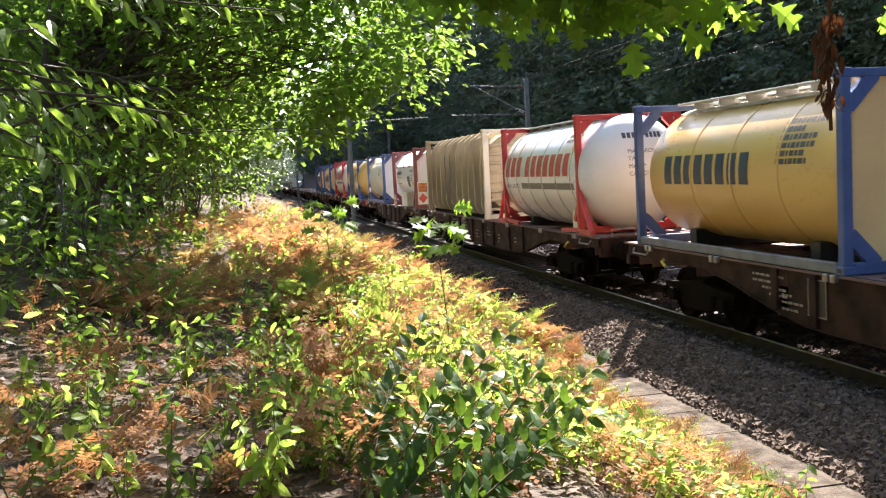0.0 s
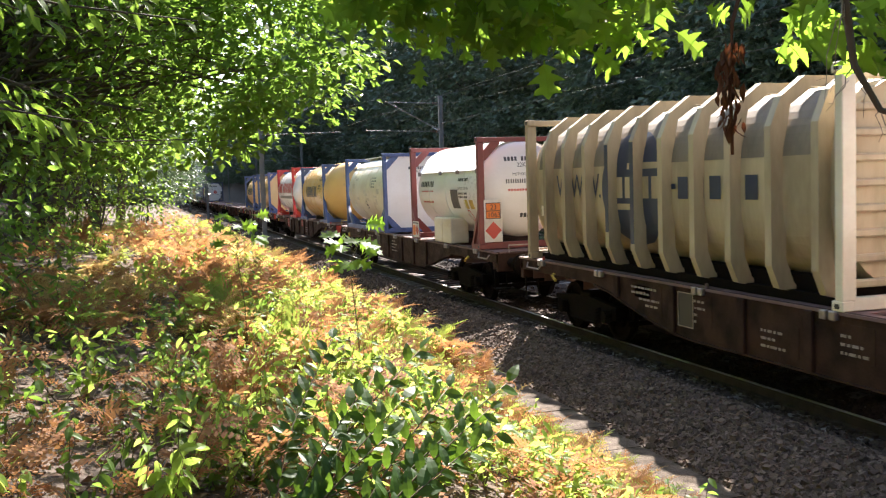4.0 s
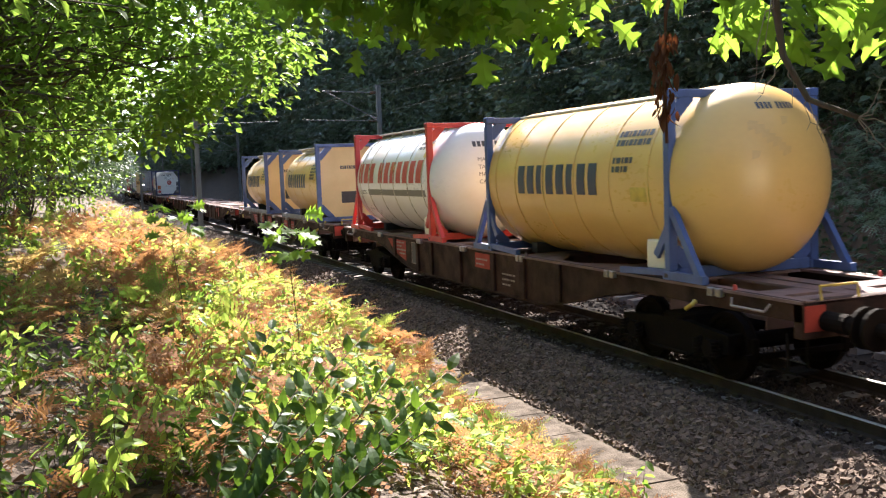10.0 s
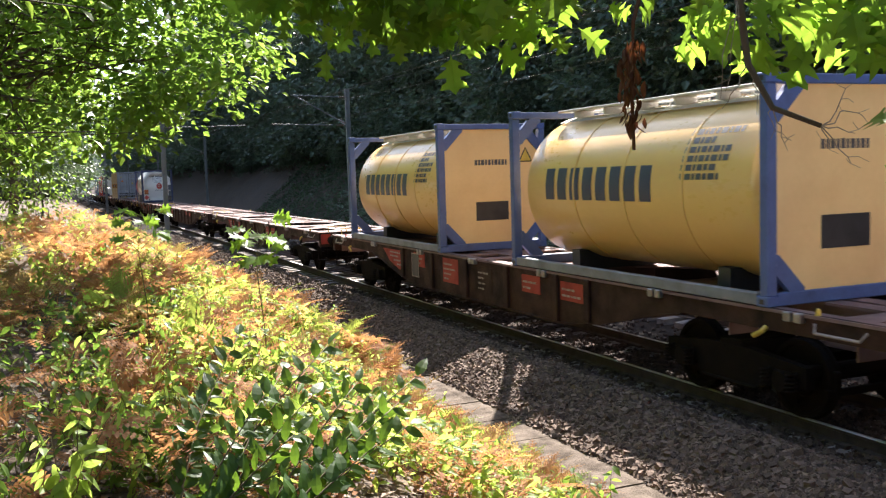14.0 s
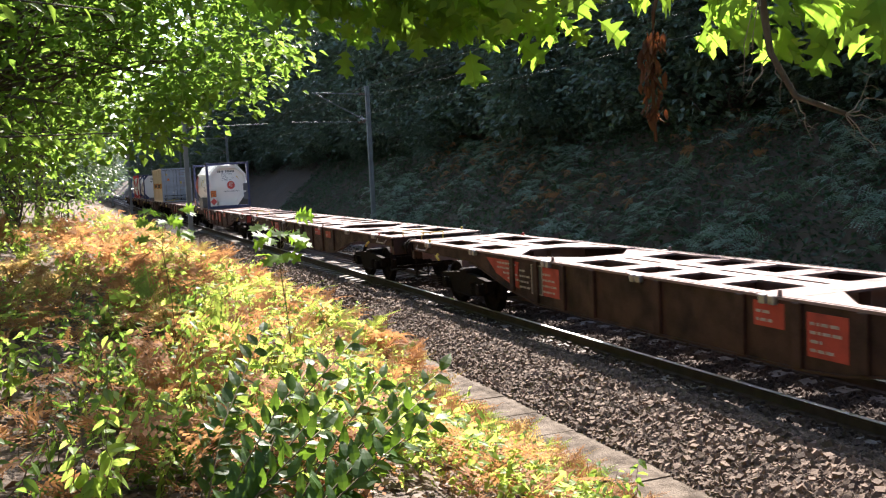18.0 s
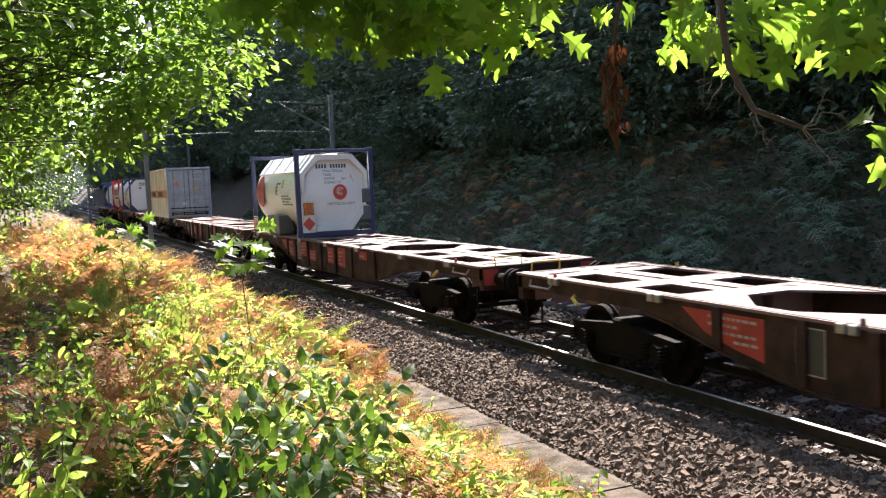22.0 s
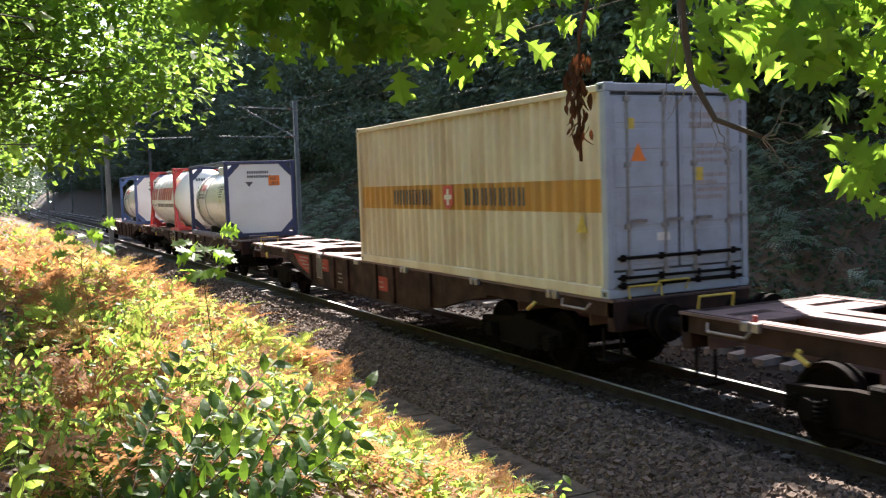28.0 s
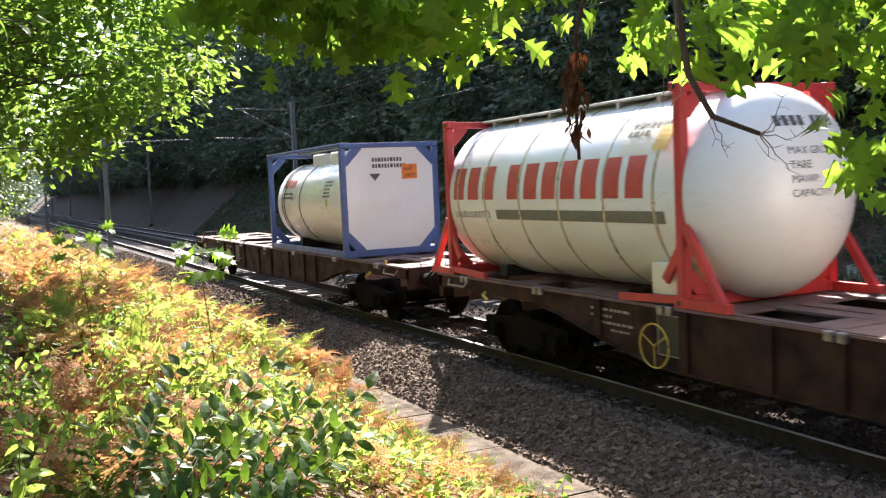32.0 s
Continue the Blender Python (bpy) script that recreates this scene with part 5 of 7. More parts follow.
    big = part("round_mark", bm, "red_mark", t, "large plain red disc on the flank")
    bm = bmesh.new()
    at2 = on_barrel(r + 0.058, cz)
    for k in range(20):
        p0, p1 = 0.6 + 5.0 * k / 20, 0.6 + 5.0 * (k + 1) / 20
        for a, b in ((0.16, 0.20), (0.08, 0.11)):
            bm.faces.new([bm.verts.new(at2(4.95 - q * math.cos(p), 1.50 + q * math.sin(p))) for q, p in ((a, p0), (b, p0), (b, p1), (a, p1))])
    for k in range(9):
        y = 5.27 - k * 0.075
        bm.faces.new([bm.verts.new(at2(a, b)) for a, b in ((y, 1.08), (y - 0.05, 1.08), (y - 0.05, 1.16), (y, 1.16))])
    part("round_mark_ring", bm, "white_mark", big, "white ring and bars")
    flank_lines(body, 2.9, cz + 0.35, (0.5, 0.2, 0.25, 0.2), 0.06, 0.05, r, cz)
    flank_lines(body, 2.2, cz - 0.05, (0.9, 1.1, 0.9, 1.2), 0.045, 0.04, r, cz)
    for y0, z0 in ((1.95, cz + 0.18), (2.75, cz + 0.02)):
        bm = bmesh.new()
        flank_patch(bm, y0, y0 + 0.22, z0, z0 + 0.25, r, cz)
        part("sticker", bm, "yellow", body, "ochre sticker")
    return t


def bulk_box(u, L):
    H = 2.74
    t = load("bulk_container", "dirty cream bulk container with bold vertical ribs and a round mark", u, category="container")
    cx, cm = 1.25, 1.40

    def flank(z):
        """Half width of the bulging shell at a height."""
        q = min(1.0, abs(z - cm) / 1.24)
        return 1.08 * (1 - q ** 3.2) ** 0.5

    zs = [cm - 1.24 + 2.48 * k / 28 for k in range(29)]
    o = [(cx - flank(z), z) for z in zs] + [(cx + flank(z), z) for z in zs[-2:0:-1]]
    bm = bmesh.new()
    prism(bm, o[::-1], "y", 0.16, L - 0.10)
    body = part("shell", bm, "bulk_cream", t, "dirty cream bulging steel shell", smooth=False)
    for k in range(10):
        y = 0.46 + k * 0.878
        bm = bmesh.new()
        for e in (-1, 1):
            w = 1.25
            oo = [(w - 0.55, 0.02), (w - 0.12, 0.14), (w, 0.42), (w, 2.12), (w - 0.16, 2.48), (w - 0.52, H - 0.01), (w - 0.62, H - 0.16), (w - 0.30, 2.38), (w - 0.22, 2.0), (w - 0.22, 0.5), (w - 0.34, 0.2)]
            prism(bm, [(cx + e * a, b) for a, b in oo], "y", y - 0.065, y + 0.065)
        bx(bm, cx - 0.72, cx + 0.72, y - 0.06, y + 0.06, H - 0.14, H - 0.012)
        part("rib", bm, "bulk_cream", body, "dirty cream folded rib")
    for y in (0.0, L):
        end_frame(t, y, H, "tank_cream" if y == 0 else "bulk_cream", 0.20, 0.0, label="pale steel end frame")
    for k in range(8):
        bm = bmesh.new()
        bx(bm, 0.2, 2.3, 0.06, 0.15, 0.25 + k * 0.28, 0.25 + k * 0.28 + 0.09, 0.02)
        part("end_rib", bm, "bulk_cream", body)
    # bottom rail near black: shade under the box put into its colour
    bm = bmesh.new()
    bx(bm, 0.24, 0.36, 0.2, L - 0.2, 0.0, 0.12)
    bx(bm, 2.14, 2.26, 0.2, L - 0.2, 0.0, 0.12)
    part("bottom_rail", bm, "bogie", t, "bottom rail in a near-black shade tone")
    # dark filler block added to close the lit gap below the shell
    bm = bmesh.new()
    bx(bm, 0.37, 2.13, 0.2, L - 0.2, 0.0, 0.30)
    part("floor_frame", bm, "bogie", t, "dark filler closing the lit gap under the shell")
    # upper part of the flank in grey-brown
    bm = bmesh.new()
    for lo, hi in zip(zs[18:-2], zs[19:-1]):
        bm.faces.new([bm.verts.new(v) for v in ((cx - flank(lo) - 0.005, 0.6, lo), (cx - flank(lo) - 0.005, L - 0.3, lo), (cx - flank(hi) - 0.005, L - 0.3, hi), (cx - flank(hi) - 0.005, 0.6, hi))])
    part("upper_band", bm, "bulk_grey", body, "grey-brown upper band")
    marks = new("trade_mark")
    marks.parent = body
    tagged(marks, label="dark disc and plain bars of a trade mark")
    cy, cz, R = 5.15, 1.38, 0.92

    def on_side(bm, pts, lift):
        bm.faces.new([bm.verts.new((cx - flank(z) - lift, y, z)) for y, z in pts])

    bm = bmesh.new()
    for lo, hi in zip(np.linspace(cz - R, cz + R, 31), np.linspace(cz - R, cz + R, 31)[1:]):
        a, b = math.sqrt(max(0, R * R - (lo - cz) ** 2)), math.sqrt(max(0, R * R - (hi - cz) ** 2))
        on_side(bm, ((cy - 1.15 * a, lo), (cy + 1.15 * a, lo), (cy + 1.15 * b, hi), (cy - 1.15 * b, hi)), 0.008)
    for y in (4.85, 5.728, 3.972):
        a = math.sqrt(max(0.0, R * R - (y - cy) ** 2)) if abs(y - cy) < R else 0
        if a:
            bx(bm, -0.004, -0.001, y - 0.06, y + 0.06, max(cz - a, 0.44), min(cz + a, 2.1))
    part("disc", bm, "navy_mark", marks, "dark blue-grey disc")
    bars = [(y0, y1, z, z + 0.1) for z, y0, y1 in ((1.68, cy - 0.85, cy + 0.15), (1.03, cy - 0.05, cy + 0.85))]
    bars += [(cy + 0.60 - k * 0.29, cy + 0.80 - k * 0.29, 1.22, 1.56) for k in range(6)]
    for y0, y1, z0, z1 in bars:
        bm = bmesh.new()
        on_side(bm, ((y0, z0), (y1, z0), (y1, z1), (y0, z1)), 0.012)
        part("disc_bar", bm, "bulk_cream", marks, "cream bar")

    def lay(a, b, start=0.0):
        return (cx - 1.092, start - a, 1.22 + b)

    for text, y in (("W", 8.12), ("W", 7.48), ("W", 6.84), (".", 6.34)):
        part("letter", words(text, 0.60, lambda a, b, y=y: lay(a * 0.85, b, y)), "navy_mark", marks, "dark painted letter")
    bm = bmesh.new()
    on_side(bm, ((3.78, 1.36), (4.05, 1.36), (4.05, 1.44), (3.78, 1.44)), 0.01)
    for k in range(6):
        y = 3.72 - k * 0.42
        on_side(bm, ((y - 0.28, 1.22), (y, 1.22), (y, 1.54), (y - 0.28, 1.54)), 0.01)
    part("name_bars", bm, "navy_mark", marks, "dark name shown as plain bars")
    bm = bmesh.new()
    bx(bm, 0.15, 0.24, L - 0.80, L - 0.42, 0.85, 1.05)
    part("document_holder", bm, "tank_cream", body, "cream document holder")
    return t


def ribbed_box(u, L):
    H = 2.80
    t = load("box_container", "cream corrugated box container with ochre stripe and grey doors", u, category="container")

    def wave(x0, e, z0, z1, name, mat, lift=0.0, y0=0.12, y1=None):
        y1 = y1 or L - 0.12
        bm = bmesh.new()
        pts, y, q = [], y0, 0
        step = (0.085, 0.06, 0.085, 0.06)
        d = (0.0, 0.0, 0.07, 0.07)
        while y < y1:
            pts.append((y, d[q % 4]))
            y += step[q % 4]
            q += 1
        pts.append((y1, 0.0))
        lo = [bm.verts.new((x0 + e * (b - lift), a, z0)) for a, b in pts]
        hi = [bm.verts.new((x0 + e * (b - lift), a, z1)) for a, b in pts]
        for k in range(len(pts) - 1):
            bm.faces.new((lo[k], hi[k], hi[k + 1], lo[k + 1]))
        return part(name, bm, mat, t, "")

    near = wave(0.03, 1, 0.14, H - 0.10, "side_wall", "box_cream")
    tagged(near, label="cream corrugated steel side wall")
    wave(W2 - 0.03, -1, 0.14, H - 0.10, "side_wall", "box_cream")
    st = wave(0.03, 1, 1.12, 1.56, "stripe", "box_orange", 0.004)
    tagged(st, label="ochre painted stripe")
    # writing on the stripe as bars
    bm = bmesh.new()
    for y, w in ((7.25, 1.6), (4.15, 2.1)):
        k = 0.0
        while k < w:
            bx(bm, 0.018, 0.024, y - k - 0.07, y - k, 1.20, 1.48)
            bx(bm, 0.018, 0.024, y - k - 0.20, y - k - 0.14, 1.20, 1.48)
            k += 0.30
    part("trade_name", bm, "dark_mark", t, "dark name shown as plain bars")
    bm = bmesh.new()
    prism(bm, [(y + 0.4, z - 0.1) for y, z in ((4.20, 1.64), (4.20, 1.36), (4.28, 1.27), (4.40, 1.22), (4.52, 1.27), (4.60, 1.36), (4.60, 1.64))], "x", 0.018, 0.024)
    pm = part("cross_mark", bm, "red_mark", t, "red shield with a white cross")
    bm = bmesh.new()
    bx(bm, 0.012, 0.0175, 4.76, 4.84, 1.20, 1.48)
    bx(bm, 0.012, 0.0175, 4.66, 4.94, 1.30, 1.38)
    part("cross", bm, "placard", pm)
    for z0, z1, m in ((0.0, 0.15, "box_cream"), (H - 0.11, H - 0.02, "box_cream")):
        for x in (0.0, W2 - 0.06):
            bm = bmesh.new()
            bx(bm, x, x + 0.06, 0.17, L - 0.17, z0, z1, 0.01)
            part("rail", bm, m, t)
    bm = bmesh.new()
    bx(bm, 0.04, W2 - 0.04, 0.1, L - 0.1, H - 0.06, H - 0.03)
    part("roof", bm, "box_cream", t, "dusty cream roof")
    bm = bmesh.new()
    bx(bm, 0.04, W2 - 0.04, 0.1, L - 0.1, 0.02, 0.12)
    part("floor_frame", bm, "box_grey", t)
    bm = bmesh.new()
    bx(bm, 0.1, W2 - 0.1, L - 0.10, L - 0.05, 0.1, H - 0.1)
    part("front_wall", bm, "box_cream", t)
    for y in (0.0, L):
        end_frame(t, y, H, "box_cream" if y else "box_grey", 0.10, 0.0, label="cream corner posts" if y else "grey corner posts round the doors")
    # dark seals round the leaves and tipping gear below them
    for q in ((0.10, 2.40, H - 0.155, H - 0.125), (1.236, 1.262, 0.36, H - 0.16), (0.10, 2.40, 0.335, 0.358), (2.392, 2.40, 0.36, H - 0.16)):
        bm = bmesh.new()
        bx(bm, q[0], q[1], 0.026, 0.05, q[2], q[3])
        part("door_seal", bm, "black_plate", t, "black rubber door seal")
    for z, r in ((0.52, 0.022), (0.26, 0.02), (0.16, 0.026)):
        bm = bmesh.new()
        tube(bm, [(0.16, -0.012, z), (2.34, -0.012, z)], r, 8)
        for x in (0.25, 0.9, 1.55, 2.2):
            bx(bm, x - 0.03, x + 0.03, -0.03, 0.02, z - 0.045, z + 0.045)
        part("locking_bar", bm, "bogie", t, "dark horizontal locking bar")
    bm = bmesh.new()
    tube(bm, [(0.75, -0.03, 0.05), (0.82, -0.05, 0.19), (1.35, -0.05, 0.19), (1.30, -0.03, 0.05)], 0.014, 6)
    part("step_rail", bm, "yellow", t, "bent yellow step rail")
    for k, (xa, xb) in enumerate(((0.11, 1.235), (1.263, 2.39))):
        bm = bmesh.new()
        bx(bm, xa, xb, 0.03, 0.07, 0.36, H - 0.16, 0.008)
        for za, zb in ((0.42, 0.86), (0.94, 1.36), (1.44, 1.86), (1.94, 2.2), (2.28, H - 0.2)):
            bx(bm, xa + 0.05, xb - 0.05, 0.018, 0.031, za, zb, 0.006)
        door = part("door", bm, "box_grey", t, "scuffed grey door leaf")
        for x in (xa + 0.25, xb - 0.25):
            bm = bmesh.new()
            tube(bm, [(x, 0.0, 0.22), (x, 0.0, H - 0.10)], 0.018, 8)
            rod = part("lock_rod", bm, "steel", door, "worn steel lock rod")
            bm = bmesh.new()
            bx(bm, x - 0.02, x + 0.3, -0.02, -0.005, 0.98, 1.02)
            for z in (0.3, 0.9, 1.7, H - 0.25):
                bx(bm, x - 0.05, x + 0.05, -0.012, 0.03, z, z + 0.07)
            part("handle", bm, "steel", rod)
        bm = bmesh.new()
        for z in (0.5, 1.2, 1.9, 2.45):
            x = xa if k == 0 else xb
            bx(bm, x - 0.06, x + 0.06, 0.015, 0.03, z, z + 0.09)
        part("hinge", bm, "box_grey", door)
    bm = bmesh.new()
    bx(bm, 0.11, 2.39, 0.03, 0.07, 0.15, 0.355, 0.008)
    part("bottom_flap", bm, "box_grey", t, "grey bottom flap")
    bm = bmesh.new()
    prism(bm, [(0.42, 1.78), (0.68, 1.78), (0.55, 2.02)], "y", 0.015, 0.021)
    tri = part("warning_sign", bm, "orange_mark", t, "orange warning triangle")
    for q in ((1.5, 1.5, 0.18), (0.35, 2.2, 0.14)):
        bm = bmesh.new()
        bx(bm, q[0], q[0] + q[2], 0.014, 0.021, q[1], q[1] + q[2])
        part("sticker", bm, "yellow", t, "yellow sticker")
    bm = bmesh.new()
    bx(bm, 0.85, 1.07, 0.013, 0.021, 0.72, 0.83)
    part("label_plate", bm, "placard", t, "small white label")
    end_bars(t, 1.45, 2.42, (0.75, 0.4), 0.085, 0.05, 0.02, "white_mark")
    end_bars(t, 1.5, 2.0, (0.6, 0.5, 0.6, 0.0, 0.6, 0.45, 0.6, 0.5), 0.055, 0.045, 0.02, "white_mark")
    bm = bmesh.new()
    cy = 0.62
    prism(bm, [(cy - 0.14, 0.85), (cy + 0.14, 0.85), (cy, 1.10)], "x", 0.016, 0.022)
    part("warning_sign", bm, "yellow", t, "yellow warning triangle")
    return t


JOINTS = (-2.3, 18.4, 39.2, 58.7, 79.7, 100.5, 121.4, 142.6, 163.0, 183.4, 203.5, 223.2, 244.9)
TONES = ("brown", "brown", "brown", "red", "red", "red", "pale", "red", "pale", "pale", "brown", "brown")
for k, (ja, jb) in enumerate(zip(JOINTS, JOINTS[1:])):
    make_wagon(ja, jb, TONES[k], 10 + k, ring=(k == 10))
yellow_tank(10.62, 6.45)
swap_tank(20.29, 6.25, "tank_white", "red_frame", 10, "red_mark", "LIQUID LOGISTICS", True)
bulk_box(28.72, 9.3)
gas_tank_maroon(41.0, 6.05)
frame_tank(50.45, 6.28, "tank_cream", "tank_white", "blue_frame", splay=True, bands=(0.95, 2.0, 3.1, 4.2, 5.3))
swap_tank(61.88, 6.2, "tank_yellow", "blue_frame", 8, "navy_mark", "", False, H=2.52)
swap_tank(71.32, 6.15, "tank_white", "red_frame", 10, "red_mark", "LOGISTICS", True)
yellow_tank(82.28, 6.32)
yellow_tank(91.80, 6.15)
gas_tank_navy(155.77, 6.05)
ribbed_box(184.14, 9.2)
frame_tank(206.08, 6.1, "tank_ivory", "tank_white", "navy_frame", top=True, hooded=True, bands=(5.5, 5.3, 4.0))
swap_tank(215.72, 6.3, "tank_white", "red_frame", 10, "red_mark", "LIQUID LOGISTICS", True)
frame_tank(227.4, 6.1, "tank_ivory", "tank_white", "blue_frame", top=True, hooded=True, bands=(5.4, 5.2, 3.8))


# the loads stand a little taller than their drawings
for ob, u in MOVERS:
    if ob.name.startswith("flat_wagon"):
        continue
    for child in ob.children_recursive:
        child.location.z *= TALL
        if child.data and child.data.users == 1:
            child.data.transform(Matrix.Diagonal((1, 1, TALL, 1)))


# ---- plants: leaf shapes ----
M["leaf_oak"] = leaf_material("oak_leaf", (0.055, 0.12, 0.022), (0.09, 0.17, 0.03), (0.36, 0.60, 0.06), 0.45, 0.55, 0.15)
M["leaf_chestnut"] = leaf_material("chestnut_leaf", (0.06, 0.115, 0.026), (0.10, 0.17, 0.04), (0.38, 0.58, 0.07), 0.42, 0.5, 0.25)
M["leaf_far"] = leaf_material("forest_leaf", (0.055, 0.095, 0.056), (0.12, 0.17, 0.10), (0.13, 0.21, 0.08), 0.40, 0.25, 0.7)
M["leaf_mid"] = leaf_material("tree_leaf", (0.06, 0.115, 0.028), (0.11, 0.175, 0.045), (0.30, 0.50, 0.07), 0.45, 0.52, 0.2)
M["leaf_shoot"] = leaf_material("young_shoot_leaf", (0.08, 0.17, 0.022), (0.20, 0.29, 0.06), (0.62, 0.82, 0.15), 0.5, 0.58)
M["leaf_laurel"] = leaf_material("glossy_evergreen_leaf", (0.028, 0.064, 0.016), (0.055, 0.115, 0.026), (0.26, 0.47, 0.04), 0.42, 0.34, 0.2)
M["fern_rust"] = leaf_material("rust_bracken", (0.24, 0.10, 0.042), (0.46, 0.25, 0.12), (0.60, 0.30, 0.12), 0.75, 0.42)
M["fern_straw"] = leaf_material("straw_bracken", (0.50, 0.30, 0.11), (0.62, 0.45, 0.20), (0.85, 0.60, 0.22), 0.7, 0.5)
M["fern_green"] = leaf_material("green_bracken", (0.14, 0.22, 0.035), (0.27, 0.32, 0.06), (0.60, 0.72, 0.13), 0.5, 0.5)
# far slope: shade put into dark flecks, sky sheen into pale frond colour
M["fern_dark"] = leaf_material("shade_dark_bracken", (0.014, 0.034, 0.018), (0.06, 0.095, 0.05), (0.14, 0.25, 0.08), 0.45, 0.3, 0.4)
M["fern_pale"] = leaf_material("sky_sheen_bracken", (0.10, 0.17, 0.115), (0.30, 0.38, 0.28), (0.26, 0.40, 0.18), 0.32, 0.3, 0.8)
M["litter"] = leaf_material("dead_leaf", (0.055, 0.03, 0.02), (0.28, 0.19, 0.13), (0.22, 0.11, 0.05), 0.6, 0.12)
M["dead_brown"] = leaf_material("withered_leaf", (0.07, 0.035, 0.02), (0.16, 0.075, 0.035), (0.24, 0.07, 0.025), 0.8, 0.2)
M["stem"] = surface("green_brown_stem", (0.14, 0.11, 0.05), (0.08, 0.06, 0.03), 0.8, stain=12, bump=0)


def blade(outline, fold=0.12, droop=0.25):
    """A leaf of unit length along +y from a half outline of (y, half width): two rows of triangles folded at the midrib."""
    v, f = [], []
    for y, w in outline:
        z = -droop * y * y
        v += [(0, y, z), (-w, y + 0.02, z + fold * w), (w, y + 0.02, z + fold * w)]
    for k in range(len(outline) - 1):
        a, b = 3 * k, 3 * k + 3
        f += [(a, b, b + 1), (a, b + 1, a + 1), (a, a + 2, b + 2), (a, b + 2, b)]
    return np.array(v, float), np.array(f)


OVATE = blade([(0.0, 0.01), (0.18, 0.17), (0.42, 0.24), (0.72, 0.16), (1.0, 0.0)])
LONG = blade([(0.0, 0.01), (0.2, 0.14), (0.5, 0.18), (0.8, 0.10), (1.0, 0.0)], 0.3, 0.3)
OAK = blade([(0.0, 0.012), (0.12, 0.03), (0.18, 0.16), (0.28, 0.31), (0.29, 0.17), (0.35, 0.15), (0.44, 0.32), (0.58, 0.50), (0.56, 0.29), (0.58, 0.18), (0.66, 0.19), (0.74, 0.32), (0.87, 0.38), (0.83, 0.20), (0.87, 0.12), (1.0, 0.0)], 0.15, 0.22)
OVAL = blade([(0.0, 0.02), (0.36, 0.24), (1.0, 0.0)])
FLECK = (np.array([(0, 0, 0), (-0.36, 0.45, 0.10), (0.36, 0.45, 0.10), (0, 1, -0.12)]), np.array([(0, 3, 1), (0, 2, 3)]))


def frond(seed, n=13):
    """A bracken frond of unit length along +y: pinnae set with small leaflets."""
    rng = np.random.default_rng(seed)
    v, f = [], []

    def tri(a, b, c):
        i = len(v)
        v.extend([a, b, c])
        f.append((i, i + 1, i + 2))

    def spine(t):
        return np.array([0.04 * math.sin(3 * t + seed), t * (1 - 0.12 * t), 0.26 * t - 0.62 * t * t])

    for k in range(10):
        a, b = spine(k / 10), spine((k + 1) / 10)
        tri(a + (0.004, 0, 0), b + (0.003, 0, 0), a - (0.004, 0, 0))
        tri(a - (0.004, 0, 0), b + (0.003, 0, 0), b - (0.003, 0, 0))
    for k in range(n):
        t = 0.22 + 0.76 * k / n
        p = spine(t)
        ln = 0.30 * (1 - (t - 0.2) / 0.82) ** 0.8 * rng.uniform(0.8, 1.1)
        for s in (-1, 1):
            d = np.array([s * 0.86, 0.5 + rng.uniform(-0.2, 0.2), rng.uniform(-0.6, 0.15)])
            d /= np.linalg.norm(d)
            side = np.cross(d, (0, 0, 1))
            side /= np.linalg.norm(side)
            m = max(3, int((9 if n > 14 else 6) * ln / 0.3))
            for j in range(m):
                q = p + d * ln * (j / m) + (0, 0, -0.12 * ln * (j / m) ** 2)
                w = (0.20 if n > 14 else 0.24) * ln * (1 - 0.7 * j / m)
                for e in (-1, 1):
                    tip = q + side * e * w + d * w * 0.55 + (0, 0, rng.uniform(-0.15, 0.1) * w)
                    tri(q, q + d * ln / m * 0.8, tip)
    return np.array(v), np.array(f)


def frames(direction, normal):
    """Rotations whose +y runs along direction and whose +z lies near normal."""
    y = direction / np.linalg.norm(direction, axis=1, keepdims=True)
    x = np.cross(y, normal)
    x /= np.maximum(np.linalg.norm(x, axis=1, keepdims=True), 1e-6)
    z = np.cross(x, y)
    return np.stack([x, y, z], 2)


def scatter(tpl, pos, direction, normal, size):
    v, f = tpl
    R = frames(np.asarray(direction, float), np.asarray(normal, float))
    out = np.einsum("nij,kj->nki", R, v) * np.asarray(size, float)[:, None, None] + np.asarray(pos, float)[:, None]
    faces = f[None] + (np.arange(len(pos)) * len(v))[:, None, None]
    return out.reshape(-1, 3), faces.reshape(-1, 3)


def leaves_round(rng, centres, per, spread, tpl, size, flat=0.45, hang=0.4):
    """Leaves in loose layered sprays round each centre."""
    c = np.repeat(np.asarray(centres, float), per, 0)
    n = len(c)
    off = rng.normal(size=(n, 3)) * spread * np.array([1, 1, flat])
    d = off * np.array([1, 1, 0.4]) + rng.normal(size=(n, 3)) * spread * 0.5
    d[:, 2] -= hang * spread
    nr = rng.normal(size=(n, 3)) * 0.55 + (0, 0, 1)
    return scatter(tpl, c + off, d, nr, rng.uniform(*size, n))


def limbs(paths, r0, r1, n=6):
    bm = bmesh.new()
    for p in paths:
        tube(bm, p, r0, n, r1)
    return bm


def bend(rng, a, b, k=5, sag=0.0, jit=0.06):
    a, b = np.asarray(a, float), np.asarray(b, float)
    ln = np.linalg.norm(b - a)
    pts = [a + (b - a) * t + rng.normal(size=3) * jit * ln * (0 < t < 1) + (0, 0, -sag * ln * math.sin(math.pi * t)) for t in np.linspace(0, 1, k)]
    return [tuple(p) for p in pts]


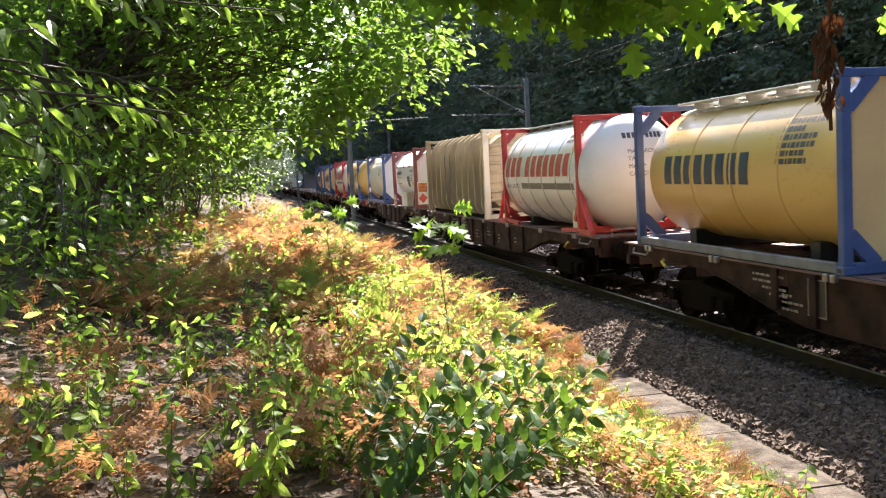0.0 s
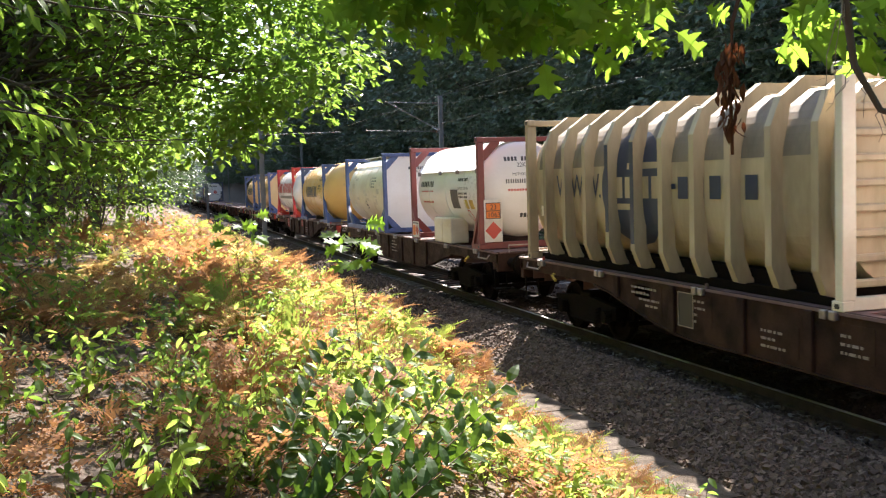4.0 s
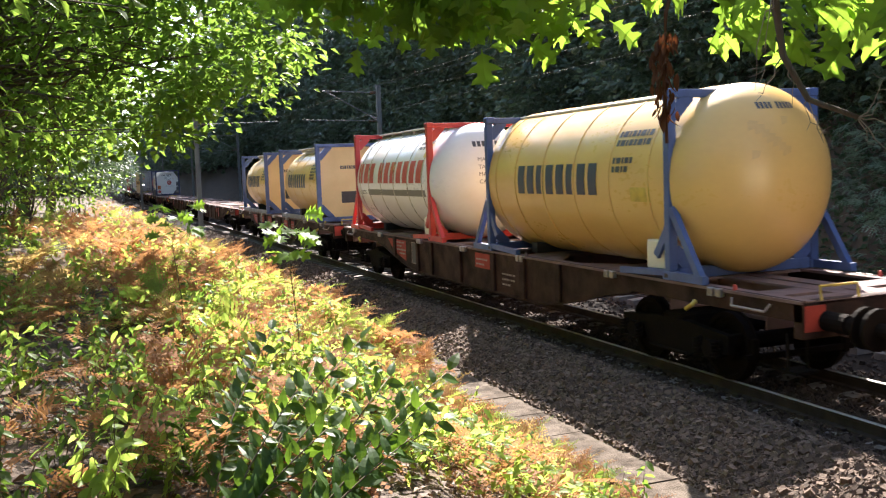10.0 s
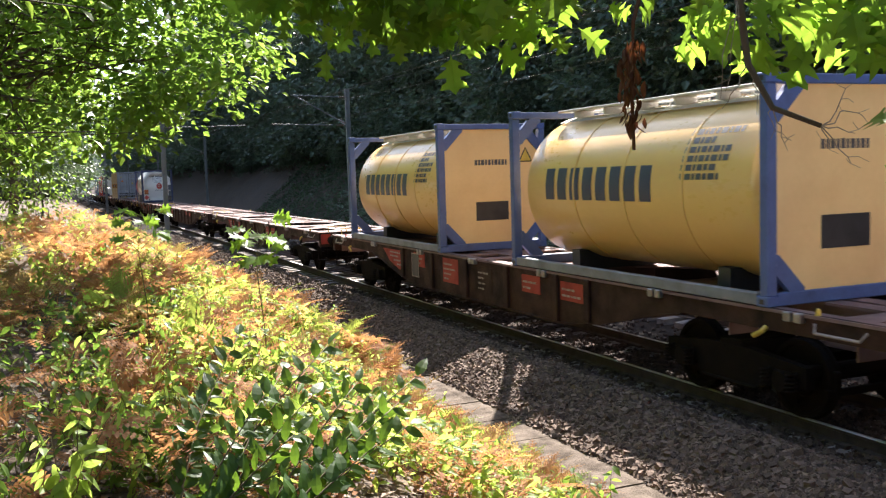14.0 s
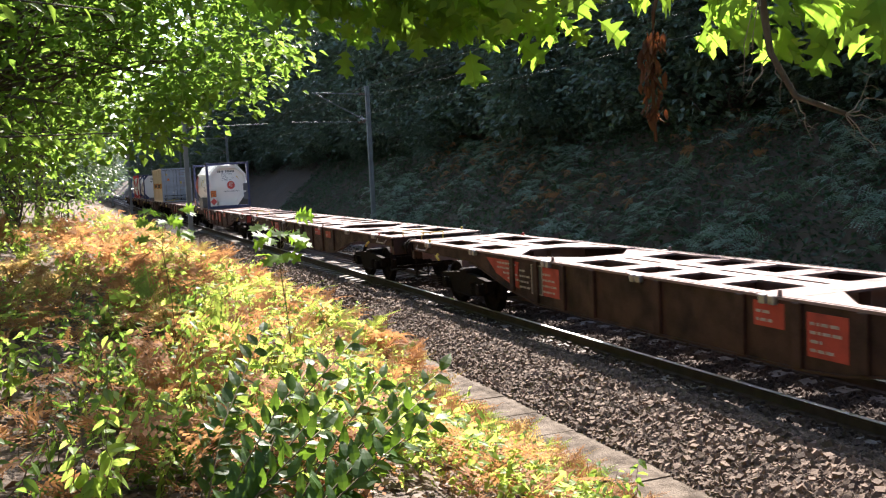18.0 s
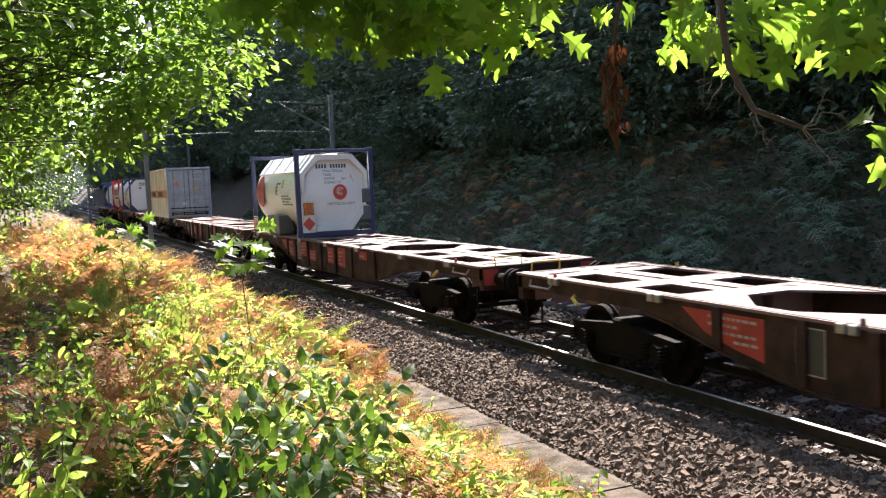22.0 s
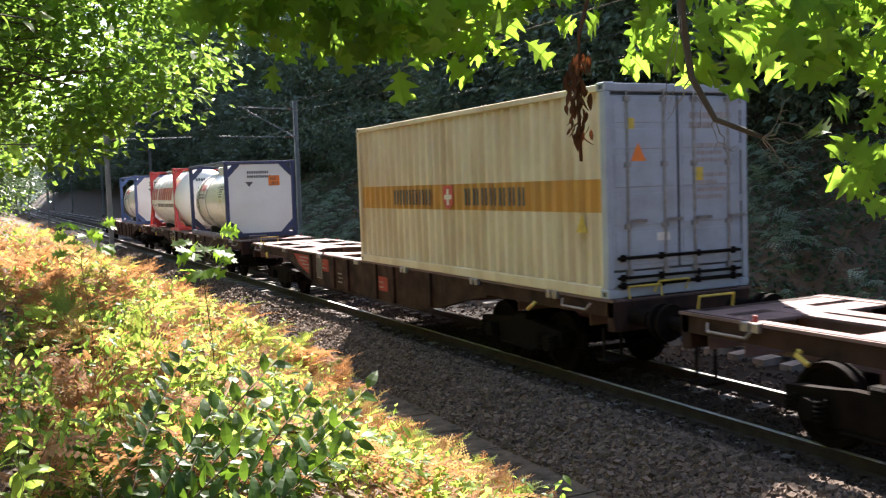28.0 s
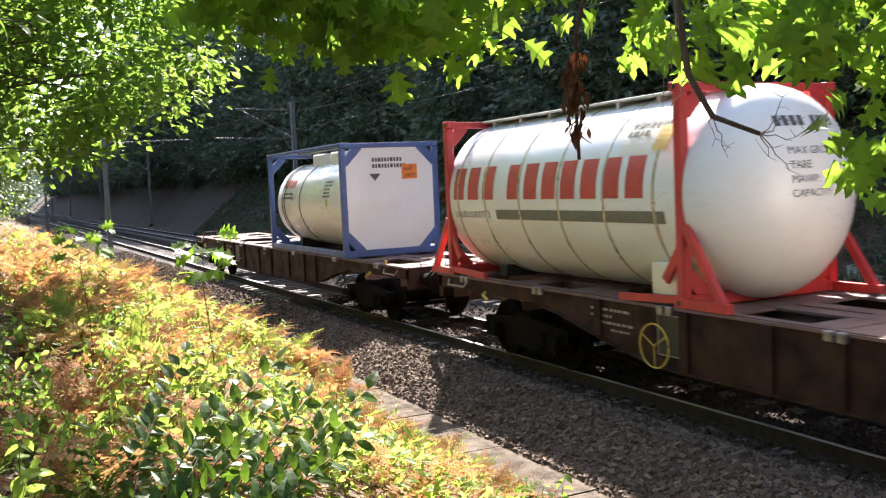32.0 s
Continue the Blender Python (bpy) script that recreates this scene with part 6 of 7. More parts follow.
def make_tree(rng, at, height, reach, low, tpl, leaf_mat, size, clusters, per, spread, label, trunk=0.18, lean=(0, 0), category="tree"):
    """A tree with a tapered trunk, limbs to every spray, and a crown of single leaves between low and height."""
    x, y = at
    z = float(ground_z(x, y)) - 0.15
    tree = thing(category, label, category, (x, y, z), "trees" if category == "tree" else "bushes")
    top = np.array([lean[0], lean[1], height * 0.9])
    tr = [(top[0] * t ** 1.5 + 0.15 * math.sin(4 * t + x), top[1] * t ** 1.5 + 0.12 * math.sin(5 * t + y), top[2] * t) for t in np.linspace(0, 1, 8)]
    bm = bmesh.new()
    tube(bm, tr, trunk, 9, trunk * 0.25)
    part("trunk", bm, "bark", tree, "grey-brown tapering trunk", smooth=True)
    cs, paths = [], []
    for k in range(clusters):
        t = rng.uniform(0, 1)
        h = low + (height - low) * t
        rad = reach * (0.35 + 0.65 * math.sin(math.pi * min(1, 0.25 + 0.7 * t))) * math.sqrt(rng.uniform(0.08, 1))
        q = rng.uniform(0, 2 * math.pi)
        c = np.array([lean[0] * t + rad * math.cos(q), lean[1] * t + rad * math.sin(q), h + rng.normal() * 0.3])
        cs.append(c)
        if k % 3 == 0:
            s = min(0.85, max(0.12, (h - 1.0) / height))
            i = int(s * 7)
            paths.append(bend(rng, tr[i], c, 4, -0.06))
    part("branchwork", limbs(paths, trunk * 0.28, 0.008, 5), "bark", tree, smooth=True)
    v, f = leaves_round(rng, cs, per, spread, tpl, size)
    raw_part("crown", v, f, leaf_mat, tree, "crown of separate green leaves")
    return tree


# ---- far wood ----
def far_wood():
    rng = np.random.default_rng(11)
    kinds = []
    for k in range(5):
        t = make_tree(rng, (40 + k * 4, -40), (11.5, 12.5, 13.5, 17, 18.5)[k], (3.0, 3.2, 3.4, 4.0, 4.3)[k], 0.8, FLECK, "leaf_far", (0.15, 0.34), 170, 105, 0.72, "tall dark green forest tree on the shaded bank", 0.22)
        kinds.append(t)
    bushes = []
    for k in range(3):
        bushes.append(make_tree(rng, (44 + k * 4, -50), 3.4, 1.7, 0.25, FLECK, "leaf_far", (0.09, 0.2), 60, 90, 0.35, "dark leafy bush on the shaded bank", 0.05, category="bush"))
    spots = []
    for row, x0 in enumerate((22.5, 26.5, 32.0)):
        y = -34.0 + row * 1.7
        while y < (335 if row < 2 else 150):
            spots.append((x0 + rng.uniform(-1.2, 1.2), y))
            y += rng.uniform(3.2, 5.0) * (1 if 0 < y < 70 else 2.0) * (1 if row < 2 else 1.6)
    for x, y in spots:
        src = kinds[rng.integers(3) if x < 29 else rng.integers(3, 5)]
        copy_thing(src, pose(x, y, float(ground_z(x, y)) - 0.2, rng.uniform(-4, 4), rng.uniform(-4, 4), rng.uniform(0, 360)) @ Matrix.Scale((1.08 if y < 55 else 1.1) + 0.6 * min(1, max(0, (y - 65) / 40)), 4))
    for k in range(62):
        x, y = rng.uniform(20.4, 24), rng.uniform(-4, 110)
        copy_thing(bushes[rng.integers(3)], pose(x, y, float(ground_z(x, y)) - 0.15, 0, 0, rng.uniform(0, 360)))
    # woods beyond the line on both sides
    for k in range(70):
        y = rng.uniform(60, 335)
        x = 0.5 - 16 * rng.uniform(0, 1) ** 2 - (y < 90) * 2.5
        copy_thing(kinds[rng.integers(5)], pose(x, y, float(ground_z(x, y)) - 0.2, 0, 0, rng.uniform(0, 360)) @ Matrix.Scale(1.3, 4))
    for k in range(26):
        x, y = -60 + 6.5 * k + rng.uniform(-2, 2) + (k > 8) * 24, rng.uniform(345, 375)
        copy_thing(kinds[rng.integers(5)], pose(x, y, float(ground_z(x, y)) - 0.4, 0, 0, rng.uniform(0, 360)))
    # unseen wood behind the camera, added to cut the sky light
    for k in range(26):
        x, y = (rng.uniform(-15, -2.5), rng.uniform(-26, -3.5)) if k < 17 else (rng.uniform(-3, 4.0), rng.uniform(-26, -8))
        copy_thing(kinds[rng.integers(3)], pose(x, y, float(ground_z(x, y)) - 0.2, 0, 0, rng.uniform(0, 360)))
    for t in kinds + bushes:
        x, y = rng.uniform(42, 50), rng.uniform(0, 60)
        t.matrix_basis = pose(x, y, float(ground_z(x, y)) - 0.2)


# ---- trees over the near bank ----
def near_trees():
    rng = np.random.default_rng(21)
    spots = ((-2.2, 14.5, 6.6, 3.4, 2.7, (2.2, -0.5)), (-2.0, 19.5, 8.0, 3.4, 2.8, (2.4, 0)), (-9, 4, 11, 4, 1.2, (0, 0)), (-2.4, 27, 12, 3.2, 3.6, (2.0, 0)), (-5.5, 13.0, 8.5, 3.6, 2.2, (0.8, 0)), (-2.6, 21.5, 10.5, 4.2, 2.4, (1.0, 0)), (-7.5, 20, 13, 4.0, 2.0, (0, 0)),
             (-2.6, 30, 13, 4.0, 3.4, (0.8, 0)), (-5, 33, 14, 4.0, 2.0, (0.5, 0)), (-3.6, 41, 14, 4.0, 3.0, (0.4, 0)), (-9.5, 28, 13, 4.2, 1.6, (0, 0)), (-3.6, 52, 14, 4.0, 3.0, (0.2, 0)), (-11, 16, 13, 4.5, 1.2, (0, 0)), (-7, 46, 14, 4.5, 1.6, (0, 0)), (-12, 38, 14, 4.5, 1.4, (0, 0)), (-3.0, 36, 12, 3.4, 3.4, (1.2, 0)), (-2.8, 62, 14, 4.0, 2.6, (0.4, 0)), (-3.6, 47, 12, 3.4, 3.0, (0.6, 0)), (-2.6, 76, 14, 4.2, 2.4, (0.4, 0)), (-0.9, 34, 13, 3.4, 3.4, (1.3, 0)), (-1.2, 24, 12, 3.0, 3.3, (1.6, 0)))
    for k, (x, y, h, r, low, lean) in enumerate(spots):
        near = y < 24 and x > -6
        make_tree(rng, (x, y), h, r, low, FLECK, "leaf_mid", (0.10, 0.17) if near else (0.16, 0.30), 250 if near else 150, 34 if near else 46, 0.30 if near else 0.6, "broad-leaved green tree leaning over the bank", 0.16, lean)
    # chestnut with long drooping leaves close by
    x, y = -2.9, 6.3
    z0 = float(ground_z(x, y))
    tree = thing("chestnut_tree", "chestnut tree with long drooping toothed leaves", "tree", (x, y, z0 - 0.1), "trees")
    bm = bmesh.new()
    tr = [(0.1 * math.sin(3 * t), -0.15 * t, 6.0 * t) for t in np.linspace(0, 1, 8)]
    tube(bm, tr, 0.12, 9, 0.03)
    part("trunk", bm, "bark", tree, "slim dark trunk", smooth=True)
    pos, dirs, nrm, size, paths = [], [], [], [], []
    for k in range(96):
        h = rng.uniform(1.3, 5.6)
        q = rng.uniform(-0.75, 0.7)
        ln = rng.uniform(1.2, 3.4) * (1.0 if h > 2.0 else 0.8)
        a = np.array([0, 0, h])
        b = a + np.array([ln * math.cos(q), ln * math.sin(q) * 0.8, rng.uniform(-0.5, 0.35) - 0.08 * ln])
        b[1] = max(b[1], 4.3 - y)
        if b[2] + z0 < 3.1 and b[0] > 1.7:
            b[2] = 3.1 - z0 + rng.uniform(0, 0.6)
        path = bend(rng, a, b, 6, -0.05, 0.03)
        paths.append(path)
        p = np.array(path)
        for t in np.linspace(0.2, 1, 28):
            i = min(4, int(t * 5))
            c = p[i] + (p[i + 1] - p[i]) * (t * 5 - i)
            d = p[i + 1] - p[i]
            s = rng.choice((-1, 1))
            side = np.cross(d, (0, 0, 1))
            side /= np.linalg.norm(side) + 1e-6
            pos.append(c + rng.normal(size=3) * 0.03)
            dirs.append(side * s * rng.uniform(0.5, 1) + d / np.linalg.norm(d) * 0.7 + (0, 0, rng.uniform(-0.9, -0.1)))
            nrm.append((rng.normal() * 0.4, rng.normal() * 0.4, 1))
            size.append(rng.uniform(0.11, 0.185))
    part("branchwork", limbs(paths, 0.022, 0.004, 5), "bark", tree, smooth=True)
    raw_part("crown", *scatter(LONG, pos, dirs, nrm, size), "leaf_chestnut", tree, "drooping pointed leaves")
    # oak sprays reaching out over the bank
    x, y = -2.6, 13.2
    z0 = float(ground_z(x, y))
    tree = thing("tree", "oak leaning out over the bank with small sunlit leaves", "tree", (x, y, z0 - 0.1), "trees")
    bm = bmesh.new()
    tube(bm, [(0, 0, 0), (0.1, 0, 2.0), (0.5, 0.1, 4.2), (0.9, 0.1, 6.5), (1.1, 0, 9.5)], 0.15, 9, 0.03)
    part("trunk", bm, "bark", tree, "grey-brown leaning trunk", smooth=True)
    cs, paths = [], []
    for k in range(240):
        cx = rng.uniform(-2.0, 2.75) if k < 180 else rng.uniform(0.6, 2.7)
        low = 3.45 + 0.38 * max(0.0, cx - 0.6) + 0.15 * math.sin(5 * cx)
        cz = low + (6.6 - low) * rng.uniform(0, 1) ** 1.3
        c = np.array([cx - x, rng.uniform(11.2, 14.6) - y, cz - z0])
        cs.append(c)
        if k % 5 == 0:
            paths.append(bend(rng, (0.3 + 0.08 * c[2], 0.05, max(2.0, c[2] - 0.8)), c, 5, -0.05))
    for k in range(56):
        c = np.array([rng.uniform(0.6, 2.75) - x, rng.uniform(11.6, 14.0) - y, rng.uniform(4.6, 6.4) - z0])
        cs.append(c)
        if k % 6 == 0:
            paths.append(bend(rng, (0.7, 0.1, c[2] - 0.5), c, 5, -0.05))
    # unseen sprays above the view, added to shade the lower-left bank
    for k in range(130):
        c = np.array([rng.uniform(-0.8, 3.3) - x, rng.uniform(8.6, 11.4) - y, rng.uniform(6.2, 7.6) - z0])
        cs.append(c)
        if k % 6 == 0:
            paths.append(bend(rng, (0.8, 0.1, 5.2), c, 6, -0.04))
    part("branchwork", limbs(paths, 0.03, 0.004, 5), "bark", tree, smooth=True)
    raw_part("crown", *leaves_round(rng, cs, 24, 0.22, FLECK, (0.10, 0.17)), "leaf_mid", tree, "small sunlit green leaves")
    # low bushes in the shade
    for k, (x, y) in enumerate(((-2.6, 6.4), (-3.6, 10.5), (-1.9, 12.5), (-4.6, 7.6), (-0.9, 17.5), (-0.2, 23), (-3.0, 15.0), (-4.0, 5.2), (-5.5, 11.5), (-5.6, 6.4), (-3.4, 12.6), (-1.6, 9.6), (-6.5, 14), (-2.4, 8.2), (-4.6, 17), (-1.4, 19.5))):
        make_tree(rng, (x, y), 1.9, 1.0, 0.25, OVATE, ("leaf_shoot", "leaf_chestnut", "leaf_mid")[k % 3], (0.07, 0.13), 42, 18, 0.22, "shaded green bush under the trees", 0.03, category="bush")


# ---- oak whose branches hang over the view ----
def overhead_oak():
    rng = np.random.default_rng(31)
    x, y = 3.3, -2.2
    z0 = float(ground_z(x, y)) - 0.1
    tree = thing("oak_tree", "oak with sunlit lobed leaves on branches hanging over the bank", "tree", (x, y, z0), "trees")

    def w(*p):
        return (p[0] - x, p[1] - y, p[2] - z0)

    bm = bmesh.new()
    tube(bm, [w(3.3, -2.2, z0), w(3.25, -2.0, 2.2), w(3.1, -1.6, 4.2), w(3.0, -1.4, 6.5), w(3.0, -1.5, 9.0)], 0.19, 12, 0.06)
    part("trunk", bm, "bark", tree, "grey-brown oak trunk", smooth=True)
    main = [[w(3.1, -1.6, 4.2), w(2.9, 0.2, 4.6), w(2.6, 1.6, 4.5), w(2.3, 2.8, 4.25), w(1.6, 3.6, 4.0), w(0.9, 4.0, 3.8)],
            [w(2.9, 0.2, 4.6), w(3.0, 1.6, 4.3), w(3.0, 2.6, 4.0), w(2.9, 3.4, 3.85)],
            [w(2.9, 0.2, 4.6), w(2.1, 1.2, 4.2), w(1.63, 1.86, 3.55), w(1.61, 1.88, 3.36), w(1.64, 1.88, 3.19), w(1.69, 1.85, 3.08), w(1.78, 1.78, 3.03)]]
    for p, r0, r1 in ((main[0], 0.045, 0.010), (main[1], 0.03, 0.008), (main[2], 0.016, 0.006)):
        bm = bmesh.new()
        tube(bm, p, r0, 8, r1)
        part("branch", bm, "bark", tree, "thin grey-brown branch", smooth=True)
    # leafy sprays: centres over the upper edge of the view
    sprays = []
    for k in range(64):
        t = k / 63
        sprays.append((2.95 - 2.1 * t + rng.normal() * 0.12, 2.75 + 1.25 * t + rng.normal() * 0.22, 3.70 + 0.10 * math.sin(9 * t) + rng.uniform(-0.04, 0.55)))
    for k in range(16):
        t = rng.uniform(0, 1)
        sprays.append((1.25 + 0.55 * t, 3.75 - 0.2 * t + rng.normal() * 0.1, 3.56 + rng.uniform(0, 0.2)))
    for k in range(12):
        sprays.append((0.95 + rng.uniform(-0.1, 0.45), 4.0 + rng.normal() * 0.15, 3.60 + rng.uniform(0.0, 0.35)))
    for k in range(12):
        sprays.append((2.35 + rng.uniform(-0.25, 0.5), 2.45 + rng.uniform(-0.3, 0.4), 3.42 + rng.uniform(0, 0.35)))
    for k in range(12):
        sprays.append((1.72 + rng.uniform(-0.08, 0.38), 1.62 + rng.uniform(-0.12, 0.1), 3.24 + rng.uniform(0.0, 0.2)))
    for k in range(5):
        sprays.append((1.85 + rng.uniform(-0.03, 0.10) - 0.006 * k, 1.47 + rng.uniform(-0.05, 0.05), 2.93 + 0.065 * k))
    # unseen sprays up-sun of the left clump, added to shade it
    shade_sprays = []
    for k in range(46):
        shade_sprays.append((1.35 + rng.uniform(-0.5, 0.75), 4.35 + rng.uniform(-0.3, 0.5), 4.15 + rng.uniform(0, 0.45)))
    # unseen crown over the camera, added to shut out sky light
    for k in range(60):
        q, rr = rng.uniform(0, 2 * math.pi), 3.0 * math.sqrt(rng.uniform(0, 1))
        sprays.append((2.9 + rr * math.cos(q), -1.6 + rr * math.sin(q), rng.uniform(5.4, 9.0)))
    cs = np.array([w(*s) for s in shade_sprays + sprays])
    n_per = 11
    c = np.repeat(cs, n_per, 0)
    n = len(c)
    near = ((c[:, 1] + y) < 2.0) & (c[:, 2] + z0 < 4)
    off = rng.normal(size=(n, 3)) * np.where(near, 0.055, np.where(c[:, 2] + z0 > 5, 0.4, 0.12))[:, None] * np.array([1, 1, 0.55])
    d = off + rng.normal(size=(n, 3)) * 0.06 + (0, 0, -0.07)
    nr = rng.normal(size=(n, 3)) * 0.5 + (-0.5, -0.85, 0.1)
    sz = rng.uniform(0.10, 0.165, n) * np.where(near, 0.62, 1.0)
    raw_part("crown", *scatter(OAK, c + off, d, nr, sz), "leaf_oak", tree, "sunlit lobed green leaves")
    paths = [bend(rng, main[0][2 + k % 4] if s[0] < 2.4 else main[1][1 + k % 3], w(*s), 4, 0.05) for k, s in enumerate(sprays[:104]) if k % 2 == 0]
    paths += [bend(rng, main[2][2], w(*s), 4, 0.02) for s in sprays[104:116:2]] + [[w(1.95, 1.45, 3.4), w(1.90, 1.46, 3.25), w(1.88, 1.47, 3.1), w(1.88, 1.47, 2.95)], [w(2.1, 1.2, 4.2), w(2.05, 1.35, 3.8), w(1.95, 1.45, 3.4)]]
    paths += [bend(rng, w(3.0, -1.4, 5.0 + 0.06 * k), w(*s), 4, -0.05) for k, s in enumerate(sprays[-60:]) if k % 2 == 0]
    part("branchwork", limbs(paths, 0.0045, 0.0015, 5), "bark", tree)
    # bare twigs below the thin branch
    twigs = ((3, (1.585, 1.90, 3.125)), (3, (1.57, 1.90, 3.106)), (4, (1.573, 1.899, 3.081)), (4, (1.653, 1.864, 3.063)), (5, (1.718, 1.828, 2.972)), (5, (1.681, 1.846, 3.002)), (6, (1.88, 1.776, 3.135)), (6, (1.914, 1.755, 3.07)), (6, (1.898, 1.758, 3.028)), (6, (1.835, 1.778, 2.96)), (6, (1.884, 1.754, 2.923)))
    bm = bmesh.new()
    for k, (j0, tpt) in enumerate(twigs):
        p = bend(rng, main[2][j0], w(*tpt), 6, 0.06 * (-1) ** k, 0.05)
        tube(bm, p, 0.0019, 5, 0.0006)
        for j in (3, 4):
            e = np.array(p[j]) + rng.normal(size=3) * (0.025, 0.02, 0.02)
            tube(bm, bend(rng, p[j], e, 3, 0, 0.1), 0.0009, 4, 0.0005)
    part("bare_twig", bm, "dry_twig", tree, "bare crooked twigs")
    # withered leaves hanging in a bunch
    n = 110
    t = rng.uniform(0, 1, n)
    pos = np.array([w(1.80, 2.62, 3.36)] * n) + np.stack([rng.normal(size=n) * 0.019, rng.normal(size=n) * 0.019, -0.27 * t], 1)
    d = np.stack([rng.normal(size=n) * 0.25, rng.normal(size=n) * 0.25, -np.ones(n)], 1)
    withered = raw_part("withered_spray", *scatter(LONG, pos, d, rng.normal(size=(n, 3)), rng.uniform(0.025, 0.065, n)), "dead_brown", tree, "bunch of withered red-brown leaves")
    tagged(withered, kind="stuff")
    bm = bmesh.new()
    tube(bm, [w(2.3, 2.8, 4.25), w(1.95, 2.7, 3.7), w(1.81, 2.62, 3.42), w(1.80, 2.62, 3.2), w(1.82, 2.64, 3.0)], 0.008, 5, 0.006)
    part("dead_twig", bm, "dead_brown", tree)


# ---- undergrowth of the near bank ----
def in_view(rng, n, x0, x1, y0, y1):
    x = rng.uniform(x0, x1, n)
    y = y0 + (y1 - y0) * rng.uniform(0, 1, n) ** 1.6
    return x, y


def make_ferns():
    rng = np.random.default_rng(41)
    fronds = {}
    for mat in ("fern_rust", "fern_straw", "fern_green"):
        fronds[mat] = [frond(s, 17) for s in range(3)]
    data = {}

    def plant(x, y, mat, size, count, group):
        what = {"fern_rust": "withered rust-brown bracken fern on the sunny bank", "fern_straw": "dry straw-yellow bracken fern on the sunny bank", "fern_green": "yellow-green bracken fern on the sunny bank"}[mat]
        z = float(ground_z(x, y))
        p = thing("bracken_fern", what, "fern", (x, y, z - 0.03), group)
        a0 = rng.uniform(0, 360)
        for k in range(count):
            s = int(rng.integers(3))
            key = mat, s
            if key not in data:
                v, f = fronds[mat][s]
                ob = raw_part("frond", v, f, mat, p)
                data[key] = ob.data
            else:
                ob = new("frond", data[key])
                ob.parent = p
            ob.matrix_basis = pose(0, 0, 0, 0, 0, a0 + 360 * k / count + rng.uniform(-25, 25)) @ pose(0, 0, 0, rng.uniform(25, 72), rng.uniform(-15, 15), 0) @ Matrix.Scale(size * rng.uniform(0.75, 1.15), 4)
        return p

    for x0, x1, y0, y1, n, w in ((2.6, 4.6, 7.0, 17, 110, (0.52, 0.16, 0.32)), (0.4, 3.2, 5.8, 20, 86, (0.58, 0.20, 0.22)), (1.5, 4.95, 13, 42, 74, (0.55, 0.15, 0.30)), (-1.6, 1.0, 9, 24, 44, (0.5, 0.36, 0.14)), (-0.6, 2.8, 5.0, 7.0, 14, (0.7, 0.2, 0.10)), (3.0, 4.5, 5.6, 9.0, 20, (0.35, 0.15, 0.5))):
        xs, ys = in_view(rng, n, x0, x1, y0, y1)
        for x, y in zip(xs, ys):
            mat = rng.choice(["fern_rust", "fern_straw", "fern_green"], p=w)
            tall = min(rng.uniform(0.6, 1.0) * 0.9, 1.25 * float(room(x, y)))
            if tall > 0.22:
                plant(x, y, mat, tall, int(rng.integers(5, 8)), "bracken on the bank")


def make_shoots():
    """Leafy green shoots of young trees."""
    rng = np.random.default_rng(51)
    kinds = []
    for k in range(8):
        t = thing("sapling", "leafy green young shoot among the bracken", "sapling", (0, 0, 0), "young shoots on the bank")
        h = rng.uniform(0.45, 0.85)
        stems = [bend(rng, (0, 0, 0), (rng.normal() * 0.18, rng.normal() * 0.18, h * rng.uniform(0.7, 1)), 5) for _ in range(3)]
        part("stemwork", limbs(stems, 0.006, 0.002, 5), "stem", t)
        pos, dirs = [], []
        for s in stems:
            p = np.array(s)
            for q in np.linspace(0.15, 1, 13):
                i = min(3, int(q * 4))
                c = p[i] + (p[i + 1] - p[i]) * (q * 4 - i)
                a = rng.uniform(0, 2 * math.pi)
                pos.append(c)
                dirs.append((math.cos(a), math.sin(a), rng.uniform(-1.1, 0.2)))
        n = len(pos)
        raw_part("leaves", *scatter(OVATE, pos, dirs, rng.normal(size=(n, 3)) * 0.5 + (0, 0, 1), rng.uniform(0.075, 0.12, n) * rng.uniform(0.8, 1.3)), ("leaf_shoot", "leaf_mid", "leaf_shoot", "leaf_mid")[k % 4], t, "bright green leaves")
        kinds.append(t)
    spots = []
    for x0, x1, y0, y1, n in ((1.6, 4.0, 5.4, 14, 120), (0.0, 2.2, 4.8, 9, 72), (-1.6, 1.0, 4.2, 8, 34), (-1.5, 1.5, 6.5, 20, 44), (1.5, 4.6, 14, 36, 44)):
        xs, ys = in_view(rng, n, x0, x1, y0, y1)
        spots += list(zip(xs, ys))
    for k, (x, y) in enumerate(spots):
        m = pose(x, y, float(ground_z(x, y)) - 0.02, rng.uniform(-8, 8), rng.uniform(-8, 8), rng.uniform(0, 360)) @ Matrix.Scale(min(1.0, max(0.4, 1.45 * float(room(x, y)))), 4)
        if k < 8:
            kinds[k].matrix_basis = m
        else:
            copy_thing(kinds[k % 8], m)


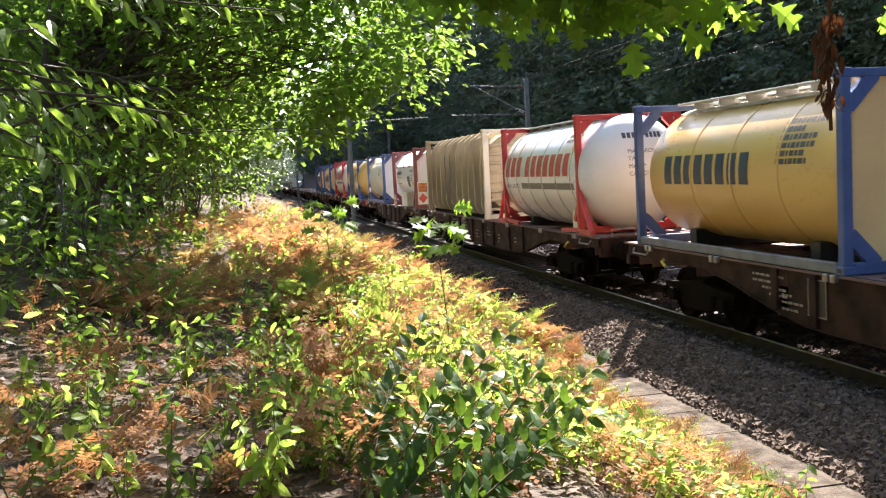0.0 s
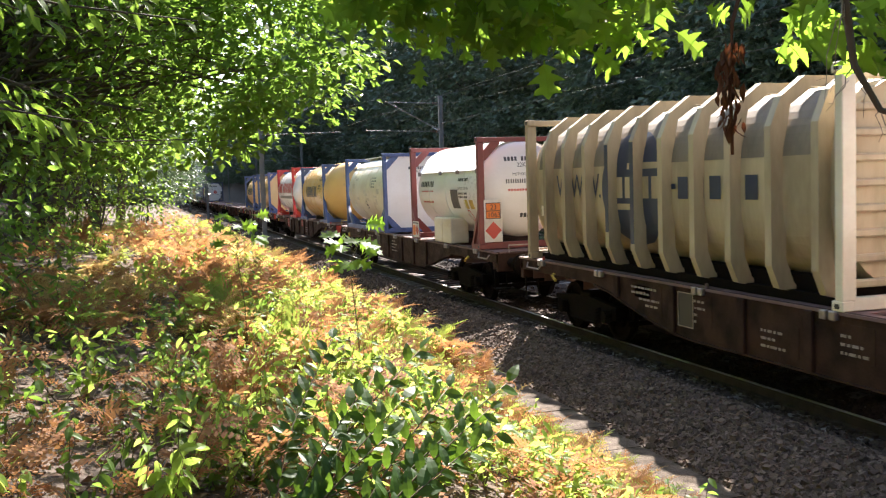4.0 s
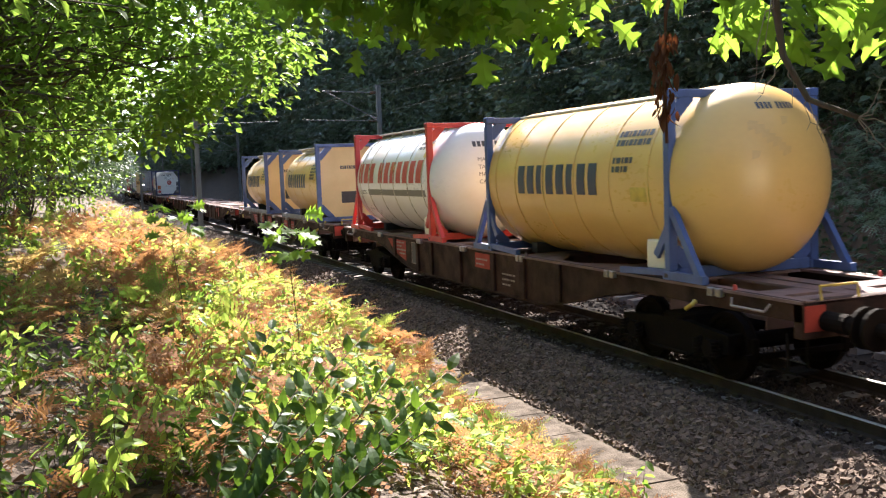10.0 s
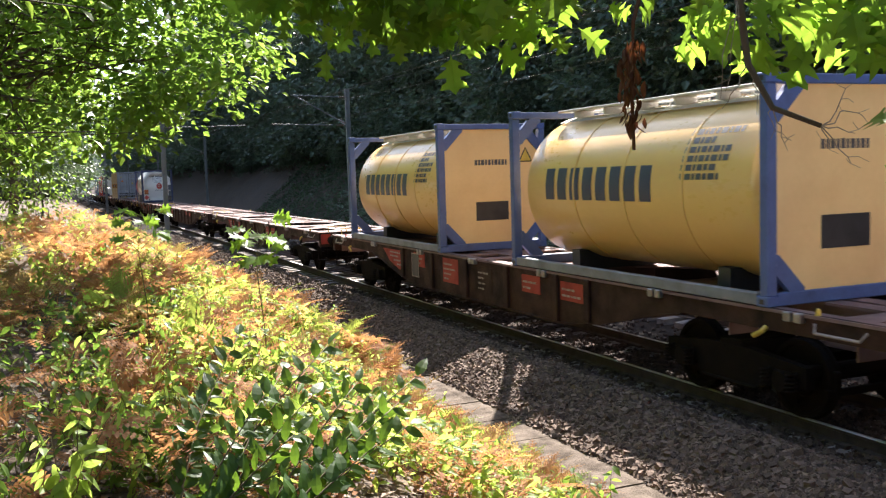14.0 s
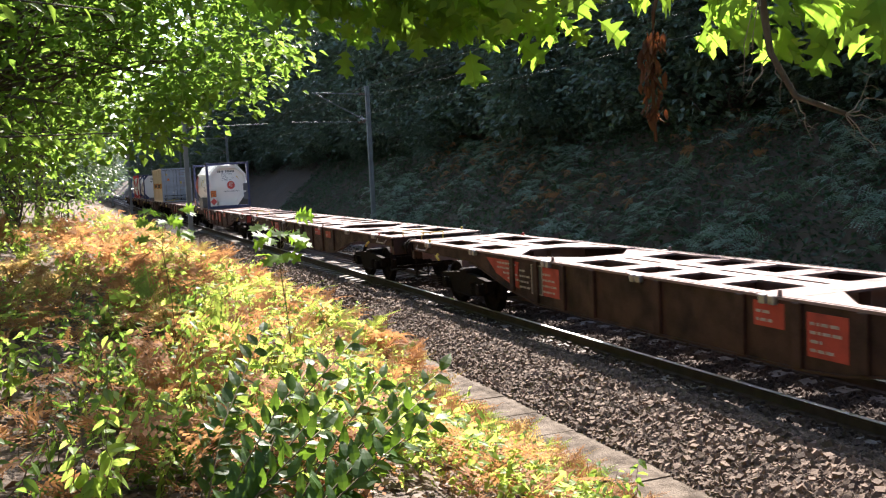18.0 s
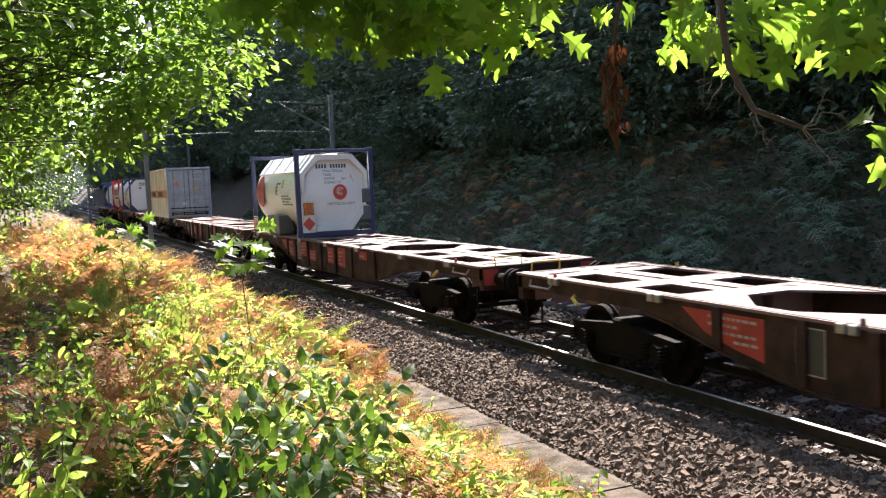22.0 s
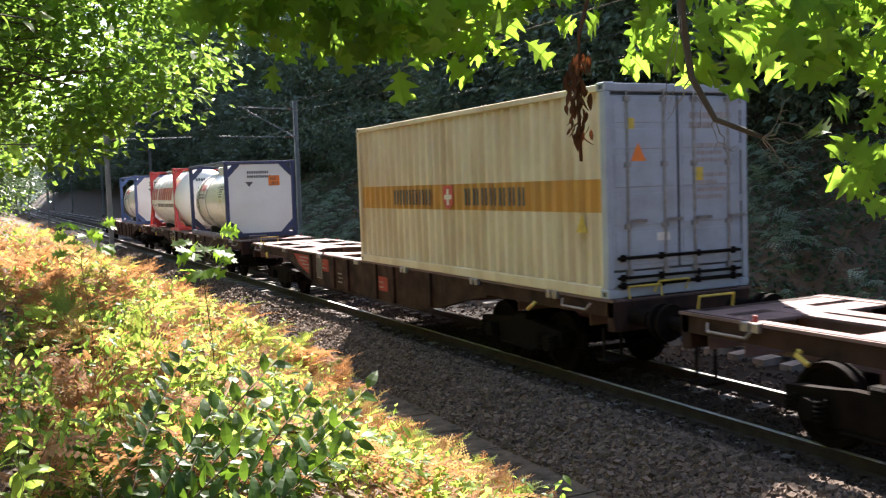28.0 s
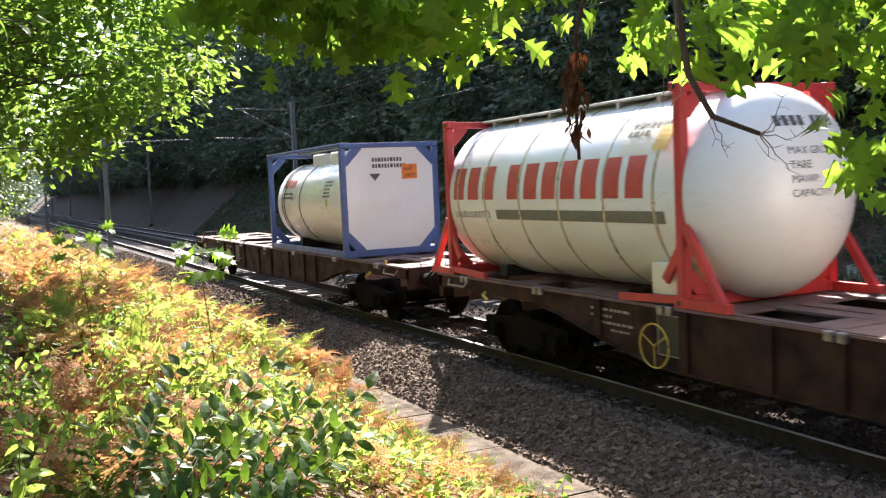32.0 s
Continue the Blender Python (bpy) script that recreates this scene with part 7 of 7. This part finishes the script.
def make_carpet():
    """What covers the soil between the ferns."""
    rng = np.random.default_rng(61)

    def lay(n, x0, x1, y0, y1):
        x, y = in_view(rng, n, x0, x1, y0, y1)
        return np.stack([x, y, ground_z(x, y)], 1)

    p = np.concatenate([lay(9000, 0.8, 4.8, 4.6, 16), lay(2200, 0.5, 4.9, 16, 46), lay(1300, -1.5, 1.0, 6, 22)])
    n = len(p)
    d = rng.normal(size=(n, 3)) * (1, 1, 0.5)
    p[:, 2] += rng.uniform(0.04, 0.42, n) * np.clip(1.6 * room(p[:, 0], p[:, 1]), 0.1, 1)
    tagged(raw_part("low_greenery", *scatter(OVAL, p, d, rng.normal(size=(n, 3)) * 0.6 + (0, 0, 1), rng.uniform(0.045, 0.105, n)), "leaf_shoot"), "low tangle of bright green leaves on the bank", "undergrowth", kind="stuff")
    p = np.concatenate([lay(420, 0.3, 4.6, 4.6, 14), lay(1100, 0.4, 5.0, 13, 46), lay(700, -2, 1.4, 4.3, 22)])
    n = len(p)
    d = rng.normal(size=(n, 3)) * (1, 1, 0.25)
    p[:, 2] += rng.uniform(0.05, 0.42, n) * np.clip(1.3 * room(p[:, 0], p[:, 1]), 0.05, 1)
    tagged(raw_part("dead_bracken", *scatter(frond(7, 10), p, d, rng.normal(size=(n, 3)) * 0.5 + (0, 0, 1), rng.uniform(0.25, 0.6, n) * np.clip(1.6 * room(p[:, 0], p[:, 1]), 0.4, 1)), "fern_rust"), "collapsed rust-brown bracken litter", "undergrowth", kind="stuff")
    p = np.concatenate([lay(2500, -4, 4.4, -4, 2.7), lay(11000, -4, 2.5, 2.6, 14), lay(2500, 2.5, 4.9, 5, 30)])
    n = len(p)
    d = rng.normal(size=(n, 3)) * (1, 1, 0.3)
    p[:, 2] += rng.uniform(0.0, 0.05, n)
    tagged(raw_part("leaf_litter", *scatter(OVAL, p, d, rng.normal(size=(n, 3)) * 0.4 + (0, 0, 1), rng.uniform(0.04, 0.12, n)), "litter"), "dry brown leaf litter on the ground", "leaf litter", kind="stuff")
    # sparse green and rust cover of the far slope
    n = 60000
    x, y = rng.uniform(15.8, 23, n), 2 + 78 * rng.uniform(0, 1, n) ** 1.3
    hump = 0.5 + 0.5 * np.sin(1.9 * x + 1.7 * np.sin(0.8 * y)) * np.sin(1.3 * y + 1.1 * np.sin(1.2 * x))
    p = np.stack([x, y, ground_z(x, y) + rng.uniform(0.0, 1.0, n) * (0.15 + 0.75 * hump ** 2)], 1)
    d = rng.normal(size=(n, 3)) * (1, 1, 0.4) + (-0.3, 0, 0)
    tagged(raw_part("slope_greenery", *scatter(FLECK, p, d, rng.normal(size=(n, 3)) * 0.5 + (0, 0, 1), rng.uniform(0.08, 0.22, n)), "fern_dark"), "green ground cover with shade painted in, on the shaded bank", "undergrowth", kind="stuff")
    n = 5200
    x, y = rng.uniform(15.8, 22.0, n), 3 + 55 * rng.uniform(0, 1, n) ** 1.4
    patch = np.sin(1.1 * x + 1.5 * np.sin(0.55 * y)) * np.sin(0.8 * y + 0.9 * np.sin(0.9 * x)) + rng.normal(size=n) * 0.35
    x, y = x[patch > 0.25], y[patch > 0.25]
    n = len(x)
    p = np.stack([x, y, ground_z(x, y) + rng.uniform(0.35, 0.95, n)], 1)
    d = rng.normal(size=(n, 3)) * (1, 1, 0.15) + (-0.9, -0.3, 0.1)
    tagged(raw_part("slope_ferns", *scatter(frond(5, 9), p, d, rng.normal(size=(n, 3)) * 0.3 + (0, 0, 1), rng.uniform(0.7, 1.35, n)), "fern_pale"), "bracken with sky sheen painted in, covering the shaded bank", "undergrowth", kind="stuff")
    tufts = np.array([(18.6, 37), (19.4, 40), (20.2, 43), (19.0, 46), (20.6, 38), (18.2, 29), (19.6, 24), (17.6, 33), (20.0, 50)])
    c = np.repeat(tufts, 35, 0) + rng.normal(size=(315, 2)) * (0.6, 1.2)
    p = np.stack([c[:, 0], c[:, 1], ground_z(c[:, 0], c[:, 1]) + rng.uniform(0.4, 1.0, 315)], 1)
    d = rng.normal(size=(315, 3)) * (1, 1, 0.3)
    tagged(raw_part("slope_bracken", *scatter(frond(9, 10), p, d, rng.normal(size=(315, 3)) * 0.4 + (0, 0, 1), rng.uniform(0.5, 1.0, 315)), "fern_rust"), "patches of rust-brown bracken on the shaded bank", "undergrowth", kind="stuff")


def make_laurel():
    """Dark glossy evergreen shrubs close to the camera, their stems arching outwards."""
    rng = np.random.default_rng(71)
    bushes = (((0.40, 3.7), ((1.21, 4.31, 2.14), (1.05, 4.04, 1.97), (0.98, 4.29, 2.05), (1.06, 3.75, 1.81), (0.92, 3.85, 1.86), (0.84, 4.05, 2.0))),
              ((0.62, 3.45), ((1.52, 3.95, 2.02), (1.37, 3.79, 1.95), (1.27, 4.06, 2.00), (1.23, 3.63, 1.84), (1.40, 3.72, 1.87), (1.12, 3.68, 1.78), (1.33, 3.92, 1.92))),
              ((0.42, 3.95), ((0.87, 4.78, 2.15), (0.66, 4.5, 1.95))))
    for (bx0, by0), tips in bushes:
        z0 = float(ground_z(bx0, by0)) - 0.03
        sh = thing("evergreen_shrub", "dark glossy-leaved evergreen shrub in front of the bracken", "shrub", (bx0, by0, z0), "evergreen shrubs")
        for tip in tips:
            end = np.array(tip) - (bx0, by0, z0)
            a = np.array([rng.normal() * 0.05, rng.normal() * 0.04, 0])
            path = [tuple(a + (end - a) * (t ** 1.25, t ** 1.25, 0) + (0, 0, end[2] * t ** 0.8)) for t in np.linspace(0, 1, 7)]
            st = part("stem", limbs([path], 0.006, 0.002, 6), "stem", sh, smooth=True)
            p = np.array(path)
            pos, dirs = [], []
            for j, t in enumerate(np.linspace(0.22, 1, 20)):
                i = min(5, int(t * 6))
                c = p[i] + (p[i + 1] - p[i]) * (t * 6 - i)
                d = (p[i + 1] - p[i]) / np.linalg.norm(p[i + 1] - p[i])
                side = np.cross(d, (0.2, -0.8, 0.5))
                side /= np.linalg.norm(side) + 1e-6
                pos.append(c)
                dirs.append(side * (-1) ** j * (0.9 if j < 19 else 0.1) + d * 0.8 + rng.normal(size=3) * 0.2)
            raw_part("leaves", *scatter(OVATE, pos, dirs, rng.normal(size=(20, 3)) * 0.4 + (0, -0.5, 0.8), rng.uniform(0.08, 0.12, 20)), "leaf_laurel", st, "glossy dark green leaves")


def make_young_oak(x, y, top, count, size, spread, seed):
    """A slim young oak: a stem with a few side twigs, each ending in lobed leaves."""
    rng = np.random.default_rng(seed)
    z0 = float(ground_z(x, y))
    t = thing("young_oak", "young oak with a tuft of bright lobed leaves", "sapling", (x, y, z0 - 0.03), "young oaks")
    h = top - z0
    path = [(0.05, 0.1, 0.0), (0.03, 0.05, h * 0.4), (-0.02, 0, h * 0.75), (0.0, 0, h)]
    twigs, pos, dirs = [], [], []
    for k in range(count):
        a, lift = 2.4 * k + rng.uniform(-0.3, 0.3), h - 0.45 * spread * k / count * 2
        reach = spread * rng.uniform(0.25, 0.6)
        tip = (reach * math.cos(a), reach * math.sin(a), lift + rng.uniform(0.0, 0.08))
        twigs.append([(0, 0, lift - 0.06), tip])
        for o in (-0.9, 0.0, 0.9):
            pos.append(tip)
            dirs.append((math.cos(a + o), math.sin(a + o), rng.uniform(-0.35, 0.45)))
    part("stem", limbs([path], 0.005, 0.003, 6), "stem", t)
    part("stemwork", limbs(twigs, 0.003, 0.0015, 5), "stem", t)
    n = len(pos)
    raw_part("leaves", *scatter(OAK, pos, dirs, rng.normal(size=(n, 3)) * 0.45 + (-0.1, -0.5, 0.8), rng.uniform(0.8, 1.1, n) * size), "leaf_oak", t, "bright yellow-green lobed leaves")


far_wood()
near_trees()
overhead_oak()
make_ferns()
make_shoots()
make_carpet()
make_laurel()
make_young_oak(1.455, 7.0, 2.60, 8, 0.165, 0.34, 81)
make_young_oak(0.72, 8.3, 2.70, 10, 0.14, 0.32, 82)
make_ballast()


def motions():
    for ob, u in MOVERS:
        base = ob.matrix_basis.translation.copy()
        walk(ob, [(t, pose(base.x, u - s, base.z)) for t, s in TRAIN])
    # the wheels roll on the rails
    when = np.arange(0, 32.0001, 2 / FPS)
    gone = np.interp(when, [t for t, s in TRAIN], [s for t, s in TRAIN])
    for ws, o in WHEELS:
        walk(ws, [(t, pose(0, o, 0.463, math.degrees(g / 0.463))) for t, g in zip(when, gone)])


motions()
